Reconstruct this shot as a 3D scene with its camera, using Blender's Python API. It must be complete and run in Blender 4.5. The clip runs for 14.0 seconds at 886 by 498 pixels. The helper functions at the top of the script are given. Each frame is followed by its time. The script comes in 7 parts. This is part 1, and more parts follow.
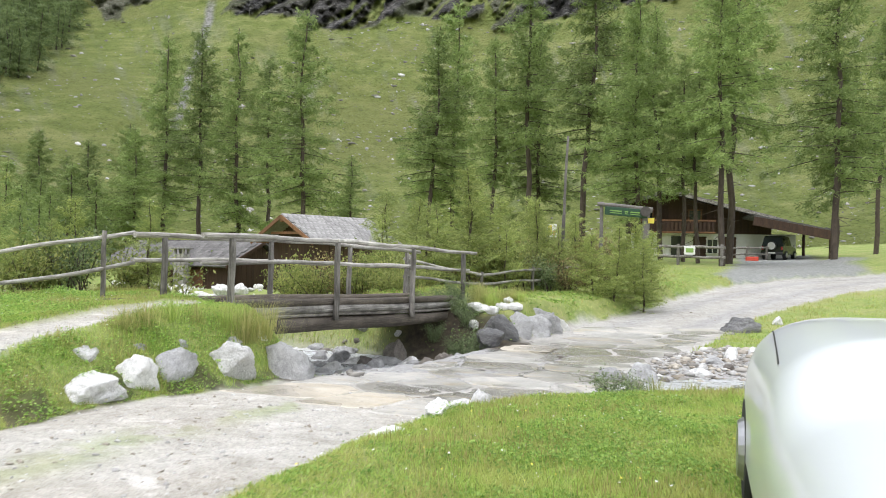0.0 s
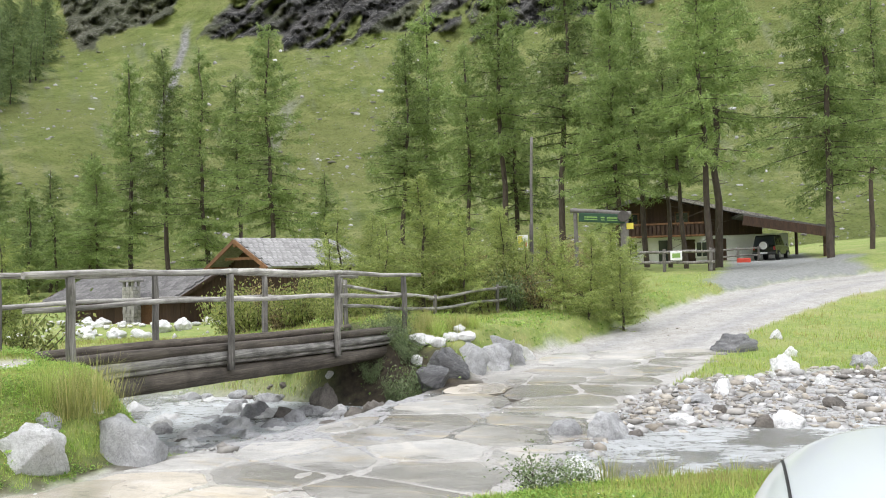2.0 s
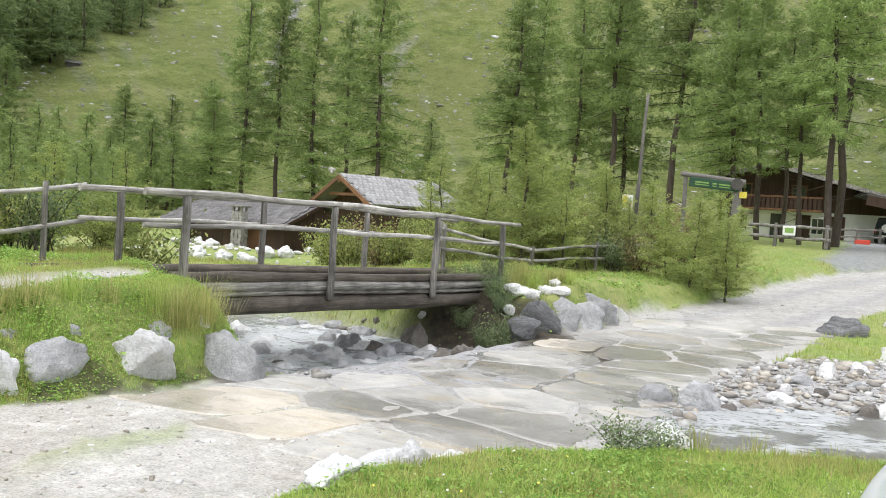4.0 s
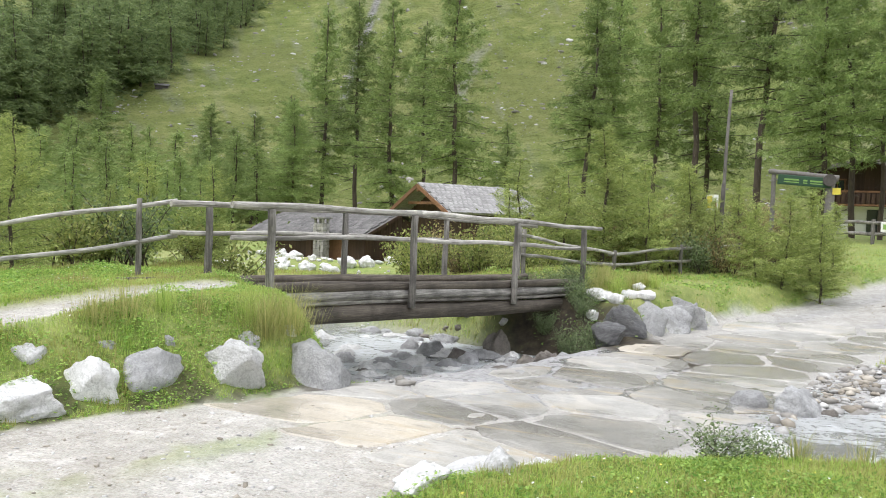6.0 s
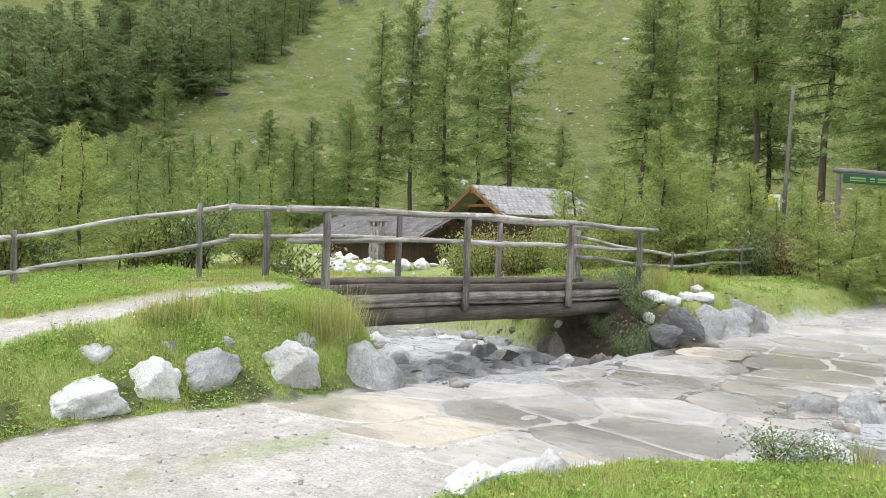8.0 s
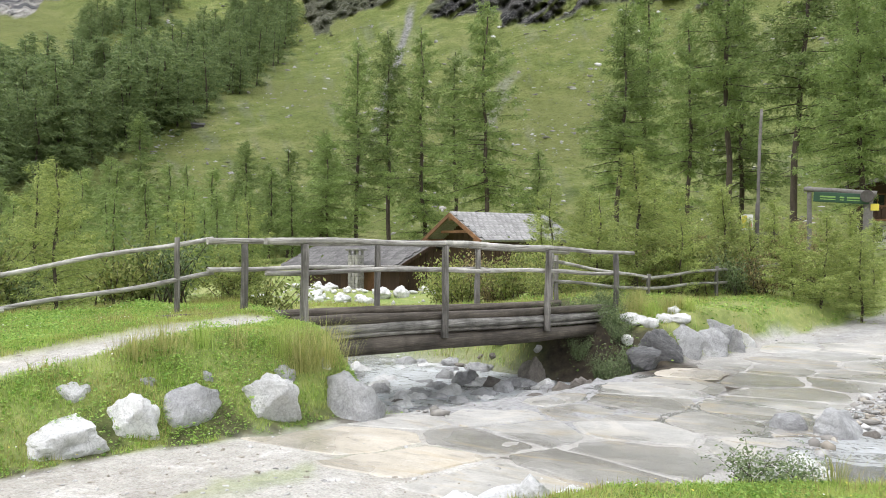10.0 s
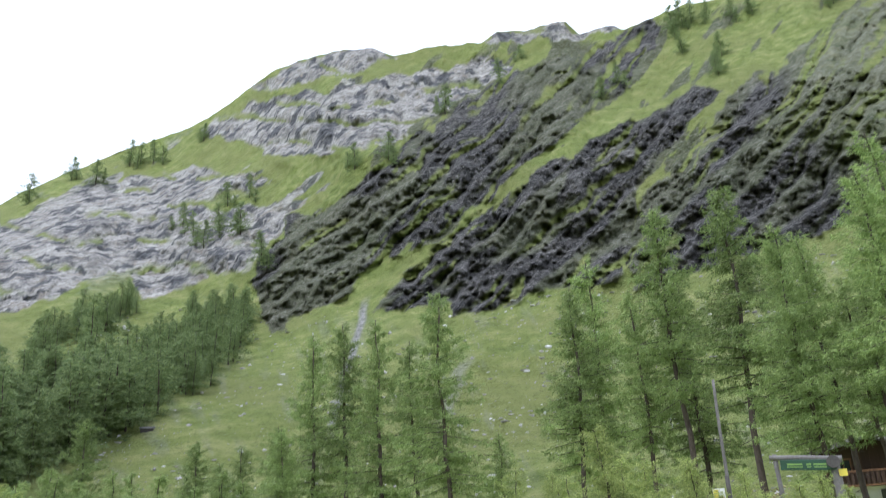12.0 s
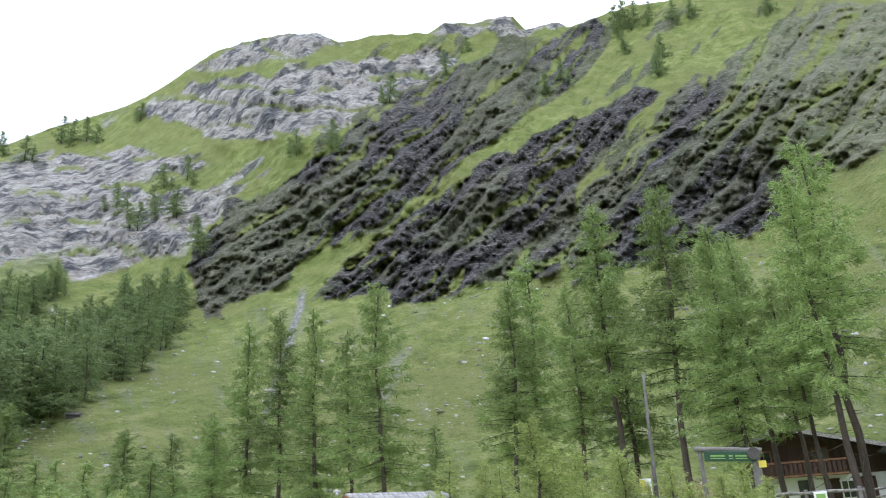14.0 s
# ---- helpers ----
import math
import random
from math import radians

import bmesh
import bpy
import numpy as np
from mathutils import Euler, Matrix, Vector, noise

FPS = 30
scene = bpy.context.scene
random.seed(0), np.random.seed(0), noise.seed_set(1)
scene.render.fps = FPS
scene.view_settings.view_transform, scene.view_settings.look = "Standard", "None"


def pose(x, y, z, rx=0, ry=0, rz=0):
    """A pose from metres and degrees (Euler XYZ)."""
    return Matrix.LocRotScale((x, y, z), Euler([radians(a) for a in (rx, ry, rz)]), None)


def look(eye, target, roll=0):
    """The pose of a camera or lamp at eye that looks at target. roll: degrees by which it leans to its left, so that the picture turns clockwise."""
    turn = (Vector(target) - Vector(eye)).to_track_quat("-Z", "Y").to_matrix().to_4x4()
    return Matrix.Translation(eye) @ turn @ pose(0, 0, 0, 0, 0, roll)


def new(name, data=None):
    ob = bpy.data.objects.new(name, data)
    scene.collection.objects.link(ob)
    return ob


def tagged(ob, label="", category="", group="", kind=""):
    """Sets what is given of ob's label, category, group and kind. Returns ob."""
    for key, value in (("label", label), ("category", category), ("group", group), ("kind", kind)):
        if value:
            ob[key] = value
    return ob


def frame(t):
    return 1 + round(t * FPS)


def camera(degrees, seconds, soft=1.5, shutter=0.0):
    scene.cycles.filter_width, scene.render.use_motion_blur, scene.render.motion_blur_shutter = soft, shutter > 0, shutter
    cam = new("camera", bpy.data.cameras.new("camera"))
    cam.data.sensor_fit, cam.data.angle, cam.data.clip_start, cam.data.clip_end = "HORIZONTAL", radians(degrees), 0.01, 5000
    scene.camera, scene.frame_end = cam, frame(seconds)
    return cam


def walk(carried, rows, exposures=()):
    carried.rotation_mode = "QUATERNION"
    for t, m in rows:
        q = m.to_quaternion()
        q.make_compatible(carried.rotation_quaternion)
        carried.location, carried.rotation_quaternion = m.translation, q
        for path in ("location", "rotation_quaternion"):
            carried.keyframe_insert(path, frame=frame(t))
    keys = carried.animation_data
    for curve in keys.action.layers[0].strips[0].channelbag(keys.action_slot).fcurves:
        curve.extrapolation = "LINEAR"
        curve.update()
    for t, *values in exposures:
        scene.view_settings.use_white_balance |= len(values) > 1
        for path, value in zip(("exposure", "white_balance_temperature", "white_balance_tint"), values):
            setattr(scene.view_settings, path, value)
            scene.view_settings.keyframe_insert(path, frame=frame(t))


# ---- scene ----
cam = camera(58.9, 14.0, soft=0.9, shutter=0.35)
PATH = [
    (0, (0.116, -3.662, 1.397), (-0.316, -1.709, 1.404), 1.3),
    (0.5, (0.284, -2.587, 1.437), (-0.204, -0.649, 1.501), -0.2),
    (1, (0.484, -1.775, 1.48), (0.036, 0.162, 1.691), -1.9),
    (1.5, (0.563, -1.171, 1.523), (0.1, 0.77, 1.654), 0.1),
    (2, (0.613, -0.811, 1.527), (0.199, 1.145, 1.572), -1.6),
    (2.5, (0.58, -0.828, 1.53), (0.107, 1.115, 1.515), 1.1),
    (3, (0.561, -0.801, 1.506), (-0.047, 1.101, 1.4), 4.1),
    (5.5, (0.547, -0.79, 1.503), (-0.191, 1.067, 1.452), 1.8),
    (6, (0.518, -0.775, 1.491), (-0.318, 1.04, 1.411), 2.0),
    (6.5, (0.533, -0.772, 1.497), (-0.318, 1.035, 1.396), 0.6),
    (7, (0.543, -0.774, 1.5), (-0.302, 1.037, 1.42), 0.3),
    (7.5, (0.514, -0.787, 1.486), (-0.485, 0.938, 1.335), -3.0),
    (8, (0.561, -0.796, 1.491), (-0.401, 0.956, 1.413), 1.6),
    (10.5, (0.617, -0.85, 1.524), (-0.263, 0.945, 1.559), -1.0),
    (11, (0.584, -0.821, 1.526), (-0.279, 0.968, 1.769), -2.6),
    (11.5, (0.563, -0.772, 1.553), (-0.263, 0.992, 2.006), -2.8),
    (12, (0.565, -0.791, 1.491), (-0.183, 0.928, 2.189), -3.6),
    (12.5, (0.564, -0.914, 1.44), (-0.132, 0.801, 2.198), -3.9),
    (13, (0.571, -0.978, 1.41), (-0.107, 0.752, 2.149), -3.7),
    (13.5, (0.577, -0.954, 1.434), (-0.082, 0.797, 2.141), -3.7),
    (14, (0.598, -0.865, 1.445), (-0.015, 0.918, 2.112), -3.5),
]
walk(cam, [(t, look(eye, target, roll)) for t, eye, target, roll in PATH], exposures=[(0.0, 0.02, 6550, 11), (10.6, 0.02, 6550, 11), (12.0, 0.04, 5850, 12.5), (14.0, 0.04, 5850, 12.5)])

# ---------- light ----------
world = bpy.data.worlds.new("overcast_sky")
scene.world = world
world.use_nodes = True
wn, wl = world.node_tree.nodes, world.node_tree.links
wn.clear()
sky = wn.new("ShaderNodeTexSky")
sky.sky_type, sky.sun_disc = "NISHITA", False
sky.sun_elevation, sky.sun_rotation = radians(59), radians(153)
sky.dust_density, sky.ozone_density = 4.0, 0.6
veil = wn.new("ShaderNodeMix")
veil.data_type = "RGBA"
veil.inputs["Factor"].default_value = 0.8
# an overcast sky is about twice as bright overhead as near the horizon
way_up = wn.new("ShaderNodeSeparateXYZ")
wl.new(wn.new("ShaderNodeTexCoord").outputs["Generated"], way_up.inputs[0])
cloud = wn.new("ShaderNodeValToRGB")
cloud.color_ramp.elements[0].position, cloud.color_ramp.elements[0].color = 0.0, (0.40, 0.42, 0.455, 1)
cloud.color_ramp.elements[1].position, cloud.color_ramp.elements[1].color = 1.0, (1.0, 1.045, 1.13, 1)
bright = wn.new("ShaderNodeVectorMath")
bright.operation = "SCALE"
bright.inputs["Scale"].default_value = 31.0
wl.new(way_up.outputs["Z"], cloud.inputs[0])
wl.new(cloud.outputs[0], bright.inputs[0])
wl.new(bright.outputs[0], veil.inputs["B"])
bg = wn.new("ShaderNodeBackground")
bg.inputs["Strength"].default_value = 0.085
wout = wn.new("ShaderNodeOutputWorld")
wl.new(sky.outputs[0], veil.inputs["A"])
wl.new(veil.outputs["Result"], bg.inputs[0])
wl.new(bg.outputs[0], wout.inputs[0])
sun = new("sun", bpy.data.lights.new("sun", "SUN"))
sun.data.energy, sun.data.angle, sun.data.color = 1.5, radians(14), (1.0, 0.98, 0.95)
sun.matrix_world = look((-10, -20, 38), (0, 0, 0))

# ---------- numeric helpers ----------
_rng = np.random.RandomState(7)
_lat = _rng.rand(256, 256)


def vnoise(x, y, seed=0):
    """Smooth value noise in 0..1 over a plane."""
    x, y = np.asarray(x, float) + seed * 17.31, np.asarray(y, float) + seed * 9.73
    xi, yi = np.floor(x).astype(int), np.floor(y).astype(int)
    fx, fy = x - xi, y - yi
    fx, fy = fx * fx * (3 - 2 * fx), fy * fy * (3 - 2 * fy)
    a, b = _lat[xi & 255, yi & 255], _lat[(xi + 1) & 255, yi & 255]
    c, d = _lat[xi & 255, (yi + 1) & 255], _lat[(xi + 1) & 255, (yi + 1) & 255]
    return (a * (1 - fx) + b * fx) * (1 - fy) + (c * (1 - fx) + d * fx) * fy


def fbm(x, y, octaves=4, seed=0):
    total, amp, norm = 0, 1.0, 0
    for k in range(octaves):
        total = total + amp * vnoise(x * 2 ** k, y * 2 ** k, seed + k)
        norm += amp
        amp *= 0.5
    return total / norm


def smooth(a, b, x):
    k = np.clip((x - a) / (b - a), 0, 1)
    return k * k * (3 - 2 * k)


def along(x, y, line):
    """Distance to a polyline, the way along it (0..segments), and the side (+ to its left)."""
    x, y = np.asarray(x, float), np.asarray(y, float)
    best, way, side = np.full(x.shape, 1e9), np.zeros(x.shape), np.zeros(x.shape)
    for k, ((ax, ay), (bx, by)) in enumerate(zip(line[:-1], line[1:])):
        dx, dy = bx - ax, by - ay
        s = np.clip(((x - ax) * dx + (y - ay) * dy) / (dx * dx + dy * dy), 0, 1)
        d = np.hypot(x - ax - s * dx, y - ay - s * dy)
        near = d < best
        best = np.where(near, d, best)
        way = np.where(near, k + s, way)
        side = np.where(near, dx * (y - ay) - dy * (x - ax), side)
    return best, way, side


def inside(x, y, poly):
    x, y = np.asarray(x, float), np.asarray(y, float)
    hit = np.zeros(x.shape, bool)
    for (ax, ay), (bx, by) in zip(poly, poly[1:] + poly[:1]):
        if ay != by:
            hit ^= ((ay > y) != (by > y)) & (x < (bx - ax) * (y - ay) / (by - ay) + ax)
    return hit


def soft_inside(x, y, poly, width):
    """1 inside a polygon, 0 outside, eased over width on both sides."""
    d, _, _ = along(x, y, poly + poly[:1])
    d = np.where(inside(x, y, poly), d, -d)
    return smooth(-width, width, d)


# ---------- mesh helpers ----------
def mesh_from(name, verts, faces, mats=(), smooth_shade=False):
    me = bpy.data.meshes.new(name)
    verts, faces = np.asarray(verts, np.float32), np.asarray(faces, np.int32)
    k = faces.shape[1]
    me.vertices.add(len(verts))
    me.vertices.foreach_set("co", verts.ravel())
    me.loops.add(faces.size)
    me.loops.foreach_set("vertex_index", faces.ravel())
    me.polygons.add(len(faces))
    me.polygons.foreach_set("loop_start", np.arange(0, faces.size, k, dtype=np.int32))
    me.polygons.foreach_set("loop_total", np.full(len(faces), k, np.int32))
    if smooth_shade:
        me.polygons.foreach_set("use_smooth", np.ones(len(faces), bool))
    for m in mats:
        me.materials.append(m)
    me.update(calc_edges=True)
    return me


def paint(me, name, rgb):
    layer = me.color_attributes.new(name, "FLOAT_COLOR", "POINT")
    layer.data.foreach_set("color", (rgb if rgb.shape[1] == 4 else np.c_[rgb, np.ones(len(rgb))]).astype(np.float32).ravel())


def part(name, bm, material, parent=None, label="", smooth_shade=False):
    """Links a bmesh as one mesh object under a thing or a part."""
    me = bpy.data.meshes.new(name)
    if smooth_shade:
        for f in bm.faces:
            f.smooth = True
    bm.to_mesh(me)
    bm.free()
    me.materials.append(material)
    ob = new(name, me)
    if parent is not None:
        ob.parent = parent
    if label:
        ob["label"] = label
    return ob


def thing(name, m, label, category, group="", kind=""):
    ob = new(name)
    ob.matrix_basis = m
    return tagged(ob, label, category, group, kind)


def box(bm, size, m=Matrix(), bevel=0.0):
    r = bmesh.ops.create_cube(bm, size=1.0, matrix=m @ Matrix.Diagonal((*size, 1)))
    if bevel:
        edges = {e for v in r["verts"] for e in v.link_edges}
        bmesh.ops.bevel(bm, geom=list(edges), offset=bevel, segments=2, profile=0.6, affect="EDGES")
    return bm


def log_mesh(bm, a, b, r0, r1, rng, sides=10, rings=9, bend=0.02, knots=0.06):
    """A round, slightly crooked and uneven pole from a to b."""
    a, b = Vector(a), Vector(b)
    axis = (b - a).normalized()
    side = axis.cross(Vector((0, 0, 1)) if abs(axis.z) < 0.9 else Vector((1, 0, 0))).normalized()
    up = side.cross(axis)
    ph, ph2 = rng.uniform(0, 6.3), rng.uniform(0, 6.3)
    rows = []
    for i in range(rings + 1):
        s = i / rings
        c = a.lerp(b, s) + (side * math.sin(ph + s * 4.1) + up * math.sin(ph2 + s * 5.3)) * bend * math.sin(math.pi * min(1, max(0, s)))
        r = (r0 + (r1 - r0) * s) * (1 + rng.uniform(-knots, knots))
        rows.append([bm.verts.new(c + (side * math.cos(2 * math.pi * j / sides) + up * math.sin(2 * math.pi * j / sides)) * r * (1 + rng.uniform(-0.03, 0.03))) for j in range(sides)])
    for p, q in zip(rows[:-1], rows[1:]):
        for j in range(sides):
            f = bm.faces.new((p[j], p[(j + 1) % sides], q[(j + 1) % sides], q[j]))
            f.smooth = True
    bm.faces.new(rows[0][::-1])
    bm.faces.new(rows[-1])
    return bm


# ---------- material helpers ----------
def nodes_of(name):
    m = bpy.data.materials.new(name)
    m.use_nodes = True
    nt = m.node_tree
    bsdf = nt.nodes["Principled BSDF"]
    return m, nt, bsdf


def add(nt, kind, **inputs):
    n = nt.nodes.new(kind)
    for key, value in inputs.items():
        key = key.replace("_", " ")
        if hasattr(value, "node"):
            nt.links.new(value, n.inputs[key])
        else:
            n.inputs[key].default_value = value
    return n


def noise_of(nt, scale, detail=5.0, rough=0.6, vector=None, distortion=0.0):
    n = add(nt, "ShaderNodeTexNoise", Scale=scale, Detail=detail, Roughness=rough, Distortion=distortion)
    if vector is not None:
        nt.links.new(vector, n.inputs["Vector"])
    return n.outputs["Fac"]


def ramp_of(nt, fac, stops):
    n = nt.nodes.new("ShaderNodeValToRGB")
    while len(n.color_ramp.elements) < len(stops):
        n.color_ramp.elements.new(0.5)
    for e, (p, c) in zip(n.color_ramp.elements, stops):
        e.position, e.color = p, (*c, 1) if len(c) == 3 else c
    nt.links.new(fac, n.inputs[0])
    return n.outputs[0]


def mix_of(nt, fac, a, b, blend="MIX"):
    n = nt.nodes.new("ShaderNodeMix")
    n.data_type, n.blend_type = "RGBA", blend
    for key, value in (("Factor", fac), ("A", a), ("B", b)):
        sock = n.inputs[key] if key == "Factor" else n.inputs[6 if key == "A" else 7]
        if hasattr(value, "node"):
            nt.links.new(value, sock)
        else:
            sock.default_value = value if key == "Factor" else (*value, 1)
    return n.outputs[2]


def bump_of(nt, bsdf, height, strength=0.4, distance=0.02):
    n = add(nt, "ShaderNodeBump", Strength=strength, Distance=distance, Height=height)
    nt.links.new(n.outputs[0], bsdf.inputs["Normal"])


def object_coords(nt, scale=(1, 1, 1), rot=(0, 0, 0)):
    c = nt.nodes.new("ShaderNodeTexCoord")
    mp = nt.nodes.new("ShaderNodeMapping")
    mp.inputs["Scale"].default_value = scale
    mp.inputs["Rotation"].default_value = rot
    nt.links.new(c.outputs["Object"], mp.inputs[0])
    return mp.outputs[0]


def tint(nt, colour, amount=0.25):
    """Vary a colour from object to object."""
    info = nt.nodes.new("ShaderNodeObjectInfo")
    hsv = nt.nodes.new("ShaderNodeHueSaturation")
    span = add(nt, "ShaderNodeMapRange", Value=info.outputs["Random"])
    span.inputs["To Min"].default_value, span.inputs["To Max"].default_value = 1 - amount, 1 + amount
    nt.links.new(span.outputs[0], hsv.inputs["Value"])
    if hasattr(colour, "node"):
        nt.links.new(colour, hsv.inputs["Color"])
    else:
        hsv.inputs["Color"].default_value = (*colour, 1)
    return hsv.outputs[0]


def simple_mat(name, dark, light, scale=8.0, rough=0.85, bump=0.3, dist=0.01, metal=0.0, stretch=(1, 1, 1), vary=0.15, detail=6.0):
    m, nt, b = nodes_of(name)
    vec = object_coords(nt, stretch)
    n1, n2 = noise_of(nt, scale, detail, 0.65, vec), noise_of(nt, scale * 0.17, 3, 0.5, vec)
    c = ramp_of(nt, n1, [(0.3, dark), (0.7, light)])
    c = mix_of(nt, 0.35, c, ramp_of(nt, n2, [(0.35, dark), (0.65, light)]))
    nt.links.new(tint(nt, c, vary), b.inputs["Base Color"])
    b.inputs["Roughness"].default_value, b.inputs["Metallic"].default_value = rough, metal
    if bump:
        bump_of(nt, b, n1, bump, dist)
    return m


def leaf_mat(name, dark, light, vary=0.2, trans=0.35, patch=None):
    m, nt, b = nodes_of(name)
    geo = nt.nodes.new("ShaderNodeNewGeometry")
    c = ramp_of(nt, geo.outputs["Random Per Island"], [(0.0, dark), (1.0, light)])
    if patch:
        spots = noise_of(nt, 2.6, 4, 0.6, geo.outputs["Position"])
        c = mix_of(nt, ramp_of(nt, spots, [(0.42, (0, 0, 0)), (0.6, (0.7, 0.7, 0.7))]), c, patch)
    c = tint(nt, c, vary)
    nt.links.new(c, b.inputs["Base Color"])
    b.inputs["Roughness"].default_value = 0.6
    b.inputs["Specular IOR Level"].default_value = 0.25
    tr = add(nt, "ShaderNodeBsdfTranslucent", Color=c)
    mx = add(nt, "ShaderNodeMixShader", Fac=trans)
    nt.links.new(b.outputs[0], mx.inputs[1])
    nt.links.new(tr.outputs[0], mx.inputs[2])
    nt.links.new(mx.outputs[0], nt.nodes["Material Output"].inputs[0])
    return m


# ---------- materials ----------
def timber_mat(name, dark, mid, light, rot, stretch, rough=0.85):
    """Weathered round timber with long grain, cracks and blotches."""
    m, nt, b = nodes_of(name)
    geo = nt.nodes.new("ShaderNodeNewGeometry").outputs["Position"]
    turn = nt.nodes.new("ShaderNodeVectorRotate")
    turn.inputs["Axis"].default_value = (0, 0, 1)
    turn.inputs["Angle"].default_value = radians(-rot)
    nt.links.new(geo, turn.inputs["Vector"])
    mp = add(nt, "ShaderNodeMapping", Vector=turn.outputs[0])
    mp.inputs["Scale"].default_value = stretch
    g1, g2, g3 = noise_of(nt, 60, 6, 0.7, mp.outputs[0]), noise_of(nt, 14, 5, 0.65, mp.outputs[0]), noise_of(nt, 3.5, 4, 0.6, geo)
    c = ramp_of(nt, g1, [(0.34, dark), (0.5, mid), (0.66, light)])
    c = mix_of(nt, 0.45, c, ramp_of(nt, g2, [(0.36, dark), (0.62, light)]))
    c = mix_of(nt, ramp_of(nt, g3, [(0.45, (0, 0, 0)), (0.68, (0.55, 0.55, 0.55))]), c, dark)
    nt.links.new(tint(nt, c, 0.22), b.inputs["Base Color"])
    b.inputs["Roughness"].default_value = rough
    bump_of(nt, b, g1, 0.7, 0.012)
    return m


M_weathered = timber_mat("grey_bridge_log", (0.024, 0.021, 0.018), (0.16, 0.147, 0.13), (0.48, 0.455, 0.415), 70, (0.06, 1, 1))
M_post = timber_mat("grey_brown_post", (0.045, 0.04, 0.035), (0.16, 0.148, 0.132), (0.36, 0.338, 0.305), 70, (1, 1, 0.06))
M_rail = timber_mat("bleached_rail_timber", (0.09, 0.08, 0.07), (0.36, 0.34, 0.31), (0.70, 0.67, 0.62), 70, (0.05, 1, 1))
M_beam = timber_mat("dark_wet_beam_timber", (0.024, 0.018, 0.013), (0.085, 0.068, 0.052), (0.21, 0.178, 0.14), 70, (0.06, 1, 1), 0.75)
M_bark = simple_mat("larch_bark", (0.035, 0.026, 0.02), (0.11, 0.085, 0.066), 9, 0.95, 0.8, 0.03, stretch=(1, 1, 0.3))
M_larch = leaf_mat("larch_needles", (0.155, 0.228, 0.073), (0.345, 0.425, 0.157), 0.22, 0.47)
M_larch_young = leaf_mat("young_larch_needles", (0.20, 0.27, 0.075), (0.48, 0.53, 0.185), 0.15, 0.48)
M_spruce = leaf_mat("far_forest_needles", (0.135, 0.195, 0.078), (0.285, 0.355, 0.15), 0.2, 0.48)
M_grass = leaf_mat("grass_blades", (0.22, 0.35, 0.06), (0.56, 0.68, 0.20), 0.1, 0.5, (0.52, 0.50, 0.19))
M_clover = leaf_mat("clover_leaves", (0.12, 0.25, 0.04), (0.44, 0.60, 0.16), 0.1, 0.5)
M_drygrass = leaf_mat("dry_grass_blades", (0.26, 0.26, 0.08), (0.55, 0.48, 0.22), 0.1, 0.45)
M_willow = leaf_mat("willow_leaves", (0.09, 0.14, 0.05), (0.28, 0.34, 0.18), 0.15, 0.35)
M_bush = leaf_mat("bush_leaves", (0.12, 0.175, 0.045), (0.40, 0.41, 0.14), 0.2, 0.4)
def stone_mat(name, dark, mid, light, rough=0.9, moss=0.25, grain=(1, 1, 1)):
    """Rough stone with cracks, grain, stains and a little moss."""
    m, nt, b = nodes_of(name)
    vec = object_coords(nt, grain, (0.5, 0.3, 0.0)) if grain != (1, 1, 1) else nt.nodes.new("ShaderNodeNewGeometry").outputs["Position"]
    n1, n2, n3 = noise_of(nt, 9, 8, 0.72, vec, 0.5), noise_of(nt, 2.3, 5, 0.6, vec), noise_of(nt, 45, 4, 0.7, vec)
    c = ramp_of(nt, n1, [(0.30, dark), (0.5, mid), (0.68, light)])
    c = mix_of(nt, 0.35, c, ramp_of(nt, n2, [(0.35, dark), (0.6, light)]))
    c = mix_of(nt, 0.25, c, ramp_of(nt, n3, [(0.35, dark), (0.65, light)]))
    n4 = noise_of(nt, 3.4, 6, 0.62, vec, 1.6)
    c = mix_of(nt, ramp_of(nt, n4, [(0.475, (0, 0, 0)), (0.497, (0.42, 0.42, 0.42)), (0.52, (0, 0, 0))]), c, dark)
    c = mix_of(nt, ramp_of(nt, n2, [(0.60, (0, 0, 0)), (0.70, (moss, moss, moss))]), c, (0.10, 0.12, 0.04))
    nt.links.new(tint(nt, c, 0.16), b.inputs["Base Color"])
    b.inputs["Roughness"].default_value = rough
    h = nt.nodes.new("ShaderNodeMath")
    nt.links.new(n1, h.inputs[0])
    nt.links.new(n3, h.inputs[1])
    bump_of(nt, b, h.outputs[0], 0.9, 0.04)
    return m


M_white_rock = stone_mat("white_lichen_stone", (0.38, 0.372, 0.355), (0.85, 0.845, 0.83), (0.95, 0.945, 0.93), moss=0.4)
M_grey_rock = stone_mat("grey_gneiss_stone", (0.19, 0.188, 0.185), (0.39, 0.388, 0.388), (0.60, 0.60, 0.60))
M_dark_rock = stone_mat("dark_wet_stone", (0.025, 0.025, 0.027), (0.10, 0.10, 0.104), (0.34, 0.335, 0.33), 0.55, 0.2, (0.15, 0.3, 0.9))
M_brown_rock = stone_mat("brownish_stream_stone", (0.06, 0.05, 0.042), (0.16, 0.14, 0.12), (0.32, 0.29, 0.25), 0.7)

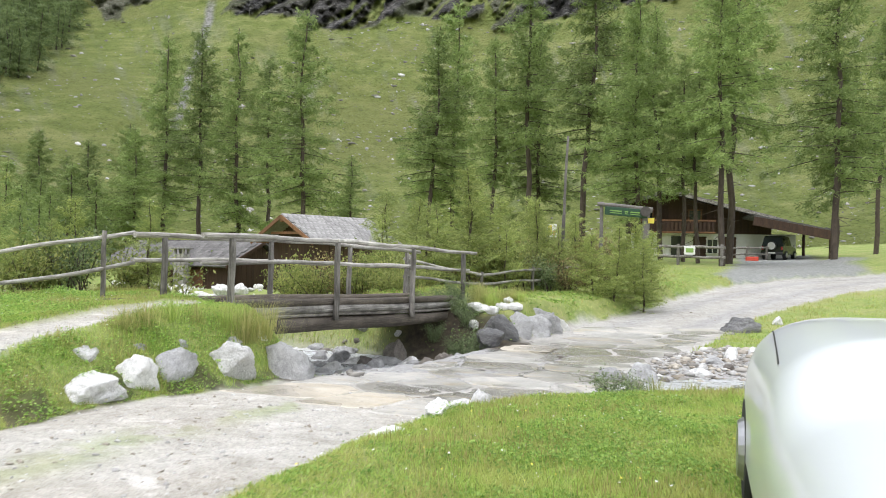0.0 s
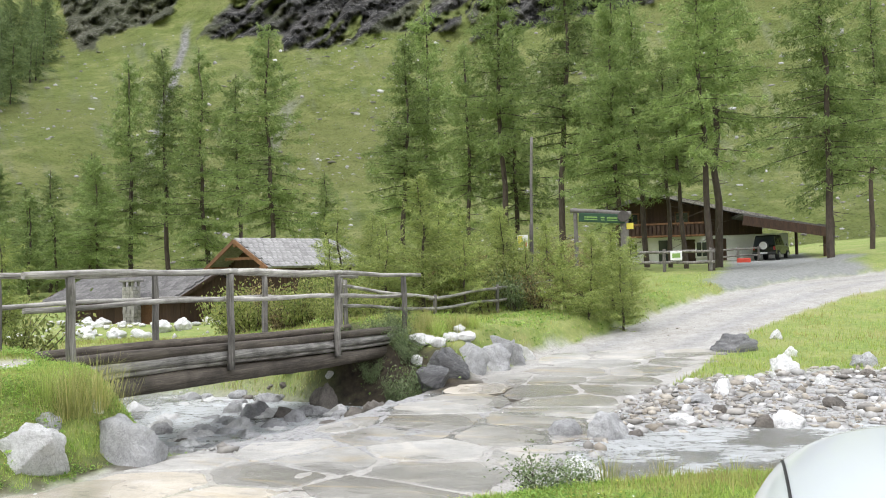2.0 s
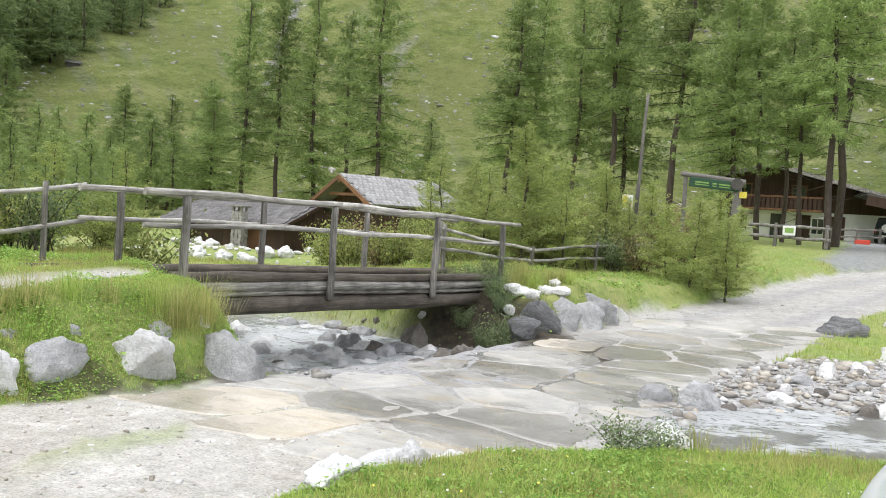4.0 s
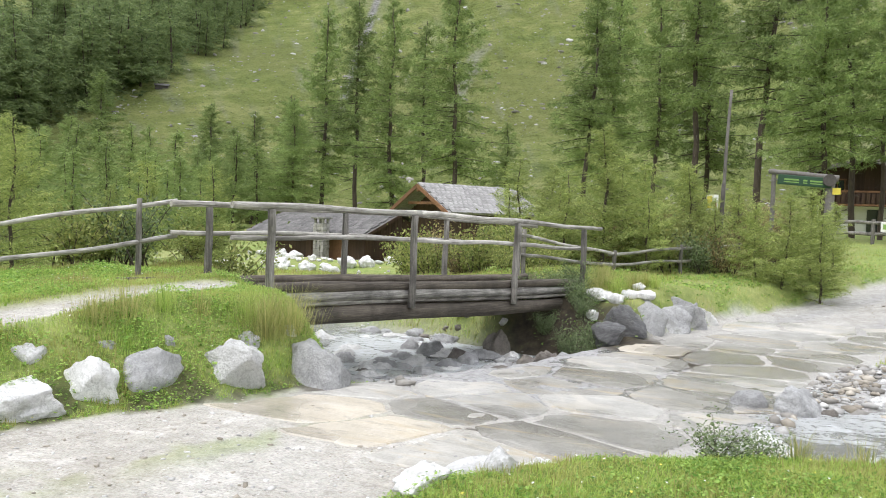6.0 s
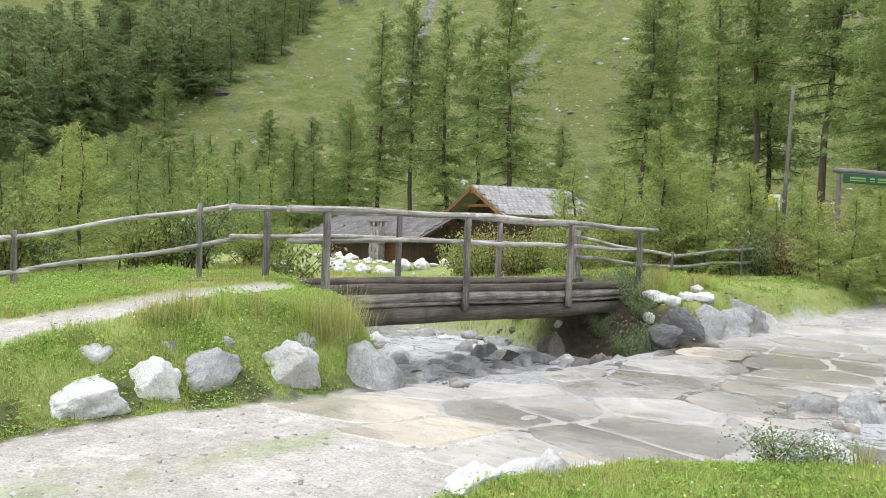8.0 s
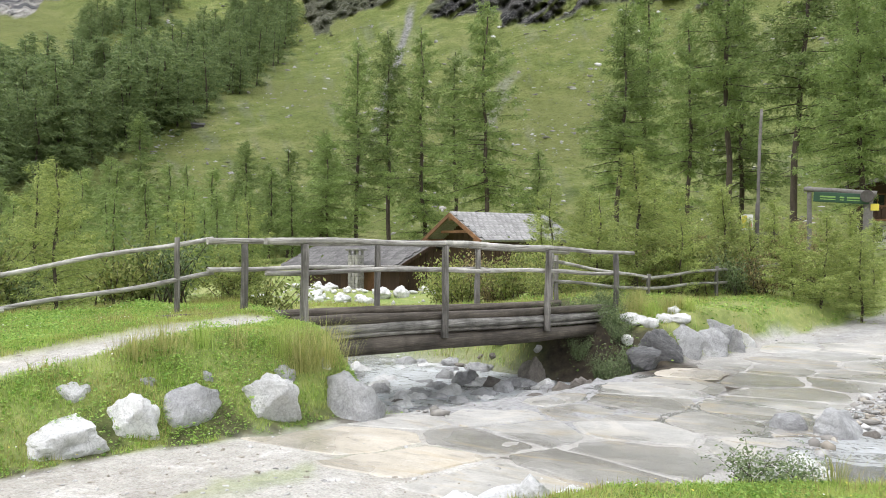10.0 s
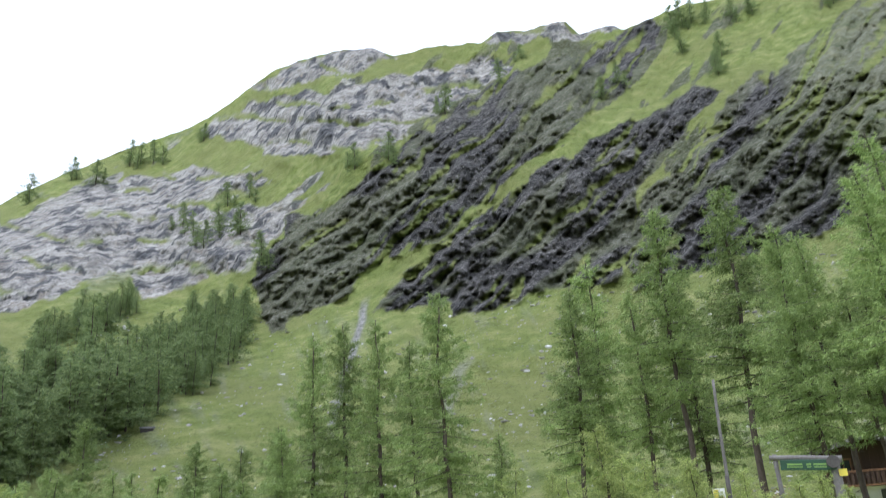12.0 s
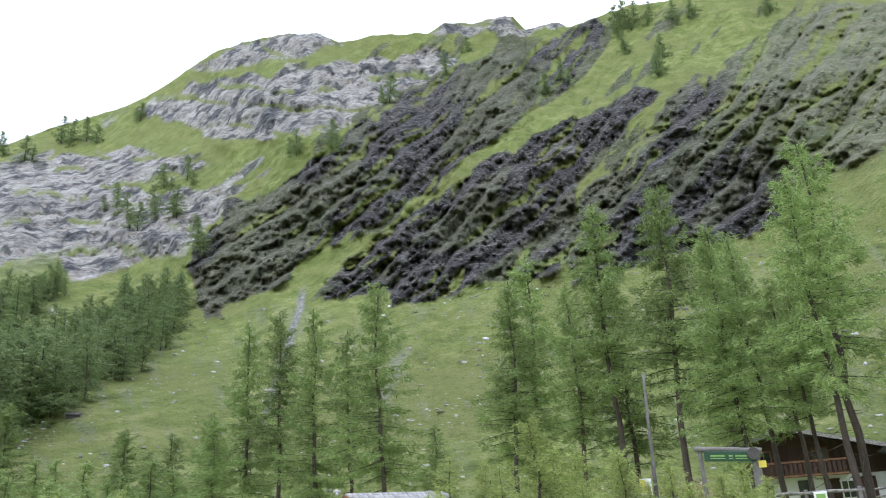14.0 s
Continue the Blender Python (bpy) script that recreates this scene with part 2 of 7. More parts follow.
# ---------- the lie of the land ----------
ROAD = [(-6.5, -9), (-5, -4), (-3.85, 0.5), (-3.5, 3.2), (-2.85, 5), (-2.05, 6.6), (-1.3, 8.5), (-0.65, 11), (0.2, 13.7), (0.8, 15.8), (2.1, 18.7), (3.8, 22.2), (6.1, 25.8), (8.5, 28.6), (13, 31.5), (20, 35), (60, 48)]
ROAD_Z = [-0.1, -0.1, -0.16, -0.24, -0.34, -0.42, -0.46, -0.46, -0.44, -0.38, -0.22, 0.05, 0.38, 0.6, 0.85, 1.1, 2.0]
ROAD_W = [1.5, 1.5, 1.5, 1.6, 1.65, 1.95, 1.85, 1.75, 1.75, 1.7, 1.6, 1.8, 2.1, 2.2, 2.2, 2.2, 2.2]
YARD = [(6.8, 28.5), (8.0, 34), (9.6, 44), (11.2, 56), (12, 62)]
PATHWAY = [(-5.6, -1.5), (-6.1, 1.5), (-6.25, 3.5), (-6.15, 4.6), (-6.15, 5.3), (-6.3, 6.2), (-6.35, 7.1)]
BED = [(-1.9, 8.2), (-4.4, 9.9), (-7.5, 12.0), (-14, 15), (-34, 18)]
CHANNEL = [(-0.9, 7.6), (1.0, 7.3), (4, 7.3), (9, 9.0), (16, 10), (40, 13)]
BANK = [(-1.85, 3.7), (-1.2, 4.5), (0.0, 5.3), (1.5, 5.9), (4, 6.2), (9, 7.3), (16, 8.2), (40, 10)]
FORD = (5.2, 15.2)
DECK_A, DECK_U, DECK_N = Vector((-5.58, 7.31)), Vector((0.3375, 0.9413)), Vector((-0.9413, 0.3375))


def valley(x, y, right):
    z = np.where(right, np.interp(y, [0, 14, 17, 22, 33, 56, 110], [-0.35, -0.35, -0.28, 0.1, 0.95, 1.35, 2.6]), np.interp(y, [0, 12, 15, 20, 33, 56, 110], [-0.3, -0.3, 0.05, 0.3, 0.95, 1.35, 2.6]))
    low = smooth(-4, -11, x) * smooth(13, 22, y)
    z = z * (1 - low) + np.interp(y, [13, 20, 26, 31, 36, 60, 100], [-1.0, -0.5, -0.33, -0.85, -0.95, 0.2, 2.0]) * low
    return z + smooth(10, 26, x) * smooth(12, 30, y) * 1.2


def ground(x, y):
    """Height of the ground, and masks of gravel, footpath and shingle."""
    x, y = np.asarray(x, float), np.asarray(y, float)
    r_d, r_w, r_side = along(x, y, ROAD)
    idx = np.arange(len(ROAD))
    r_z, r_h = np.interp(r_w, idx, ROAD_Z), np.interp(r_w, idx, ROAD_W)
    r_h = r_h - 0.28 * (r_side > 0) * smooth(-1, 2.5, y) * smooth(6.2, 4.8, y)
    b_d, b_w, b_side = along(x, y, BED)
    c_d, c_w, c_side = along(x, y, CHANNEL)
    k_d, k_w, k_side = along(x, y, BANK)
    p_d, p_w, _ = along(x, y, PATHWAY)
    y_d, y_w, _ = along(x, y, YARD)
    z = valley(x, y, r_side < 0)
    # the bank on which the car stands
    near = np.where((k_side < 0) & (x > -3.5), smooth(-0.05, 0.75, k_d), 0) * smooth(-0.1, 0.9, r_d - r_h + 0.35)
    near = np.where(r_side < 0, np.maximum(near, smooth(-0.2, 0.8, r_d - r_h + 0.2) * smooth(4.7, 3.3, y)), near)
    z = z * (1 - near) + (0.0 + 0.05 * smooth(0, -6, y)) * near
    # the raised bank at the foot of the bridge
    west = np.where(r_side > 0, smooth(-0.05, 1.2, r_d - r_h), 0) * smooth(11.5, 8.3, y + 0.3 * (x + 6))
    west_z = 0.16 + 0.40 * smooth(-1, 6.5, y) - 0.55 * smooth(-8.6, -13, x) - 0.5 * smooth(2.5, -4, y)
    z = z * (1 - west) + west_z * west
    # the far abutment and the meadow behind it
    ax, ay = x - (DECK_A.x + DECK_U.x * 7.0), y - (DECK_A.y + DECK_U.y * 7.0)
    abut = np.exp(-((ax * 0.3375 + ay * 0.9413 - 0.75) / 1.7) ** 2 - ((-ax * 0.9413 + ay * 0.3375 - 0.4) / 2.6) ** 2)
    z = np.where(r_side > 0, z + 0.46 * abut, z)
    # stream bed below the ford and channel above it
    bz = np.interp(b_w, [0, 1, 2, 3, 4], [-0.85, -1.0, -1.1, -1.2, -1.3])
    bw = np.interp(b_w, [0, 1, 2, 3, 4], [1.8, 2.25, 1.9, 1.6, 1.6])
    bw = bw + 0.75 * (b_side < 0) * smooth(1.8, 0.9, b_w) * smooth(9.5, 10.8, y)
    bed = smooth(bw + 0.85, bw - 0.2, b_d)
    bed = np.where(r_side < 0, 0, bed)
    z = z * (1 - bed) + np.minimum(z, bz) * bed
    chan = smooth(2.0, 0.7, c_d) * np.where(r_side < 0, 1, 0)
    z = z * (1 - chan) + np.minimum(z, -0.56) * chan
    # road, footpath, yard
    road = smooth(0.45, -0.1, r_d - r_h)
    z = z * (1 - road) + r_z * road
    path = smooth(0.50, 0.24, p_d + 0.12 * (fbm(x * 2, y * 2, 3, 5) - 0.5))
    z = z - 0.05 * path
    worn = np.where(y > 5, 0.30 * smooth(5, 6.5, y), 0) * smooth(0.4, -0.2, r_d - r_h)
    track = 0.35 * np.exp(-((np.abs(r_d) - 0.8) / 0.3) ** 2) * smooth(14, 17, y)
    yard = smooth(3.2, 2.2, y_d + (fbm(x, y, 3, 9) - 0.5))
    z = z + 0.55 * np.exp(-((x - 11.2) / 2.2) ** 2 - ((y - 37) / 2.6) ** 2)
    # unevenness
    wild = (1 - road) * (1 - path) * (1 - bed)
    z = z + wild * (0.16 * (fbm(x * 0.8, y * 0.8, 4, 1) - 0.5) + 0.05 * (fbm(x * 5, y * 5, 3, 2) - 0.5)) * smooth(0.3, 3, np.hypot(x, y))
    z = z + (road + bed) * 0.03 * (fbm(x * 4, y * 4, 4, 3) - 0.5)
    edge = 0.5 * (fbm(x * 1.6, y * 1.6, 4, 4) - 0.5)
    gravel = np.maximum(smooth(0.12, -0.12, r_d - r_h + edge), 0)
    sd = np.where(r_side < 0, -r_d, r_d)
    gravel = gravel - 0.5 * np.exp(-((sd - 0.1) / 0.3) ** 2) * smooth(0.44, 0.58, fbm(x * 1.8, y * 1.8, 4, 6)) * smooth(6.2, 5.0, y)
    shingle = np.where(r_side < 0, smooth(0.35, -0.35, np.minimum(c_d - 1.3, np.maximum(c_d - 5.2 - 0.2 * (x - 4), -(c_side))) + 2.2 * edge), 0) * smooth(-0.3, 0.3, r_d - r_h + 0.2) * smooth(2.0, 4.0, y)
    shingle = np.maximum(shingle, bed * smooth(bw + 0.5, bw - 0.3, b_d))
    return z, gravel, path, shingle, np.maximum(yard * (1 - gravel), (worn + track) * gravel)


def soil_and_bridge_shade(x, y):
    """Where bank soil shows, and dark earth imitates shade under the bridge."""
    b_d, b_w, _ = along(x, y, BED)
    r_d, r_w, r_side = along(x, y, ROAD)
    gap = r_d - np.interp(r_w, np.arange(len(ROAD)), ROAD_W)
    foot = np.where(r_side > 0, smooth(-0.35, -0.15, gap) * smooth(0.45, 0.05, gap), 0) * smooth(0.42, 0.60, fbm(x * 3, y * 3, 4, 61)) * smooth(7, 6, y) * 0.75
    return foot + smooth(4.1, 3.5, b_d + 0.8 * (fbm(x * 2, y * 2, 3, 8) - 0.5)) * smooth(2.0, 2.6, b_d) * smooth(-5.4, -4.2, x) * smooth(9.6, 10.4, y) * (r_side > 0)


def ground_z(x, y):
    return float(ground(np.array([x]), np.array([y]))[0][0])


def ground_material():
    m, nt, b = nodes_of("meadow_gravel_and_shingle")
    at = nt.nodes.new("ShaderNodeVertexColor")
    at.layer_name = "cover"
    sep = add(nt, "ShaderNodeSeparateColor", Color=at.outputs[0])
    pos = nt.nodes.new("ShaderNodeNewGeometry").outputs["Position"]
    fine, mid, wide = noise_of(nt, 60, 4, 0.7, pos), noise_of(nt, 7, 6, 0.65, pos), noise_of(nt, 0.6, 4, 0.55, pos)
    grass = ramp_of(nt, mid, [(0.25, (0.10, 0.15, 0.03)), (0.5, (0.19, 0.26, 0.055)), (0.75, (0.32, 0.34, 0.11))])
    grass = mix_of(nt, ramp_of(nt, wide, [(0.4, (0, 0, 0)), (0.65, (1, 1, 1))]), grass, mix_of(nt, 0.6, grass, (0.33, 0.31, 0.13)))
    peb = add(nt, "ShaderNodeTexVoronoi", Scale=22.0, Vector=pos)
    grit = ramp_of(nt, fine, [(0.25, (0.22, 0.21, 0.195)), (0.5, (0.43, 0.41, 0.37)), (0.8, (0.66, 0.635, 0.59))])
    grit = mix_of(nt, ramp_of(nt, wide, [(0.45, (0, 0, 0)), (0.62, (0.55, 0.55, 0.55))]), grit, ramp_of(nt, fine, [(0.3, (0.20, 0.17, 0.13)), (0.7, (0.42, 0.38, 0.31))]))
    grit = mix_of(nt, 0.4, grit, ramp_of(nt, mid, [(0.3, (0.25, 0.232, 0.205)), (0.7, (0.57, 0.55, 0.51))]))
    worn = noise_of(nt, 1.6, 9, 0.78, pos, 0.6)
    grit = mix_of(nt, ramp_of(nt, worn, [(0.38, (0.6, 0.6, 0.6)), (0.48, (0, 0, 0))]), grit, (0.27, 0.25, 0.215))
    grit = mix_of(nt, ramp_of(nt, worn, [(0.55, (0, 0, 0)), (0.66, (0.6, 0.6, 0.6))]), grit, (0.66, 0.64, 0.605))
    grain = add(nt, "ShaderNodeTexVoronoi", Scale=55.0, Vector=pos)
    grit = mix_of(nt, 0.3, grit, add(nt, "ShaderNodeHueSaturation", Color=grain.outputs["Color"], Saturation=0.08, Value=0.85).outputs[0], "OVERLAY")
    stones = mix_of(nt, 0.7, grit, add(nt, "ShaderNodeHueSaturation", Color=peb.outputs["Color"], Saturation=0.06, Value=0.42).outputs[0])
    tar = ramp_of(nt, mid, [(0.3, (0.17, 0.17, 0.178)), (0.7, (0.31, 0.31, 0.318))])
    c = mix_of(nt, sep.outputs["Red"], grass, grit)
    c = mix_of(nt, sep.outputs["Green"], c, stones)
    c = mix_of(nt, sep.outputs["Blue"], c, tar)
    # alpha: soil brown, kept dark to put the under-bridge shade into the colour
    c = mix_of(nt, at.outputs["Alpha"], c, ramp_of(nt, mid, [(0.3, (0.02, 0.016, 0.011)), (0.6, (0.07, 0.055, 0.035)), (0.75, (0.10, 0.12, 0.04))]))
    nt.links.new(c, b.inputs["Base Color"])
    b.inputs["Roughness"].default_value = 0.95
    h = nt.nodes.new("ShaderNodeMath")
    h.operation = "ADD"
    nt.links.new(fine, h.inputs[0])
    nt.links.new(mid, h.inputs[1])
    bump_of(nt, b, h.outputs[0], 0.6, 0.03)
    return m


def build_ground():
    cx, cy = 0.4, -1.5
    az = np.radians(np.r_[np.arange(-68, 36, 0.28), np.arange(36, 292, 2.6)])
    rad = np.r_[0.0, 0.5 * np.exp(np.arange(0, 400) * 0.01357), 120 * np.exp(np.arange(1, 45) * 0.06)]
    A, Rr = np.meshgrid(az, rad)
    x, y = cx + Rr * np.sin(A), cy + Rr * np.cos(A)
    z, gravel, path, shingle, yard = ground(x, y)
    deg = np.degrees(A)
    z = z * smooth(260, 90, Rr) + smooth(100, 2200, Rr) * np.where((deg > 50) & (deg < 285), 160, -40)
    n, k = x.shape[1], x.shape[0]
    i = np.arange(k - 1)[:, None] * n + np.arange(n)[None]
    j = np.arange(k - 1)[:, None] * n + (np.arange(n)[None] + 1) % n
    faces = np.stack([i, i + n, j + n, j], -1).reshape(-1, 4)
    me = mesh_from("ground", np.c_[x.ravel(), y.ravel(), z.ravel()], faces, [ground_material()], True)
    paint(me, "cover", np.c_[np.maximum(gravel, path).ravel(), shingle.ravel(), yard.ravel() * 0.9, soil_and_bridge_shade(x, y).ravel()])
    tagged(new("ground", me), "alpine meadow ground with a gravel road, footpath and shingle", "ground", kind="structure")


build_ground()

# ---------- the mountain ----------
SKYLINE = [(-90, 14), (-66, 17), (-58, 20), (-54.1, 23.1), (-50.9, 25.1), (-47.3, 27.0), (-45.0, 28.0), (-42.2, 29.4), (-40.1, 30.8), (-38.4, 32.2), (-36.6, 33.4), (-32.0, 34.7), (-28.6, 35.0), (-26.7, 34.4), (-23.7, 34.9), (-19.0, 34.9), (-17.7, 35.5), (-15.3, 35.3), (-13.0, 35.6), (-11.8, 35.4), (-10.8, 34.5), (-8.1, 34.6), (-7.3, 34.2), (-4.9, 34.4), (-2.0, 34.8), (2.3, 34.2), (6.9, 33.6), (9.8, 32.6), (13.1, 31.5), (18, 30), (30, 26), (60, 18)]
CLIFF_FOOT = [(-90, 9), (-60, 11), (-52.7, 13.2), (-45.1, 16.8), (-41.4, 18.3), (-38.2, 18.3), (-36.9, 14.6), (-32.4, 16.8), (-29.3, 15.9), (-26.2, 14.3), (-22.7, 15.8), (-17.5, 16.6), (-10.0, 16.2), (-5.1, 16.3), (-0.9, 17.2), (4.4, 17.7), (9.2, 18.8), (18, 22), (60, 16)]
CLIFF_A = [(-60, 19), (-53.9, 21.6), (-51.0, 23.6), (-47.1, 25.4), (-41.9, 26.1), (-37.2, 25.6), (-38.9, 24.3), (-43.0, 23.8), (-35.9, 23.4), (-34.6, 23.4), (-37.5, 20.9), (-38.7, 19.3), (-42.2, 18.2), (-45.1, 16.8), (-46.8, 18.6), (-51.2, 16.8), (-60, 12)]
CLIFF_B = [(-42.1, 28.8), (-40.5, 30.1), (-36.1, 31.6), (-30.6, 32.3), (-23.3, 33.6), (-17.9, 33.8), (-16.1, 33.1), (-21.1, 30.9), (-26.0, 29.1), (-26.0, 28.5), (-30.6, 27.9), (-34.2, 27.5), (-37.8, 27.9)]
CLIFF_B2 = [(-39.3, 31.8), (-36.2, 33.5), (-32.0, 34.7), (-28.1, 35.2), (-26.6, 34.3), (-30.6, 33.2), (-34.8, 32.4), (-37.9, 31.6)]
CLIFF_C1 = [(-38.2, 18.3), (-35.5, 22.6), (-30.2, 24.9), (-26.0, 28.3), (-21.2, 30.5), (-17.1, 32.6), (-10.8, 33.4), (-5.4, 34.2), (-4.6, 33.5), (-6.6, 30.7), (-10.6, 28.9), (-16.5, 26.0), (-23.2, 21.8), (-26.3, 20.9), (-32.0, 17.0), (-36.9, 14.6)]
CLIFF_C2 = [(-29.3, 16.0), (-26.4, 19.2), (-21.4, 22.3), (-14.2, 25.8), (-9.0, 27.5), (-5.8, 28.1), (-2.9, 29.0), (-0.5, 28.4), (-5.3, 26.0), (-8.1, 22.5), (-10.0, 18.6), (-10.7, 16.7), (-15.4, 16.8), (-21.4, 15.7), (-22.7, 15.6), (-23.1, 16.6), (-28.2, 16.0)]
CLIFF_C3 = [(-9.9, 19.1), (-7.7, 22.4), (-3.3, 25.3), (0.4, 28.4), (6.2, 30.1), (9.7, 31.1), (13.0, 31.0), (17.1, 29.7), (24, 25), (18.1, 23.2), (12.8, 21.5), (7.0, 19.4), (4.5, 17.9), (-0.9, 17.2), (-4.1, 17.0), (-9.2, 16.1)]
PEAK = [(-19.0, 34.9), (-17.7, 35.8), (-15.8, 35.6), (-12.3, 35.8), (-11.0, 34.8), (-8.1, 34.8), (-7.3, 34.2), (-10.1, 34.1), (-15.3, 34.8)]
ORIGIN = (0.5, -1.0, 1.5)
TOP_AZ, TOP_EL = zip(*SKYLINE)
FOOT_AZ, FOOT_EL = zip(*CLIFF_FOOT)


def mountain_shape(az, el):
    """Horizontal distance of the mountainside and its covers, by bearing and height angle in degrees."""
    top, foot = np.interp(az, TOP_AZ, TOP_EL), np.interp(az, FOOT_AZ, FOOT_EL)
    plain = np.interp(az, [-90, -60, -45, -30, -10, 10, 25, 60], [10, 12.5, 15.5, 16, 16.2, 18, 20, 15])
    wob_a = 1.8 * (fbm(az * 0.7, el * 0.7, 5, 11) - 0.5)
    wob_e = 1.5 * (fbm(az * 0.7, el * 0.7, 5, 12) - 0.5)
    a, e = az + wob_a, el + wob_e
    pale = np.maximum.reduce([soft_inside(a, e, p, 0.35) for p in (CLIFF_A, CLIFF_B, CLIFF_B2)])
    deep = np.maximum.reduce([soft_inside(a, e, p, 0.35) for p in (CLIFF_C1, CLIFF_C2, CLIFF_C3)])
    upland = smooth(plain + 1.5, plain + 5, el) * smooth(0, 1.2, top - el)
    c, s = math.cos(radians(35)), math.sin(radians(35))
    u, v = az * c + el * s, el * c - az * s
    wave = v + 3.2 * (fbm(u * 0.16, v * 0.2, 5, 22) - 0.5) + 0.8 * (fbm(u * 0.7, v * 0.9, 4, 38) - 0.5)
    step1, step2 = (wave * 0.55) % 1.0, (wave * 1.15 + 0.9 * fbm(u * 0.6, v, 3, 25)) % 1.0
    shelf = (el * 0.55 + 1.6 * fbm(az * 0.25, el * 0.4, 5, 28)) % 1.0
    thick = fbm(u * 0.22, v * 0.45, 5, 14)
    lip1, lip2, lip3 = [np.where(q < 0.72, smooth(-0.3, 0.72, q), smooth(1.0, 0.72, q)) for q in (step1, step2, shelf)]
    green = smooth(0.30, 0.14, step1) * smooth(0.42, 0.52, thick)
    green = np.maximum(green, 0.8 * smooth(0.34, 0.16, step2) * smooth(0.53, 0.60, thick))
    right = smooth(-5, 2, az) * smooth(27, 22, el)
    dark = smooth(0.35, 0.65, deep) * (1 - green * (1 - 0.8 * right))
    ledges = smooth(0.26, 0.10, shelf) * smooth(0.40, 0.5, fbm(az * 0.5, el * 0.8, 4, 15))
    light = smooth(0.35, 0.65, np.maximum(pale, 0.9 * soft_inside(a, e, PEAK, 0.12))) * (1 - 0.9 * ledges)
    band = smooth(0.50, 0.60, fbm(u * 0.14, v * 0.55, 5, 39)) * smooth(0.35, 0.65, deep) * (1 - green)
    dark, light = dark * (1 - 0.3 * band), np.maximum(light, 0.25 * band)
    brown = smooth(4, 10, az + 0.35 * (el - 22) + 5 * (thick - 0.5)) * smooth(0.35, 0.65, deep)
    dark, light = dark * (1 - 0.55 * brown), np.maximum(light, 0.4 * brown * (1 - green))
    crag = smooth(0.56, 0.60, fbm(u * 0.3, v * 1.1, 4, 16) + 0.03 * smooth(-14, -6, az)) * upland * 0.9
    dark = np.maximum(dark, 0.8 * crag * (1 - light) * (az > -30) * (deep < 0.5))
    light = np.maximum(light, crag * (az <= -30) * (deep < 0.5))
    # scree runs below the cliffs
    scree = 0.22 * smooth(0.60, 0.74, fbm(az * 1.3 + el * 0.5, el * 0.5, 5, 17)) * smooth(2, 6, el) * smooth(foot + 1, foot - 2, el)
    run = az - (-29.8 - 0.30 * (16 - el)) + 0.5 * (fbm(el * 1.2, az * 0, 3, 29) - 0.5)
    scree = np.maximum(scree, smooth(0.45, 0.1, np.abs(run)) * smooth(6, 9, el) * smooth(17.5, 16, el))
    run = az - (-22.0 + 0.45 * (13 - el) * -1) + 0.8 * (fbm(el * 1.2, az * 0 + 4, 3, 30) - 0.5)
    scree = np.maximum(scree, 0.5 * smooth(0.8, 0.2, np.abs(run)) * smooth(7, 9, el) * smooth(13, 11.5, el))
    k = (el - plain) / np.maximum(top - plain, 0.5)
    r_low = np.interp(el / plain, [-0.3, 0.0, 0.2, 0.6, 1.0], [70, 80, 98, 150, 215])
    r_high = np.interp(k, [0, 0.3, 0.62, 1.0], [215, 262, 318, 430])
    r = np.where(el < plain, r_low, r_high)
    far = smooth(-24, -46, az)
    r = r * (1 + 0.35 * far * smooth(0.5, 1.0, el / plain))
    big = fbm(az * 0.12, el * 0.15, 4, 18) - 0.5
    r = r * (1 + 0.16 * big * smooth(0, 8, el))
    gully = fbm(u * 0.9 + 3 * fbm(u * 0.4, v * 0.4, 2, 26), v * 0.22, 5, 27) - 0.5
    broken = fbm(u * 0.9, v * 2.0, 4, 19) - 0.5
    rough = np.abs(fbm(az * 1.3, el * 1.1, 5, 24) - 0.5)
    knob = np.abs(fbm(az * 0.9 + 0.4 * el, el * 1.3, 6, 43) - 0.5) + 0.6 * np.abs(fbm(az * 2.3, el * 2.9, 4, 44) - 0.5)
    r = r - deep * (16 * (0.2 - knob) + 7.5 * (lip1 - 0.5) + 2.5 * (lip2 - 0.5) + 10 * gully + 5 * broken)
    r = r - pale * (5 * (lip3 - 0.5) + 9 * (fbm(az * 0.8, el * 0.35, 5, 20) - 0.5) - 14 * rough + 7 * (fbm(az * 3.1, el * 2.3, 4, 37) - 0.5))
    r = r - upland * (1 - deep) * (1 - pale) * (2.2 * (lip2 - 0.5) + 5 * (fbm(u * 0.7, v * 1.2, 4, 30) - 0.5))
    r = r + 2.0 * (fbm(az * 2, el * 2, 3, 21) - 0.5) * smooth(1, 5, el)
    return r, light, dark, scree


def on_mountain(az, el):
    r = float(mountain_shape(np.array([float(az)]), np.array([float(el)]))[0][0])
    return Vector((ORIGIN[0] + r * math.sin(radians(az)), ORIGIN[1] + r * math.cos(radians(az)), ORIGIN[2] + r * math.tan(radians(el))))


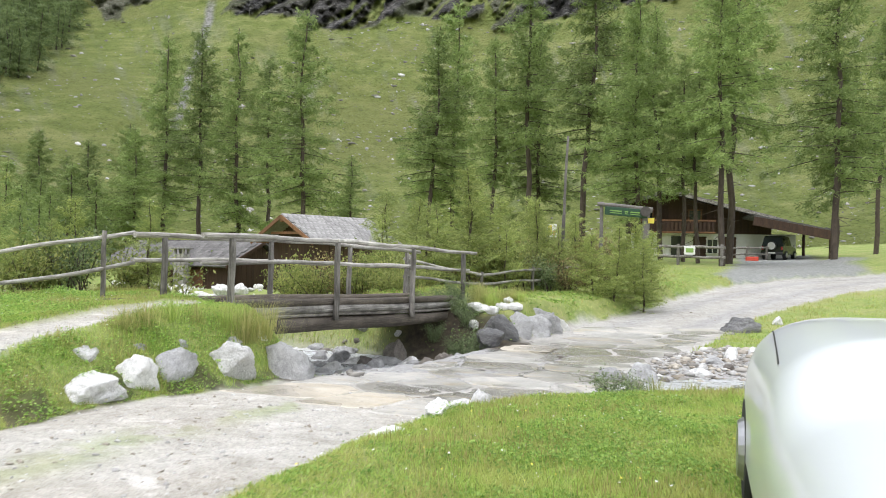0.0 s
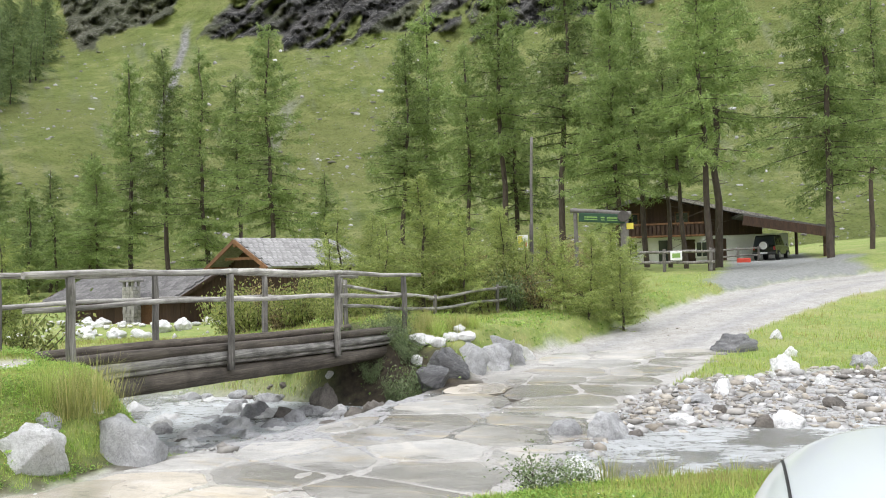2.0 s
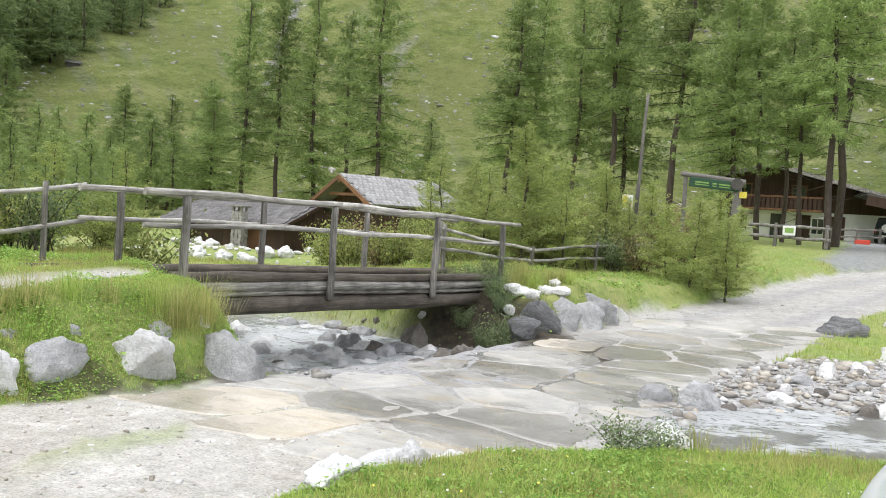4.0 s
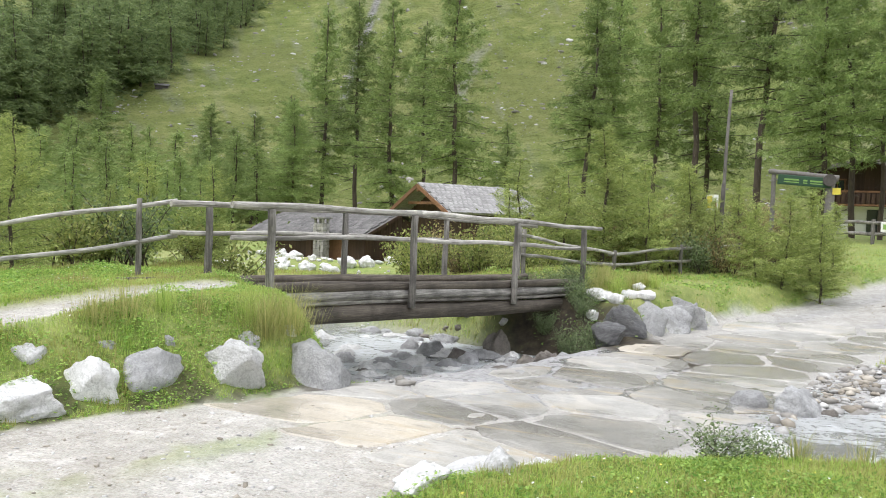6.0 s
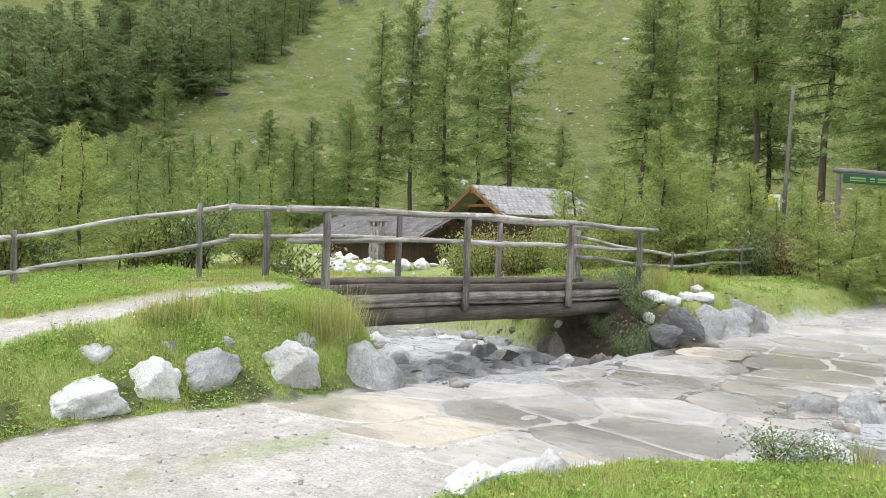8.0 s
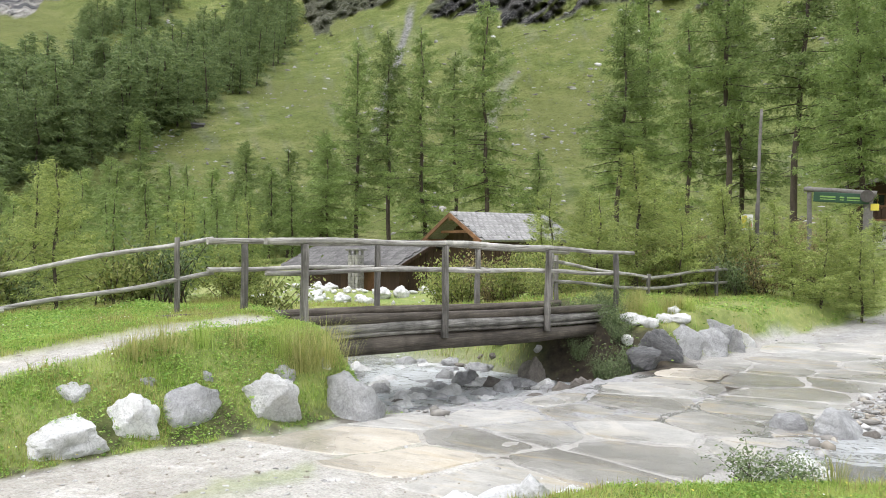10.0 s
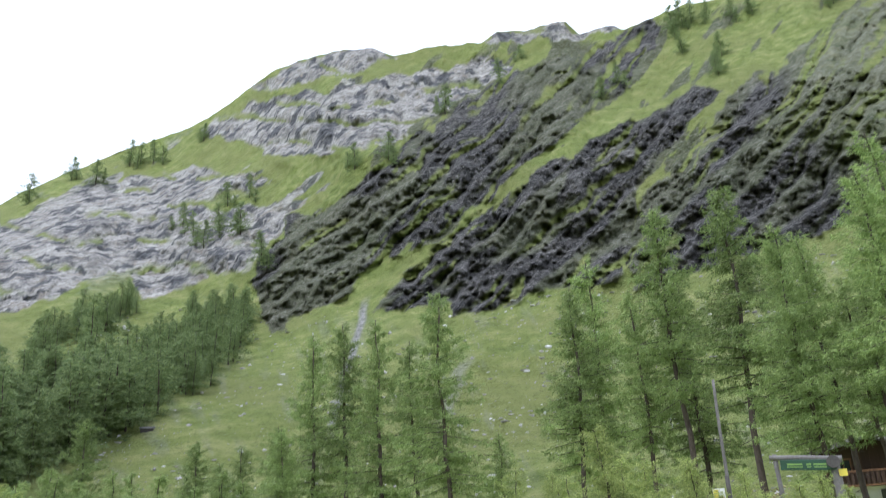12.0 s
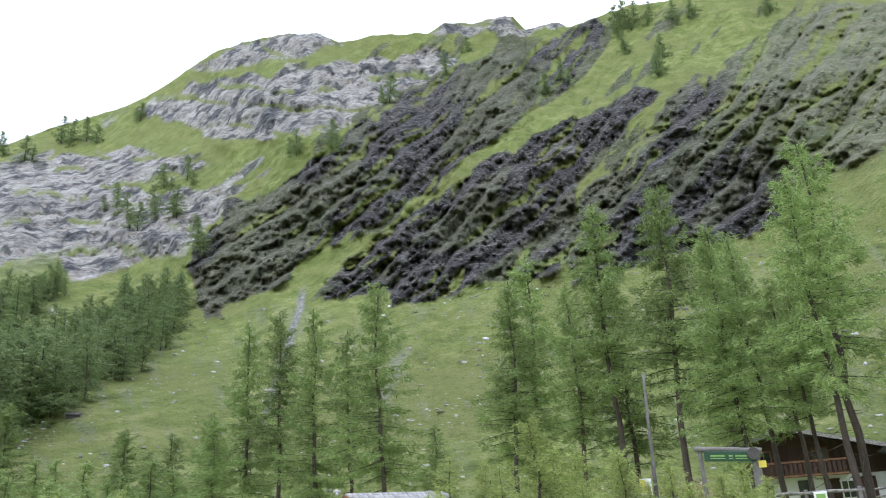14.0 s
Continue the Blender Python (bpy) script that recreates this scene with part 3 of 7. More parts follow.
def mountain_material():
    m, nt, b = nodes_of("mountain_meadow_and_cliff")
    at = nt.nodes.new("ShaderNodeVertexColor")
    at.layer_name = "cover"
    sep = add(nt, "ShaderNodeSeparateColor", Color=at.outputs[0])
    pos = nt.nodes.new("ShaderNodeNewGeometry").outputs["Position"]
    turn = nt.nodes.new("ShaderNodeVectorRotate")
    turn.inputs["Axis"].default_value = (0, 1, 0)
    turn.inputs["Angle"].default_value = radians(35)
    nt.links.new(pos, turn.inputs["Vector"])
    tilt = add(nt, "ShaderNodeMapping", Vector=turn.outputs[0])
    tilt.inputs["Scale"].default_value = (0.3, 0.6, 1.0)
    bend = add(nt, "ShaderNodeTexNoise", Scale=0.25, Detail=5.0, Vector=tilt.outputs[0])
    warped = mix_of(nt, 0.9, tilt.outputs[0], bend.outputs["Color"], "ADD")

    def blocks(scale):
        vo = add(nt, "ShaderNodeTexVoronoi", Scale=scale, Vector=warped)
        return add(nt, "ShaderNodeSeparateColor", Color=vo.outputs["Color"]).outputs["Red"], vo.outputs["Distance"]

    b1, e1 = blocks(0.30)
    b2, e2 = blocks(0.95)
    fine, mid, wide = noise_of(nt, 0.9, 8, 0.75, pos), noise_of(nt, 0.14, 8, 0.7, pos), noise_of(nt, 0.02, 4, 0.6, pos)
    grain = noise_of(nt, 0.45, 8, 0.8, pos)
    s1, s2 = noise_of(nt, 0.5, 10, 0.78, tilt.outputs[0]), noise_of(nt, 0.08, 6, 0.65, tilt.outputs[0])
    fall = nt.nodes.new("ShaderNodeMapping")
    fall.inputs["Scale"].default_value = (1.0, 1.0, 0.12)
    nt.links.new(pos, fall.inputs[0])
    streak = noise_of(nt, 0.10, 6, 0.6, fall.outputs[0])
    grass = ramp_of(nt, mid, [(0.32, (0.13, 0.175, 0.042)), (0.5, (0.228, 0.278, 0.075)), (0.66, (0.36, 0.375, 0.145))])
    grass = mix_of(nt, ramp_of(nt, wide, [(0.42, (0, 0, 0)), (0.6, (0.7, 0.7, 0.7))]), grass, (0.225, 0.245, 0.08))
    grass = mix_of(nt, ramp_of(nt, grain, [(0.34, (0.6, 0.6, 0.6)), (0.46, (0, 0, 0))]), grass, (0.07, 0.10, 0.025))
    grass = mix_of(nt, ramp_of(nt, fine, [(0.62, (0, 0, 0)), (0.74, (0.6, 0.6, 0.6))]), grass, (0.38, 0.37, 0.22))
    speck = noise_of(nt, 2.6, 5, 0.7, pos)
    grass = mix_of(nt, ramp_of(nt, speck, [(0.36, (0.7, 0.7, 0.7)), (0.46, (0, 0, 0))]), grass, (0.06, 0.085, 0.022))
    grass = mix_of(nt, ramp_of(nt, speck, [(0.58, (0, 0, 0)), (0.70, (0.6, 0.6, 0.6))]), grass, (0.36, 0.36, 0.16))
    level = add(nt, "ShaderNodeMapping", Vector=pos)
    level.inputs["Scale"].default_value = (0.6, 0.6, 1.0)
    lvec = mix_of(nt, 1.0, level.outputs[0], bend.outputs["Color"], "ADD")
    p1, bed = noise_of(nt, 0.32, 10, 0.74, lvec), noise_of(nt, 0.22, 8, 0.7, lvec)
    vb1, vb2 = add(nt, "ShaderNodeTexVoronoi", Scale=0.55, Vector=lvec), add(nt, "ShaderNodeTexVoronoi", Scale=1.7, Vector=lvec)
    lb1, lb2 = [add(nt, "ShaderNodeSeparateColor", Color=q.outputs["Color"]).outputs["Red"] for q in (vb1, vb2)]
    lrock = ramp_of(nt, p1, [(0.34, (0.09, 0.085, 0.078)), (0.45, (0.30, 0.28, 0.25)), (0.56, (0.52, 0.485, 0.43)), (0.68, (0.74, 0.70, 0.635))])
    lrock = mix_of(nt, 0.3, lrock, ramp_of(nt, lb1, [(0.0, (0.13, 0.13, 0.13)), (0.5, (0.34, 0.33, 0.315)), (1.0, (0.58, 0.56, 0.53))]))
    lrock = mix_of(nt, 0.3, lrock, ramp_of(nt, lb2, [(0.0, (0.09, 0.09, 0.092)), (0.6, (0.38, 0.37, 0.355)), (1.0, (0.66, 0.64, 0.61))]))
    lrock = mix_of(nt, ramp_of(nt, mid, [(0.52, (0, 0, 0)), (0.62, (0.6, 0.6, 0.6))]), lrock, ramp_of(nt, p1, [(0.38, (0.09, 0.07, 0.05)), (0.62, (0.32, 0.255, 0.185))]))
    crag = noise_of(nt, 0.055, 7, 0.72, lvec, 0.8)
    lrock = mix_of(nt, ramp_of(nt, crag, [(0.40, (0.6, 0.6, 0.6)), (0.48, (0, 0, 0))]), lrock, ramp_of(nt, p1, [(0.38, (0.07, 0.07, 0.072)), (0.64, (0.28, 0.27, 0.258))]))
    lrock = mix_of(nt, ramp_of(nt, crag, [(0.54, (0, 0, 0)), (0.64, (0.55, 0.55, 0.55))]), lrock, ramp_of(nt, p1, [(0.38, (0.34, 0.325, 0.30)), (0.60, (0.74, 0.715, 0.67))]))
    # overhang shadows put into the colour as dark lines across the pale rock
    lrock = mix_of(nt, ramp_of(nt, bed, [(0.34, (0.85, 0.85, 0.85)), (0.41, (0, 0, 0))]), lrock, (0.055, 0.058, 0.065))
    lrock = mix_of(nt, ramp_of(nt, streak, [(0.50, (0, 0, 0)), (0.58, (0.85, 0.85, 0.85))]), lrock, ramp_of(nt, p1, [(0.4, (0.02, 0.023, 0.03)), (0.66, (0.16, 0.165, 0.18))]))
    lrock = mix_of(nt, ramp_of(nt, grain, [(0.60, (0, 0, 0)), (0.70, (0.3, 0.3, 0.3))]), lrock, (0.13, 0.15, 0.05))
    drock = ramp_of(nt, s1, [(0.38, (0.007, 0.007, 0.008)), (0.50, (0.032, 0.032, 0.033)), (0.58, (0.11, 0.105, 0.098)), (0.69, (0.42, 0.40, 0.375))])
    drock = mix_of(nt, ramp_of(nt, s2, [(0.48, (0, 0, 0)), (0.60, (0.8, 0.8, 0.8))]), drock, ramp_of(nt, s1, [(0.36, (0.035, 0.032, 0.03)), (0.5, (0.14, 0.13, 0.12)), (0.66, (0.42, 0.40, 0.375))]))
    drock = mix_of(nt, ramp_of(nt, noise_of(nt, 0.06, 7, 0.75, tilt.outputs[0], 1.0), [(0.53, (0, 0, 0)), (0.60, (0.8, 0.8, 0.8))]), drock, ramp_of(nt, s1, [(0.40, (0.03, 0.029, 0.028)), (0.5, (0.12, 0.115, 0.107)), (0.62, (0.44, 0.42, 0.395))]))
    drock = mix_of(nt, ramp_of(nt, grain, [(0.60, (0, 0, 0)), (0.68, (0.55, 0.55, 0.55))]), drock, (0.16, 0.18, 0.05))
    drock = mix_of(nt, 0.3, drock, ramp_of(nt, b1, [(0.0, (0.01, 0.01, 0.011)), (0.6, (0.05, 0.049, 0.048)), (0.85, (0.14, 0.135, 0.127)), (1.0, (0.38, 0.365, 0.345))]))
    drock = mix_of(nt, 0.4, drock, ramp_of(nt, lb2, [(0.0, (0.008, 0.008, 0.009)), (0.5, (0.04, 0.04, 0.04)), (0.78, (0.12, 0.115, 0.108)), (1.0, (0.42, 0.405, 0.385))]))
    c = mix_of(nt, sep.outputs["Blue"], grass, ramp_of(nt, fine, [(0.38, (0.12, 0.12, 0.10)), (0.62, (0.46, 0.45, 0.43))]))
    c = mix_of(nt, sep.outputs["Red"], c, lrock)
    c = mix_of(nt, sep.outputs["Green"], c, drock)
    nt.links.new(c, b.inputs["Base Color"])
    b.inputs["Roughness"].default_value = 0.95
    b.inputs["Specular IOR Level"].default_value = 0.2
    h = nt.nodes.new("ShaderNodeMath")
    h.operation = "MULTIPLY_ADD"
    nt.links.new(s1, h.inputs[0])
    h.inputs[1].default_value = 1.6
    nt.links.new(fine, h.inputs[2])
    h2 = nt.nodes.new("ShaderNodeMath")
    h2.operation = "MULTIPLY_ADD"
    nt.links.new(e2, h2.inputs[0])
    h2.inputs[1].default_value = 0.8
    nt.links.new(h.outputs[0], h2.inputs[2])
    bump_of(nt, b, h2.outputs[0], 0.9, 1.6)
    return m


def build_mountain():
    az = np.r_[np.arange(-92, -62, 0.8), np.arange(-62, 22, 0.13), np.arange(22, 62, 0.8)]
    t = np.linspace(0, 1, 300)
    A, T = np.meshgrid(az, t)
    top = np.interp(A, TOP_AZ, TOP_EL) + 0.35 * (fbm(A * 1.3, A * 0, 4, 23) - 0.5)
    el = -3.0 + (top + 3.0) * T
    r, light, dark, scree = mountain_shape(A, el)
    # the far side, falling away behind the ridge
    back = [(40, 0.0), (160, -0.25)]
    z = r * np.tan(np.radians(el))
    for extra, fall in back:
        r = np.vstack([r, r[299] + extra])
        z = np.vstack([z, z[299] + fall * extra - 4])
        A = np.vstack([A, A[0]])
        light, dark, scree = [np.vstack([q, q[-1] * 0.3]) for q in (light, dark, scree)]
    x, y, z = ORIGIN[0] + r * np.sin(np.radians(A)), ORIGIN[1] + r * np.cos(np.radians(A)), ORIGIN[2] + z
    k, n = x.shape
    i = (np.arange(k - 1)[:, None] * n + np.arange(n - 1)[None])
    faces = np.stack([i, i + 1, i + n + 1, i + n], -1).reshape(-1, 4)
    me = mesh_from("mountain", np.c_[x.ravel(), y.ravel(), z.ravel()], faces, [mountain_material()], True)
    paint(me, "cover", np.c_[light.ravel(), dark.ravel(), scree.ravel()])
    tagged(new("mountain", me), "steep green mountainside with dark and pale rock cliffs", "mountain", kind="structure")


build_mountain()

# ---------- trees ----------
def needles(rng, centres, dirs, size, blades, droop=0.3, fat=1.0):
    """Slender leaf slivers round given places. Returns vertices and triangles."""
    n = len(centres)
    c = np.repeat(centres, blades, 0) + rng.normal(0, size * 0.35, (n * blades, 3))
    d = np.repeat(dirs, blades, 0) * 0.6 + rng.normal(0, 0.6, (n * blades, 3))
    d[:, 2] -= droop
    d /= np.linalg.norm(d, axis=1)[:, None] + 1e-6
    w = np.cross(d, rng.normal(0, 1, d.shape))
    w /= np.linalg.norm(w, axis=1)[:, None] + 1e-6
    ln = size * rng.uniform(0.6, 1.4, (n * blades, 1))
    wd = ln * fat * rng.uniform(0.10, 0.20, (n * blades, 1))
    v = np.stack([c - w * wd * 0.5, c + w * wd * 0.5, c + d * ln], 1).reshape(-1, 3)
    return v, np.arange(len(v)).reshape(-1, 3)


def tube(points, radii, sides=5):
    """A tapered tube through points."""
    pts = np.asarray(points, float)
    vs, fs = [], []
    for i, (p, r) in enumerate(zip(pts, radii)):
        ax = pts[min(i + 1, len(pts) - 1)] - pts[max(i - 1, 0)]
        ax = ax / (np.linalg.norm(ax) + 1e-9)
        ref = np.array([1.0, 0, 0]) if abs(ax[2]) > 0.8 else np.array([0, 0, 1.0])
        s = np.cross(ax, ref)
        s /= np.linalg.norm(s) + 1e-9
        q = np.cross(s, ax)
        for j in range(sides):
            a = 2 * math.pi * j / sides
            vs.append(p + (s * math.cos(a) + q * math.sin(a)) * r)
    for i in range(len(pts) - 1):
        for j in range(sides):
            a, b = i * sides + j, i * sides + (j + 1) % sides
            fs += [(a, b, b + sides), (a, b + sides, a + sides)]
    return np.array(vs), np.array(fs)


def merge(pieces):
    vs, fs, off = [], [], 0
    for v, f in pieces:
        vs.append(v)
        fs.append(f + off)
        off += len(v)
    return np.concatenate(vs), np.concatenate(fs)


def larch_meshes(seed, height=20.0, bare=0.16, spread=0.15, limbs=130, clump=0.36, blades=8, leaf=None, thin=1.3, fat=1.0, twigs=True, rise=0.0):
    """Trunk with limbs, and a feathery crown, of a larch of that height."""
    rng = np.random.RandomState(seed)
    zs = np.linspace(0, 1, 12)
    off = np.c_[np.cumsum(rng.normal(0, 0.006, 12)), np.cumsum(rng.normal(0, 0.006, 12))] * height
    trunk = np.c_[off - off[0], zs * height]
    base = 0.0095 * height
    pieces = [tube(trunk, base * (1 - zs) ** 0.8 + 0.012 * height * 0.1, 8 if twigs else 4)]
    cs, ds = [], []
    for k in range(limbs):
        s = bare + (0.985 - bare) * ((k + rng.rand()) / limbs)
        if s < bare + 0.12 and rng.rand() < 0.45:
            continue
        root = np.array([np.interp(s, zs, trunk[:, 0]), np.interp(s, zs, trunk[:, 1]), s * height])
        rel = (s - bare) / (1 - bare)
        ln = height * spread * (0.14 + 0.98 * (1 - rel) ** 0.95) * rng.uniform(0.55, 1.15) * (0.7 + 0.5 * min(1, rel * 4))
        a = rng.uniform(0, 2 * math.pi)
        out = np.array([math.cos(a), math.sin(a), 0])
        lift = rng.uniform(-0.25, 0.15) + 0.5 * rel ** 2 + rise
        q = np.linspace(0, 1, 5)[:, None]
        pts = root + out * ln * q + np.array([0, 0, 1.0]) * ln * (lift * q - 0.28 * q ** 2 * (1 - rel) + 0.12 * q ** 3)
        if twigs:
            pieces.append(tube(pts, np.linspace(0.0022, 0.0006, 5) * height * (1.2 - rel), 3))
        m = max(4, int(ln / (clump * 0.42) * thin))
        t = rng.uniform(0.02, 1.03, m)
        px = np.stack([np.interp(t, q[:, 0], pts[:, i]) for i in range(3)], 1)
        side = np.cross(out, [0, 0, 1.0])
        px += side * (rng.normal(0, 0.16, (m, 1)) * ln * (1 - 0.5 * t[:, None])) + np.array([0, 0, -1.0]) * rng.uniform(-0.003, 0.012, (m, 1)) * height
        cs.append(px)
        ds.append(np.repeat((out + side * 0)[None], m, 0))
    # dead snags on the bare stem
    for k in range(int(40 * bare)):
        s, a = rng.uniform(0.25, 1.0) * bare, rng.uniform(0, 6.28)
        root = np.array([np.interp(s, zs, trunk[:, 0]), np.interp(s, zs, trunk[:, 1]), s * height])
        tip = root + np.array([math.cos(a), math.sin(a), rng.uniform(-0.5, 0.2)]) * height * rng.uniform(0.02, 0.08)
        pieces.append(tube(np.array([root, (root + tip) / 2, tip]), np.array([0.0014, 0.001, 0.0004]) * height, 3))
    tv, tf = pieces[0]
    leaves = needles(rng, np.concatenate(cs), np.concatenate(ds), clump, blades, 0.3, fat)
    lv, lf = merge([leaves] + pieces[1:])
    crown = mesh_from("crown", lv, lf, [leaf or M_larch, M_bark])
    crown.polygons.foreach_set("material_index", np.r_[np.zeros(len(leaves[1]), np.int32), np.ones(len(lf) - len(leaves[1]), np.int32)])
    return mesh_from("trunk", tv, tf, [M_bark], True), crown


def plant(name, meshes, x, y, height, base_height, rng, label, group, z=None, category="tree", wide=1.0):
    s = height / base_height
    z = ground_z(x, y) if z is None else z
    ob = thing(name, pose(x, y, z - 0.08, 0, 0, rng.uniform(0, 360)) @ Matrix.Diagonal((s * wide, s * wide, s, 1)), label, category, group)
    for part_name, me in zip(("trunk", "crown"), meshes):
        new(part_name, me).parent = ob
    return ob


FINE = dict(clump=0.27, blades=9, thin=1.1, fat=1.5)
LARCH = [larch_meshes(31, spread=0.205, **FINE), larch_meshes(32, bare=0.33, spread=0.165, limbs=115, **FINE), larch_meshes(33, bare=0.08, spread=0.20, **FINE), larch_meshes(34, bare=0.37, spread=0.155, limbs=100, **FINE)]
rng = random.Random(5)
TALL = [(-40.4, 60.7, 20.7), (-35.7, 59.0, 20.4), (-30.1, 55.2, 19.4), (-31.2, 63.7, 19.3), (-23.9, 53.8, 20.3), (-12.8, 49.3, 17.1), (-11.5, 53.8, 20.3), (-8.3, 48.3, 16.0),
        (-5.1, 45.7, 20.3), (-5.3, 50.8, 17.7), (-2.0, 43.0, 19.4), (0.9, 49.1, 17.8), (2.7, 45.0, 16.5), (6.0, 40.7, 19.7), (10.25, 36.9, 17.5), (5.1, 36.2, 16.0), (4.5, 41.5, 13.0), (3.9, 44.0, 13.5), (11.2, 40.5, 12.0),
        (1.2, 38.5, 15.0), (17.6, 55.7, 18.5)]
SMALL = [(-37.9, 52.8, 10.9), (-23.6, 64.8, 10.2), (-52.2, 59.2, 11.9), (-48.0, 60.1, 11.2), (-77.8, 69.0, 18.0), (-63.3, 62.5, 10.3), (-66.0, 51.9, 9.1), (-41.3, 56.9, 11.9), (-46, 55, 9), (-58, 55, 9.5), (-70, 58, 11)]
for k, (x, y, top) in enumerate(TALL):
    z = ground_z(x, y)
    plant("larch_tree", LARCH[k % 4 if x < -6 else (1, 3, 1, 3, 0)[k % 5]], x, y, top - z, 20.0, rng, "tall green larch with a bare lower trunk", "tall larches", z)
for k, (x, y, top) in enumerate(SMALL):
    z = ground_z(x, y)
    plant("larch_tree", LARCH[(0, 2)[k % 2]], x, y, top - z, 20.0, rng, "smaller green larch in the meadow", "small larches", z, wide=1.35)

# ---------- bridge ----------
def deck_point(s, n, z):
    p = DECK_A + DECK_U * s + DECK_N * n
    return (p.x, p.y, z)


def rail_z(s):
    return float(np.interp(s, [-1, 0, 2.45, 4.85, 6.87, 7.6], [1.55, 1.565, 1.55, 1.48, 1.40, 1.36]))


def deck_z(s):
    return rail_z(s) - 1.0


M_kerb = timber_mat("pale_kerb_log", (0.035, 0.031, 0.027), (0.25, 0.235, 0.212), (0.58, 0.555, 0.51), 70, (0.05, 1, 1))


def build_bridge():
    rg = random.Random(3)
    br = thing("footbridge", pose(0, 0, 0), "weathered grey log footbridge with round pole railings over the stream", "bridge")
    for n, posts in ((0.0, (0, 2.45, 4.85, 6.87)), (1.57, (0, 2.4, 4.75, 6.85))):
        for s in posts:
            top, foot = rail_z(s) - 0.04, deck_z(s) - 0.42
            bm = log_mesh(bmesh.new(), deck_point(s, n - 0.0, foot), deck_point(s + rg.uniform(-0.03, 0.03), n, top), 0.058, 0.05, rg, 9, 8, 0.012)
            part("post", bm, M_post, br)
        for lift, r, a, b in ((0.0, 0.044, -0.5, 7.35), (-0.40, 0.036, -0.45, 7.2)):
            knots = [a, 2.5, 4.9, b]
            for s0, s1 in zip(knots[:-1], knots[1:]):
                off = 0.09 if lift else 0.0
                bm = log_mesh(bmesh.new(), deck_point(s0 - 0.08, n + off, rail_z(s0) + lift), deck_point(s1 + 0.08, n + off, rail_z(s1) + lift), r * rg.uniform(0.9, 1.1), r * rg.uniform(0.85, 1.05), rg, 10, 10, 0.02)
                part("rail", bm, M_rail, br)
    for n in (0.12, 1.45):
        for dz, r, mat, name in ((-0.045, 0.072, M_beam, "kerb_log"), (-0.175, 0.07, M_kerb, "side_log"), (-0.275, 0.036, M_weathered, "edge_log"), (-0.44, 0.12, M_beam, "beam")):
            bm = log_mesh(bmesh.new(), deck_point((-1.35 if name == "kerb_log" else -0.75) if n > 1 else -0.15, n, deck_z(-0.5) + dz), deck_point(7.0, n, deck_z(7.0) + dz), r * 1.05, r * 0.92, rg, 12, 16, 0.02)
            part(name, bm, mat, br)
    for k in range(46):
        s = -0.6 + k * 0.168
        bm = log_mesh(bmesh.new(), deck_point(s, 0.16, deck_z(s) - 0.24), deck_point(s, 1.41, deck_z(s) - 0.24), 0.075, 0.075, rg, 6, 2, 0.0)
        part("deck_pole", bm, M_weathered, br)


build_bridge()


# ---------- stones ----------
def rock_mesh(name, seed, mat, facets=14, sub=4, rough=0.17, squash=0.85, near=0.70):
    rg = np.random.RandomState(seed)
    bm = bmesh.new()
    bmesh.ops.create_icosphere(bm, subdivisions=sub, radius=1.0)
    planes = rg.normal(0, 1, (facets, 3))
    planes /= np.linalg.norm(planes, axis=1)[:, None]
    dist = rg.uniform(near, 0.96, facets)
    for v in bm.verts:
        p = np.array(v.co)
        p = np.sign(p) * np.abs(p) ** 0.8
        for n, d in zip(planes, dist):
            over = p @ n - d
            if over > 0:
                p = p - n * over * 0.95
        k = noise.fractal(Vector(p) * 2.2 + Vector((seed, 0, 0)), 0.8, 2.1, 5) - 0.8 * abs(noise.noise(Vector(p) * 3.1 + Vector((0, seed, 0))))
        p = p * (1 + rough * k)
        p[2] *= squash
        v.co = p
    me = bpy.data.meshes.new(name)
    for f in bm.faces:
        f.smooth = True
    bm.to_mesh(me)
    bm.free()
    me.materials.append(mat)
    return me


ROCKS = {k: [rock_mesh("stone", 50 + 10 * n + i, m) for i in range(4)] for n, (k, m) in enumerate((("w", M_white_rock), ("g", M_grey_rock), ("d", M_dark_rock), ("b", M_brown_rock)))}
PEBBLES = {k: [rock_mesh("stone", 150 + 10 * n + i, m, sub=3) for i in range(4)] for n, (k, m) in enumerate((("w", M_white_rock), ("g", M_grey_rock), ("d", M_dark_rock), ("b", M_brown_rock)))}
CRAGS = {k: [rock_mesh("stone", 250 + 10 * n + i, m, facets=11, sub=4, rough=0.15, squash=0.92, near=0.52) for i in range(4)] for n, (k, m) in enumerate((("w", M_white_rock), ("g", M_grey_rock), ("d", M_dark_rock)))}
ROCK_WORDS = {"w": "pale lichen-white rough boulder", "g": "grey weathered boulder with cracks", "d": "dark wet angular rock", "b": "rounded brownish stream boulder"}


def boulder(x, y, w, h, kind, group, where, rg, depth=1.0, z=None, sink=0.5, shapes=None):
    z = ground_z(x, y) if z is None else z
    ob = new("boulder", (shapes or (ROCKS if w > 0.42 else PEBBLES))[kind][rg.randrange(4)])
    a = rg.uniform(-35, 35) + (180 if rg.random() < 0.5 else 0)
    hh = h / (1 - sink) / 1.5
    ob.matrix_basis = pose(x, y + w * 0.25, z + hh * 0.78 * (1 - 2 * sink), rg.uniform(-8, 8), rg.uniform(-8, 8), a) @ Matrix.Diagonal((w * 0.62, w * 0.58 * depth, hh, 1))
    return tagged(ob, ROCK_WORDS[kind] + " " + where, "boulder", group)


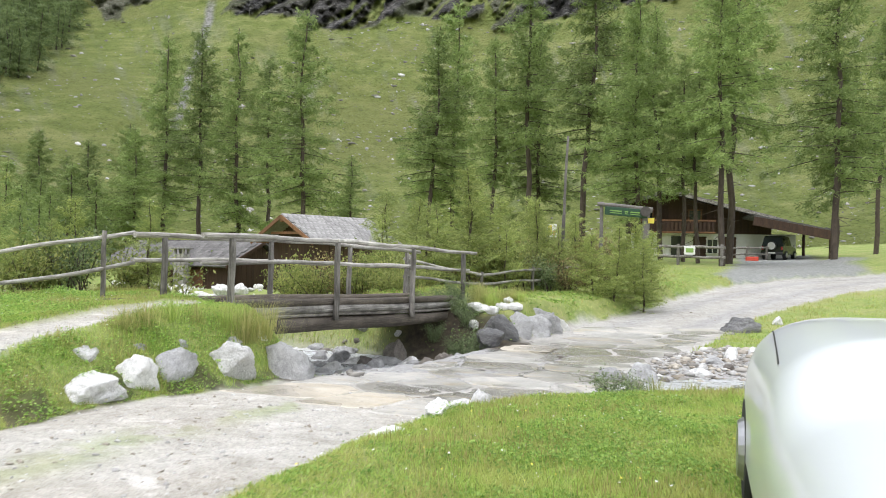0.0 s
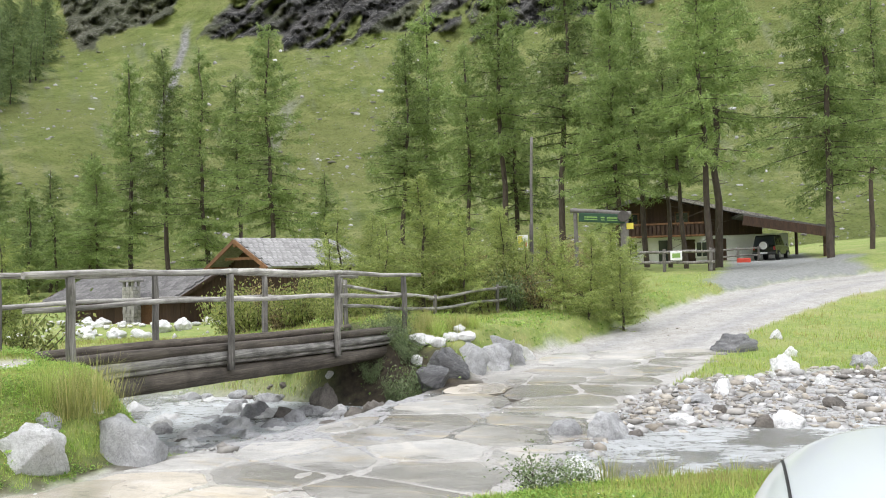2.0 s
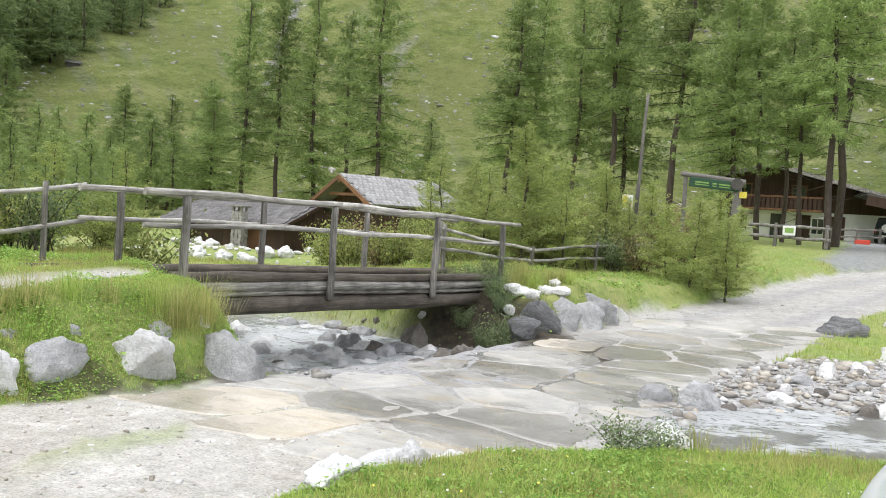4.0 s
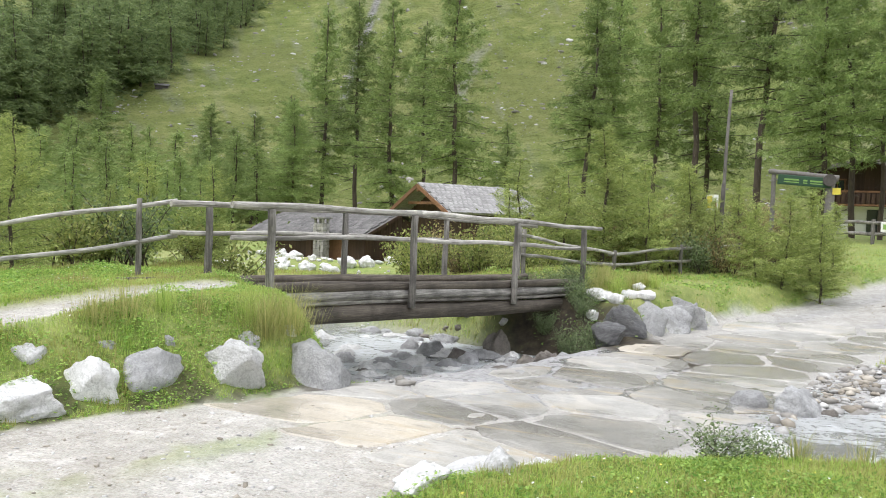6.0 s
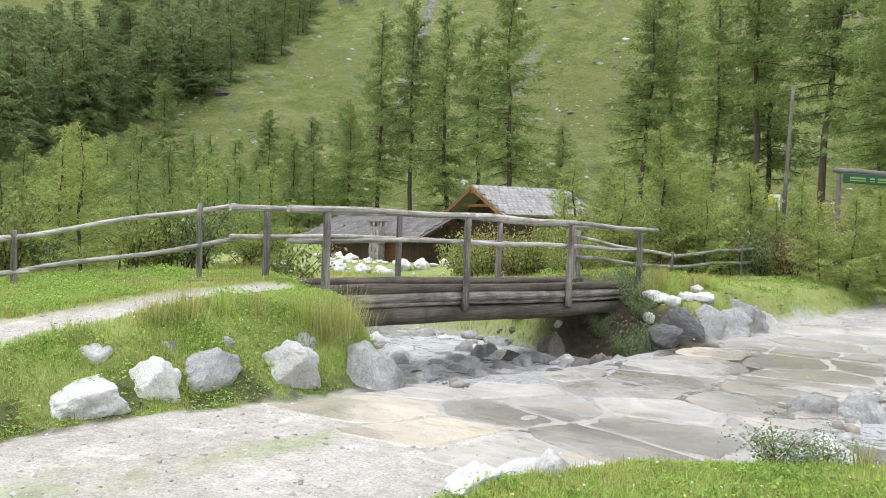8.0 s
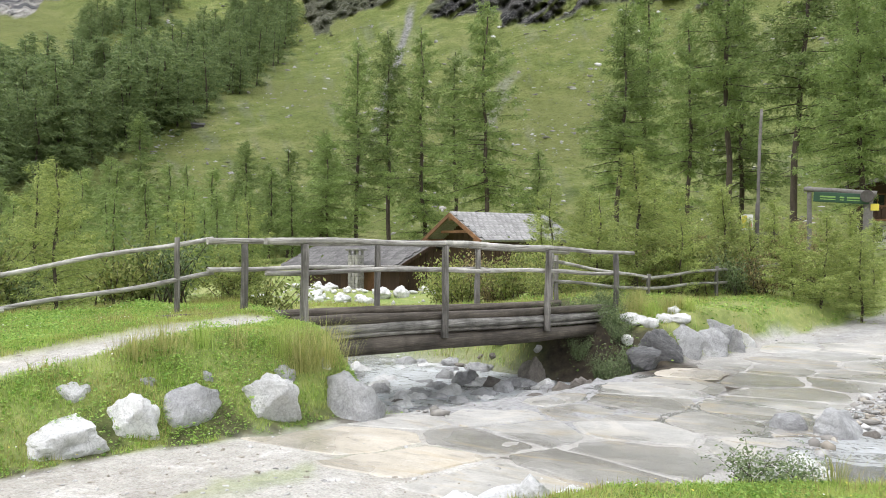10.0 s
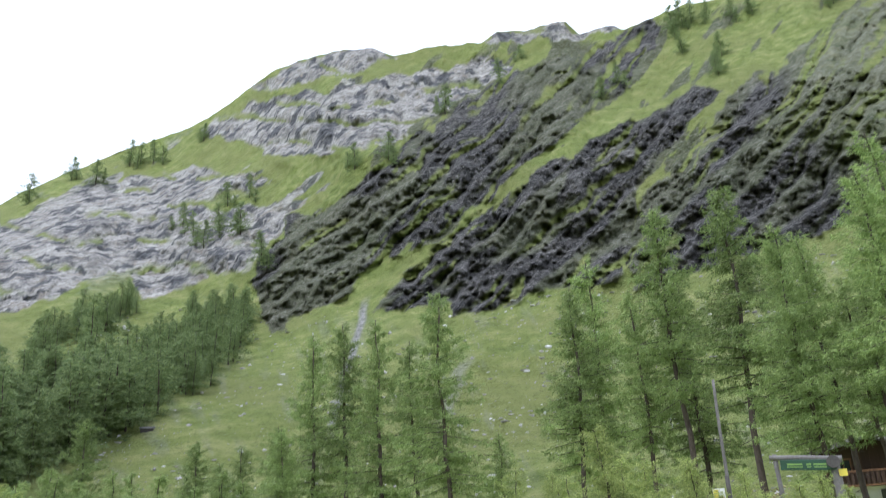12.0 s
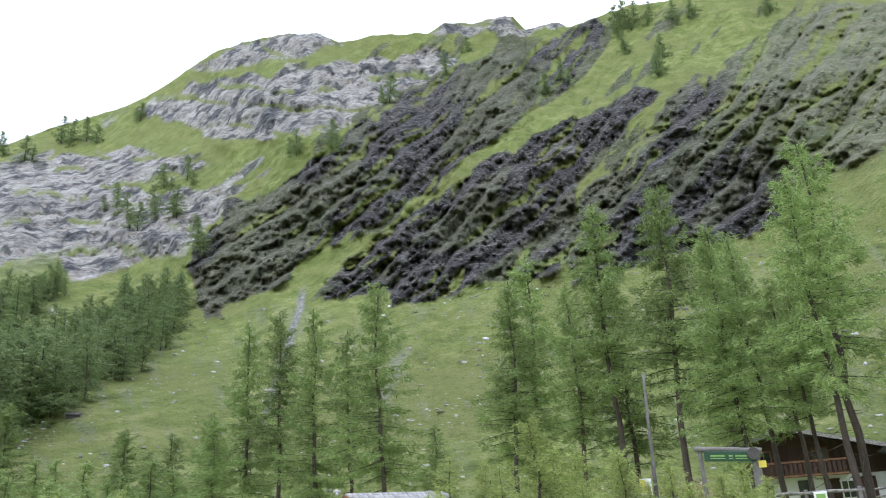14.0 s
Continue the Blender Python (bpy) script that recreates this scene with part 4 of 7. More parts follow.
rg = random.Random(21)
BANK_STONES = [(-5.24, 3.24, 0.98, 0.24, "w"), (-5.46, 3.76, 0.30, 0.19, "w"), (-5.01, 3.94, 0.51, 0.43, "w"), (-4.83, 4.50, 0.53, 0.39, "g"), (-5.21, 4.40, 0.17, 0.16, "g"), (-4.98, 4.92, 0.17, 0.16, "g"),
               (-4.61, 5.26, 0.67, 0.46, "w"), (-4.83, 5.86, 0.31, 0.19, "g"), (-4.31, 6.20, 0.85, 0.52, "g"), (-4.67, 6.44, 0.20, 0.23, "w")]
for x, y, w, h, k in BANK_STONES:
    boulder(x - 0.06, y + 0.02, w * 0.88, h * 0.62, k, "boulders along the road bank", "set in the grassy bank", rg, z=ground_z(x, y) - 0.01, sink=0.55, shapes=CRAGS if w > 0.4 else None)
STREAM_STONES = [(-6.3, 10.2, 0.5, 0.22, "g"), (-6.9, 11.3, 0.55, 0.22, "w"), (-5.5, 10.9, 0.4, 0.2, "g"), (-6.0, 12.0, 0.5, 0.24, "g"), (-5.1, 11.5, 0.45, 0.22, "w"), (-4.6, 10.7, 0.42, 0.2, "g"), (-5.3, 9.3, 0.4, 0.18, "w"), (-3.35, 10.35, 0.34, 0.2, "g"), (-3.0, 10.55, 0.3, 0.2, "b"), (-2.75, 10.8, 0.36, 0.2, "g"), (-3.75, 10.6, 0.4, 0.22, "g"), (-3.3, 10.9, 0.42, 0.34, "b"), (-4.1, 10.3, 0.36, 0.16, "g"), (-4.7, 10.0, 0.5, 0.16, "g"), (-5.2, 10.6, 0.5, 0.2, "w"), (-4.9, 9.2, 0.4, 0.14, "g"), (-5.8, 10.2, 0.4, 0.16, "w"), (-4.37, 7.6, 0.3, 0.2, "b"), (-7.33, 12.58, 0.40, 0.17, "w"), (-7.01, 13.04, 0.69, 0.23, "w"), (-6.46, 12.84, 0.56, 0.17, "g"), (-5.42, 11.6, 0.51, 0.31, "g"), (-4.86, 11.5, 0.40, 0.25, "b"),
                 (-4.51, 11.2, 0.44, 0.24, "g"), (-4.45, 12.3, 0.5, 0.5, "b"), (-3.6, 10.2, 0.5, 0.2, "b"), (-3.61, 11.3, 0.36, 0.2, "b"), (-3.05, 10.9, 0.45, 0.42, "b"), (-3.40, 11.57, 0.26, 0.15, "w"),
                 (-5.9, 12.3, 0.4, 0.2, "w"), (-6.1, 11.4, 0.35, 0.16, "g"), (-5.0, 8.6, 0.45, 0.2, "g"), (-4.3, 8.6, 0.5, 0.14, "g"), (-5.6, 9.6, 0.4, 0.18, "w"), (-3.9, 9.3, 0.4, 0.12, "g"), (-6.6, 10.6, 0.5, 0.22, "w"), (-7.9, 12.0, 0.6, 0.25, "w")]
for x, y, w, h, k in STREAM_STONES:
    boulder(x, y, w, h, k, "boulders in the stream bed", "lying in the stream bed", rg)
WALL_STONES = [(-2.2, 11.95, 0.6, 0.36, "d"), (-2.06, 12.5, 0.72, 0.5, "d"), (-1.82, 13.15, 0.6, 0.56, "g"), (-1.6, 13.75, 0.85, 0.5, "g"), (-1.3, 14.5, 0.8, 0.46, "g"), (-1.1, 15.15, 0.55, 0.34, "w"), (-1.95, 13.45, 0.5, 0.66, "g"), (-1.55, 14.3, 0.5, 0.6, "g")]
for k, (x, y, w, h, kind) in enumerate(WALL_STONES):
    ob = boulder(x - 0.12, y, w * 0.9, h, kind, "boulders holding the bank", "holding the bank beside the ford", rg, 0.7, z=-0.48, sink=0.3, shapes=CRAGS)
    ob.matrix_basis = ob.matrix_basis @ pose(0, 0, 0, 0, (24, -18, 32, 14, 28, -10, 20, 36)[k], 0)
for x, y, w, h, k in [(-2.86, 13.36, 0.42, 0.18, "w"), (-2.49, 13.19, 0.27, 0.18, "w"), (-2.33, 13.5, 0.24, 0.16, "w"), (-2.24, 13.95, 0.2, 0.14, "w"), (-2.08, 13.6, 0.33, 0.14, "w"), (-2.84, 12.96, 0.21, 0.16, "w")]:
    boulder(x, y, w, h, k, "white stones by the bridge end", "on the bank by the bridge end", rg, sink=0.2)
for x, y, w, h, k in [(0.05, 8.4, 0.36, 0.15, "g"), (0.52, 8.3, 0.46, 0.24, "g"), (0.82, 8.4, 0.22, 0.12, "b"), (0.3, 6.5, 0.46, 0.2, "w"), (1.2, 6.9, 0.35, 0.1, "g"), (1.7, 7.5, 0.3, 0.08, "d"), (2.4, 7.2, 0.35, 0.1, "g")]:
    boulder(x, y, w, h, k, "boulders in the upper stream", "in shallow water beside the ford", rg)
for x, y, w, h, k in [(-0.36, 4.9, 0.2, 0.1, "w"), (-1.10, 3.66, 0.17, 0.13, "w"), (-1.62, 2.25, 0.2, 0.05, "w"), (-0.98, 4.75, 0.14, 0.06, "w")]:
    boulder(x, y, w, h, k, "white stones at the road edge", "half buried in grass beside the road", rg, 1.5)
for x, y, length, wide, h, turn in ((-1.40, 3.22, 0.5, 0.18, 0.10, 86), (-1.27, 3.80, 0.72, 0.26, 0.13, 80), (-1.10, 4.45, 0.55, 0.2, 0.11, 76)):
    ob = new("boulder", ROCKS["w"][rg.randrange(4)])
    ob.matrix_basis = pose(x, y, ground_z(x, y) + 0.6 * h, rg.uniform(-5, 5), rg.uniform(-4, 4), turn) @ Matrix.Diagonal((length * 0.6, wide * 0.65, h, 1))
    tagged(ob, "long low slab of white stone half buried in grass", "boulder", "white stones at the road edge")
FAR_STONES = [(2.99, 15.91, 0.85, 0.36, "d"), (4.11, 17.37, 0.28, 0.22, "w"), (3.90, 15.15, 0.26, 0.16, "w"), (3.32, 12.6, 0.48, 0.24, "w"), (2.11, 10.75, 0.34, 0.2, "w"), (1.73, 10.04, 0.34, 0.13, "g"),
              (1.42, 8.94, 0.36, 0.11, "w"), (2.57, 8.78, 0.46, 0.2, "w"), (2.31, 8.84, 0.2, 0.15, "b"), (4.84, 13.74, 0.42, 0.25, "g"), (3.33, 9.86, 0.28, 0.14, "b"), (2.6, 11.4, 0.26, 0.13, "w"), (3.1, 10.9, 0.25, 0.12, "g"), (5.2, 11.2, 0.34, 0.16, "w"),
              (1.9, 9.4, 0.22, 0.1, "b"), (2.9, 9.3, 0.2, 0.1, "g"), (2.4, 10.2, 0.24, 0.11, "g"), (3.6, 11.6, 0.24, 0.12, "w"), (1.5, 9.6, 0.18, 0.09, "w"), (4.0, 10.4, 0.3, 0.13, "g"), (4.4, 12.2, 0.26, 0.12, "b"), (3.0, 12.0, 0.2, 0.1, "w")]
for x, y, w, h, k in FAR_STONES:
    boulder(x, y, w * 0.9, h * 0.85, k, "stones on the shingle bank", "on the shingle and grass bank", rg, shapes=CRAGS if k in "wg" else None)
for k in range(60):
    x, y = rg.uniform(-20.5, -12.8), rg.uniform(20.5, 27.0)
    w = 0.14 + 0.45 * rg.random() ** 2.5
    boulder(x, y, w, w * rg.uniform(0.45, 0.8), "w", "white boulders before the hut", "heaped in the meadow before the hut", rg, z=ground_z(x, y), sink=0.15)


for k in range(44):
    x, y = rg.uniform(-8.2, -3.0), rg.uniform(7.8, 13.6)
    if along(np.array([x]), np.array([y]), BED)[0][0] > 2.6 or along(np.array([x]), np.array([y]), ROAD)[0][0] < 2.3:
        continue
    w = 0.16 + 0.34 * rg.random() ** 1.6
    boulder(x, y, w, w * rg.uniform(0.4, 0.7), rg.choice("bggwgw"), "boulders in the stream bed", "lying in the stream bed", rg, sink=0.3)
for k in range(60):
    x, y = rg.uniform(-9.0, -3.6), rg.uniform(10.6, 14.2)
    d, _, side = along(np.array([x]), np.array([y]), BED)
    if side[0] > 0 or not 1.1 < d[0] < 2.1:
        continue
    w = 0.2 + 0.3 * rg.random() ** 1.5
    boulder(x, y, w, w * rg.uniform(0.4, 0.6), rg.choice("wgwgb"), "boulders in the stream bed", "along the edge of the stream", rg, sink=0.25)


def scatter_stones(name, places, label, mats, seed):
    """Many small stones joined into one mesh; places are x, y, z, size."""
    rgn = np.random.RandomState(seed)
    bm = bmesh.new()
    bmesh.ops.create_icosphere(bm, subdivisions=1, radius=1.0)
    base = np.array([v.co[:] for v in bm.verts])
    tri = np.array([[v.index for v in f.verts] for f in bm.faces])
    bm.free()
    n, k = len(places), len(base)
    P = np.asarray(places)
    sc = P[:, 3:4] * rgn.uniform(0.35, 1.35, (n, 3)) * np.array([1, 1, 0.55])
    jit = 1 + rgn.uniform(-0.5, 0.5, (n, k, 1))
    ang = rgn.uniform(0, 6.28, n)
    v = base[None] * jit * sc[:, None]
    c, s = np.cos(ang)[:, None], np.sin(ang)[:, None]
    v = np.stack([v[..., 0] * c - v[..., 1] * s, v[..., 0] * s + v[..., 1] * c, v[..., 2]], -1) + P[:, None, :3]
    f = (tri[None] + (np.arange(n) * k)[:, None, None]).reshape(-1, 3)
    me = mesh_from(name, v.reshape(-1, 3), f, mats)
    me.polygons.foreach_set("material_index", np.repeat(rgn.randint(0, len(mats), n), len(tri)).astype(np.int32))
    return tagged(new(name, me), label, "stones", kind="stuff")


def shingle_stone_mat(name, dark, light):
    m, nt, b = nodes_of(name)
    geo = nt.nodes.new("ShaderNodeNewGeometry")
    c = ramp_of(nt, geo.outputs["Random Per Island"], [(0.0, dark), (0.5, tuple((p + q) / 2.2 for p, q in zip(dark, light))), (1.0, light)])
    n1 = noise_of(nt, 14, 5, 0.6, geo.outputs["Position"])
    c = mix_of(nt, 0.35, c, ramp_of(nt, n1, [(0.3, dark), (0.7, light)]))
    nt.links.new(c, b.inputs["Base Color"])
    b.inputs["Roughness"].default_value = 0.85
    bump_of(nt, b, n1, 0.4, 0.01)
    return m


M_shingle = [shingle_stone_mat("pale_shingle", (0.25, 0.24, 0.225), (0.68, 0.67, 0.65)), shingle_stone_mat("grey_shingle", (0.15, 0.14, 0.125), (0.46, 0.435, 0.395)), shingle_stone_mat("rusty_shingle", (0.17, 0.145, 0.11), (0.52, 0.475, 0.405))]
rn = np.random.RandomState(9)
x, y = rn.uniform(0.3, 12, 15000), rn.uniform(6.2, 14.5, 15000)
z, gr, pa, sh, ya = ground(x, y)
keep = (sh > 0.35) & (rn.rand(15000) < np.exp(-0.12 * np.hypot(x, y - 4)) * 2.2)
size = 0.018 + 0.085 * rn.rand(15000) ** 4
scatter_stones("shingle_stones", np.c_[x, y, z + size * 0.2, size][keep], "pale and grey shingle stones beside the stream", M_shingle, 4)
x, y = rn.uniform(-9, -3.4, 2500), rn.uniform(7, 14.5, 2500)
z, gr, pa, sh, ya = ground(x, y)
keep = (sh > 0.4) & (rn.rand(2500) < 0.4)
size = 0.03 + 0.12 * rn.rand(2500) ** 3
scatter_stones("stream_stones", np.c_[x, y, z + size * 0.2, size][keep], "wet stones on the stream bed", M_shingle[:2], 5)
x, y = rn.uniform(-8, 9, 64000), rn.uniform(-2, 27, 64000)
z, gr, pa, sh, ya = ground(x, y)
rim = (np.maximum(gr, pa) > 0.25) & (rn.rand(64000) < np.clip(5.5 / (1 + np.hypot(x, y)), 0.1, 1)) & ((y < 5.6) | (y > 14.5) | (pa > 0.2))
size = 0.004 + 0.026 * rn.rand(64000) ** 6
scatter_stones("road_gravel", np.c_[x, y, z + size * 0.1, size][rim], "loose gravel on the road and footpath", [M_shingle[0], M_shingle[0], M_shingle[2]], 6)
x, y = rn.uniform(-26, 2, 700), rn.uniform(14, 32, 700)
z, gr, pa, sh, ya = ground(x, y)
size = 0.03 + 0.14 * rn.rand(700) ** 4
scatter_stones("meadow_stones", np.c_[x, y, z + size * 0.1, size][(gr < 0.1) & (x < -11.5)], "pale stones strewn over the meadow", M_shingle[:1], 7)

# ---------- ford paving ----------
def slab_mat(name, own_stops, pale=0.6):
    m, nt, b = nodes_of(name)
    pos = nt.nodes.new("ShaderNodeNewGeometry").outputs["Position"]
    n1, n2, n3 = noise_of(nt, 3.5, 6, 0.65, pos, 0.4), noise_of(nt, 40, 4, 0.6, pos), noise_of(nt, 0.5, 3, 0.5, pos)
    info = nt.nodes.new("ShaderNodeObjectInfo")
    own = ramp_of(nt, info.outputs["Random"], own_stops)
    flow = add(nt, "ShaderNodeMapping", Vector=pos)
    flow.inputs["Scale"].default_value = (0.5, 2.2, 1.0)
    flow.inputs["Rotation"].default_value = (0, 0, radians(-16))
    n5 = noise_of(nt, 5.0, 8, 0.72, flow.outputs[0], 0.8)
    c = mix_of(nt, 0.4, own, ramp_of(nt, n1, [(0.3, (0.14, 0.134, 0.122)), (0.7, (0.60, 0.575, 0.53))]))
    c = mix_of(nt, ramp_of(nt, n5, [(0.36, (0.55, 0.55, 0.55)), (0.46, (0, 0, 0))]), c, (0.13, 0.115, 0.09))
    c = mix_of(nt, ramp_of(nt, n5, [(0.56, (0, 0, 0)), (0.68, (0.6, 0.6, 0.6))]), c, (0.62, 0.60, 0.565))
    c = mix_of(nt, 0.25, c, ramp_of(nt, n2, [(0.3, (0.22, 0.215, 0.205)), (0.7, (0.62, 0.61, 0.59))]))
    n4 = noise_of(nt, 0.9, 5, 0.6, pos, 1.0)
    c = mix_of(nt, ramp_of(nt, n4, [(0.54, (0, 0, 0)), (0.62, (pale, pale, pale))]), c, (0.53, 0.495, 0.44))
    c = mix_of(nt, ramp_of(nt, n3, [(0.40, (0.5, 0.5, 0.5)), (0.5, (0, 0, 0))]), c, (0.16, 0.15, 0.135))
    rust = noise_of(nt, 1.4, 7, 0.7, flow.outputs[0], 1.2)
    c = mix_of(nt, ramp_of(nt, rust, [(0.54, (0, 0, 0)), (0.66, (0.5, 0.5, 0.5))]), c, (0.44, 0.35, 0.21))
    nt.links.new(c, b.inputs["Base Color"])
    wet = ramp_of(nt, n3, [(0.42, (0.14, 0.14, 0.14)), (0.62, (0.6, 0.6, 0.6))])
    nt.links.new(wet, b.inputs["Roughness"])
    h = nt.nodes.new("ShaderNodeMath")
    nt.links.new(n1, h.inputs[0])
    nt.links.new(n2, h.inputs[1])
    bump_of(nt, b, h.outputs[0], 0.35, 0.02)
    return m


def clip_cell(poly, p, q):
    """The part of a convex polygon nearer to p than to q."""
    mid, nx = ((p[0] + q[0]) / 2, (p[1] + q[1]) / 2), (q[0] - p[0], q[1] - p[1])
    side = [(v[0] - mid[0]) * nx[0] + (v[1] - mid[1]) * nx[1] for v in poly]
    out = []
    for i, v in enumerate(poly):
        w, a, b = poly[(i + 1) % len(poly)], side[i], side[(i + 1) % len(poly)]
        if a <= 0:
            out.append(v)
        if a * b < 0:
            k = a / (a - b)
            out.append((v[0] + (w[0] - v[0]) * k, v[1] + (w[1] - v[1]) * k))
    return out


def build_ford():
    rg2 = random.Random(12)
    ford = thing("ford", pose(0, 0, 0), "wet ford paved with large irregular flagstones", "ford", kind="structure")
    mats = {"g": slab_mat("ford_flagstone", [(0.0, (0.17, 0.162, 0.145)), (0.25, (0.29, 0.28, 0.258)), (0.5, (0.37, 0.362, 0.345)), (0.75, (0.45, 0.425, 0.375)), (1.0, (0.25, 0.24, 0.222))]),
            "o": slab_mat("ochre_flagstone", [(0.0, (0.60, 0.50, 0.35)), (1.0, (0.66, 0.57, 0.43))]),
            "d": slab_mat("dark_flagstone", [(0.0, (0.12, 0.108, 0.085)), (1.0, (0.18, 0.165, 0.135))], 0.1)}
    near = [(-3.45, 5.5, "o"), (-2.65, 5.15, "o"), (-2.6, 6.1, "d"), (-1.5, 5.75, "d"), (-3.7, 6.55, "g"), (-1.95, 4.95, "g"), (-1.2, 6.45, "g"), (-2.3, 6.75, "g")]
    kinds = {(a, b): k for a, b, k in near}
    seeds, yy = [(a, b) for a, b, _ in near], 7.3
    centre = lambda y: float(np.interp(y, [p[1] for p in ROAD], [p[0] for p in ROAD]))
    while yy < 15.6:
        xx = centre(yy) - 2.3 + rg2.uniform(0, 0.4)
        while xx < centre(yy) + 2.3:
            seeds.append((xx + rg2.uniform(-0.25, 0.25), yy + rg2.uniform(-0.2, 0.2)))
            xx += rg2.uniform(0.9, 2.1)
        yy += rg2.uniform(0.75, 1.05)
    for p in seeds:
        d, w, _ = along(np.array([p[0]]), np.array([p[1]]), ROAD)
        if d[0] > float(np.interp(w[0], range(len(ROAD_W)), ROAD_W)) - (0.0 if p in kinds else 0.15):
            continue
        cell = [(p[0] - 1.3, p[1] - 0.75), (p[0] + 1.3, p[1] - 0.75), (p[0] + 1.3, p[1] + 0.75), (p[0] - 1.3, p[1] + 0.75)]
        for q in seeds:
            if q != p and abs(q[0] - p[0]) + abs(q[1] - p[1]) < 5:
                cell = clip_cell(cell, p, q)
        cx, cy = sum(v[0] for v in cell) / len(cell), sum(v[1] for v in cell) / len(cell)
        ring = []
        for i, v in enumerate(cell):
            w = cell[(i + 1) % len(cell)]
            for k in (0.0, 0.2, 0.4, 0.6, 0.8):
                a, b = v[0] + (w[0] - v[0]) * k, v[1] + (w[1] - v[1]) * k
                pull = (0.965 if k else 0.90) * rg2.uniform(0.90, 1.0)
                ring.append((cx + (a - cx) * pull, cy + (b - cy) * pull))
        for i, (a, b) in enumerate(ring):
            for _ in range(12):
                d, w, _s = along(np.array([a]), np.array([b]), ROAD)
                if d[0] < float(np.interp(w[0], range(len(ROAD_W)), ROAD_W)) - 0.22:
                    break
                a, b = a + (p[0] + 0.25 - a) * 0.12, b + (p[1] - b) * 0.12
            ring[i] = (a, b)
        bm = bmesh.new()
        top = 0.011 + rg2.uniform(-0.003, 0.006)
        zs = ground(np.array([r[0] for r in ring] + [cx]), np.array([r[1] for r in ring] + [cy]))[0]
        zc = float(np.mean(zs))
        up = [bm.verts.new((a - cx, b - cy, top + float(z) - zc)) for (a, b), z in zip(ring, zs)]
        lip = [bm.verts.new(((a - cx) * 1.03, (b - cy) * 1.03, top - 0.014 + float(z) - zc)) for (a, b), z in zip(ring, zs)]
        low = [bm.verts.new((v.co.x, v.co.y, v.co.z - 0.08)) for v in lip]
        bm.faces.new(up)
        for i in range(len(up)):
            j = (i + 1) % len(up)
            bm.faces.new((lip[i], lip[j], up[j], up[i]))
            bm.faces.new((low[i], low[j], lip[j], lip[i]))
        kind = kinds.get(p) or ("o" if rg2.random() < 0.16 else "d" if rg2.random() < 0.2 else "g")
        slab = part("flagstone", bm, mats[kind], ford)
        slab.location = (cx, cy, zc)


build_ford()

# ---------- water ----------
def water_mat():
    m, nt, b = nodes_of("clear_running_water")
    pos = nt.nodes.new("ShaderNodeNewGeometry").outputs["Position"]
    mp = add(nt, "ShaderNodeMapping", Vector=pos)
    mp.inputs["Scale"].default_value = (0.9, 2.6, 1.0)
    mp.inputs["Rotation"].default_value = (0, 0, radians(18))
    n1, n2 = noise_of(nt, 4.5, 8, 0.75, mp.outputs[0], 0.8), noise_of(nt, 13, 4, 0.6, mp.outputs[0], 0.6)
    foam = nt.nodes.new("ShaderNodeVertexColor")
    foam.layer_name = "foam"
    lift = nt.nodes.new("ShaderNodeMath")
    lift.operation = "MULTIPLY"
    nt.links.new(foam.outputs[0], lift.inputs[0])
    nt.links.new(ramp_of(nt, n1, [(0.32, (0, 0, 0)), (0.64, (1, 1, 1))]), lift.inputs[1])
    c = mix_of(nt, lift.outputs[0], (0.50, 0.51, 0.48), (0.86, 0.89, 0.92))
    nt.links.new(c, b.inputs["Base Color"])
    rough = add(nt, "ShaderNodeMapRange", Value=lift.outputs[0])
    rough.inputs["To Min"].default_value, rough.inputs["To Max"].default_value = 0.06, 0.7
    nt.links.new(rough.outputs[0], b.inputs["Roughness"])
    tr = add(nt, "ShaderNodeMapRange", Value=lift.outputs[0])
    tr.inputs["To Min"].default_value, tr.inputs["To Max"].default_value = 0.85, 0.05
    nt.links.new(tr.outputs[0], b.inputs["Transmission Weight"])
    b.inputs["IOR"].default_value = 1.33
    h = nt.nodes.new("ShaderNodeMath")
    nt.links.new(n1, h.inputs[0])
    nt.links.new(n2, h.inputs[1])
    bump_of(nt, b, h.outputs[0], 0.8, 0.05)
    return m


def water_sheet(name, x0, x1, y0, y1, step, height, wanted, foam, label):
    xs, ys = np.arange(x0, x1, step), np.arange(y0, y1, step)
    X, Y = np.meshgrid(xs, ys)
    Z = height(X, Y)
    use = wanted(X, Y, Z)
    n = len(xs)
    i = np.arange(len(ys) - 1)[:, None] * n + np.arange(n - 1)[None]
    ok = use[:-1, :-1] & use[1:, :-1] & use[:-1, 1:] & use[1:, 1:]
    f = np.stack([i, i + 1, i + n + 1, i + n], -1)[ok]
    me = mesh_from(name, np.c_[X.ravel(), Y.ravel(), Z.ravel()], f, [M_water], True)
    g = np.clip(foam(X, Y), 0, 1).ravel()
    paint(me, "foam", np.c_[g, g, g])
    ob = tagged(new(name, me), label, "water", kind="structure")
    ob.visible_shadow = False
    return ob


M_water = water_mat()


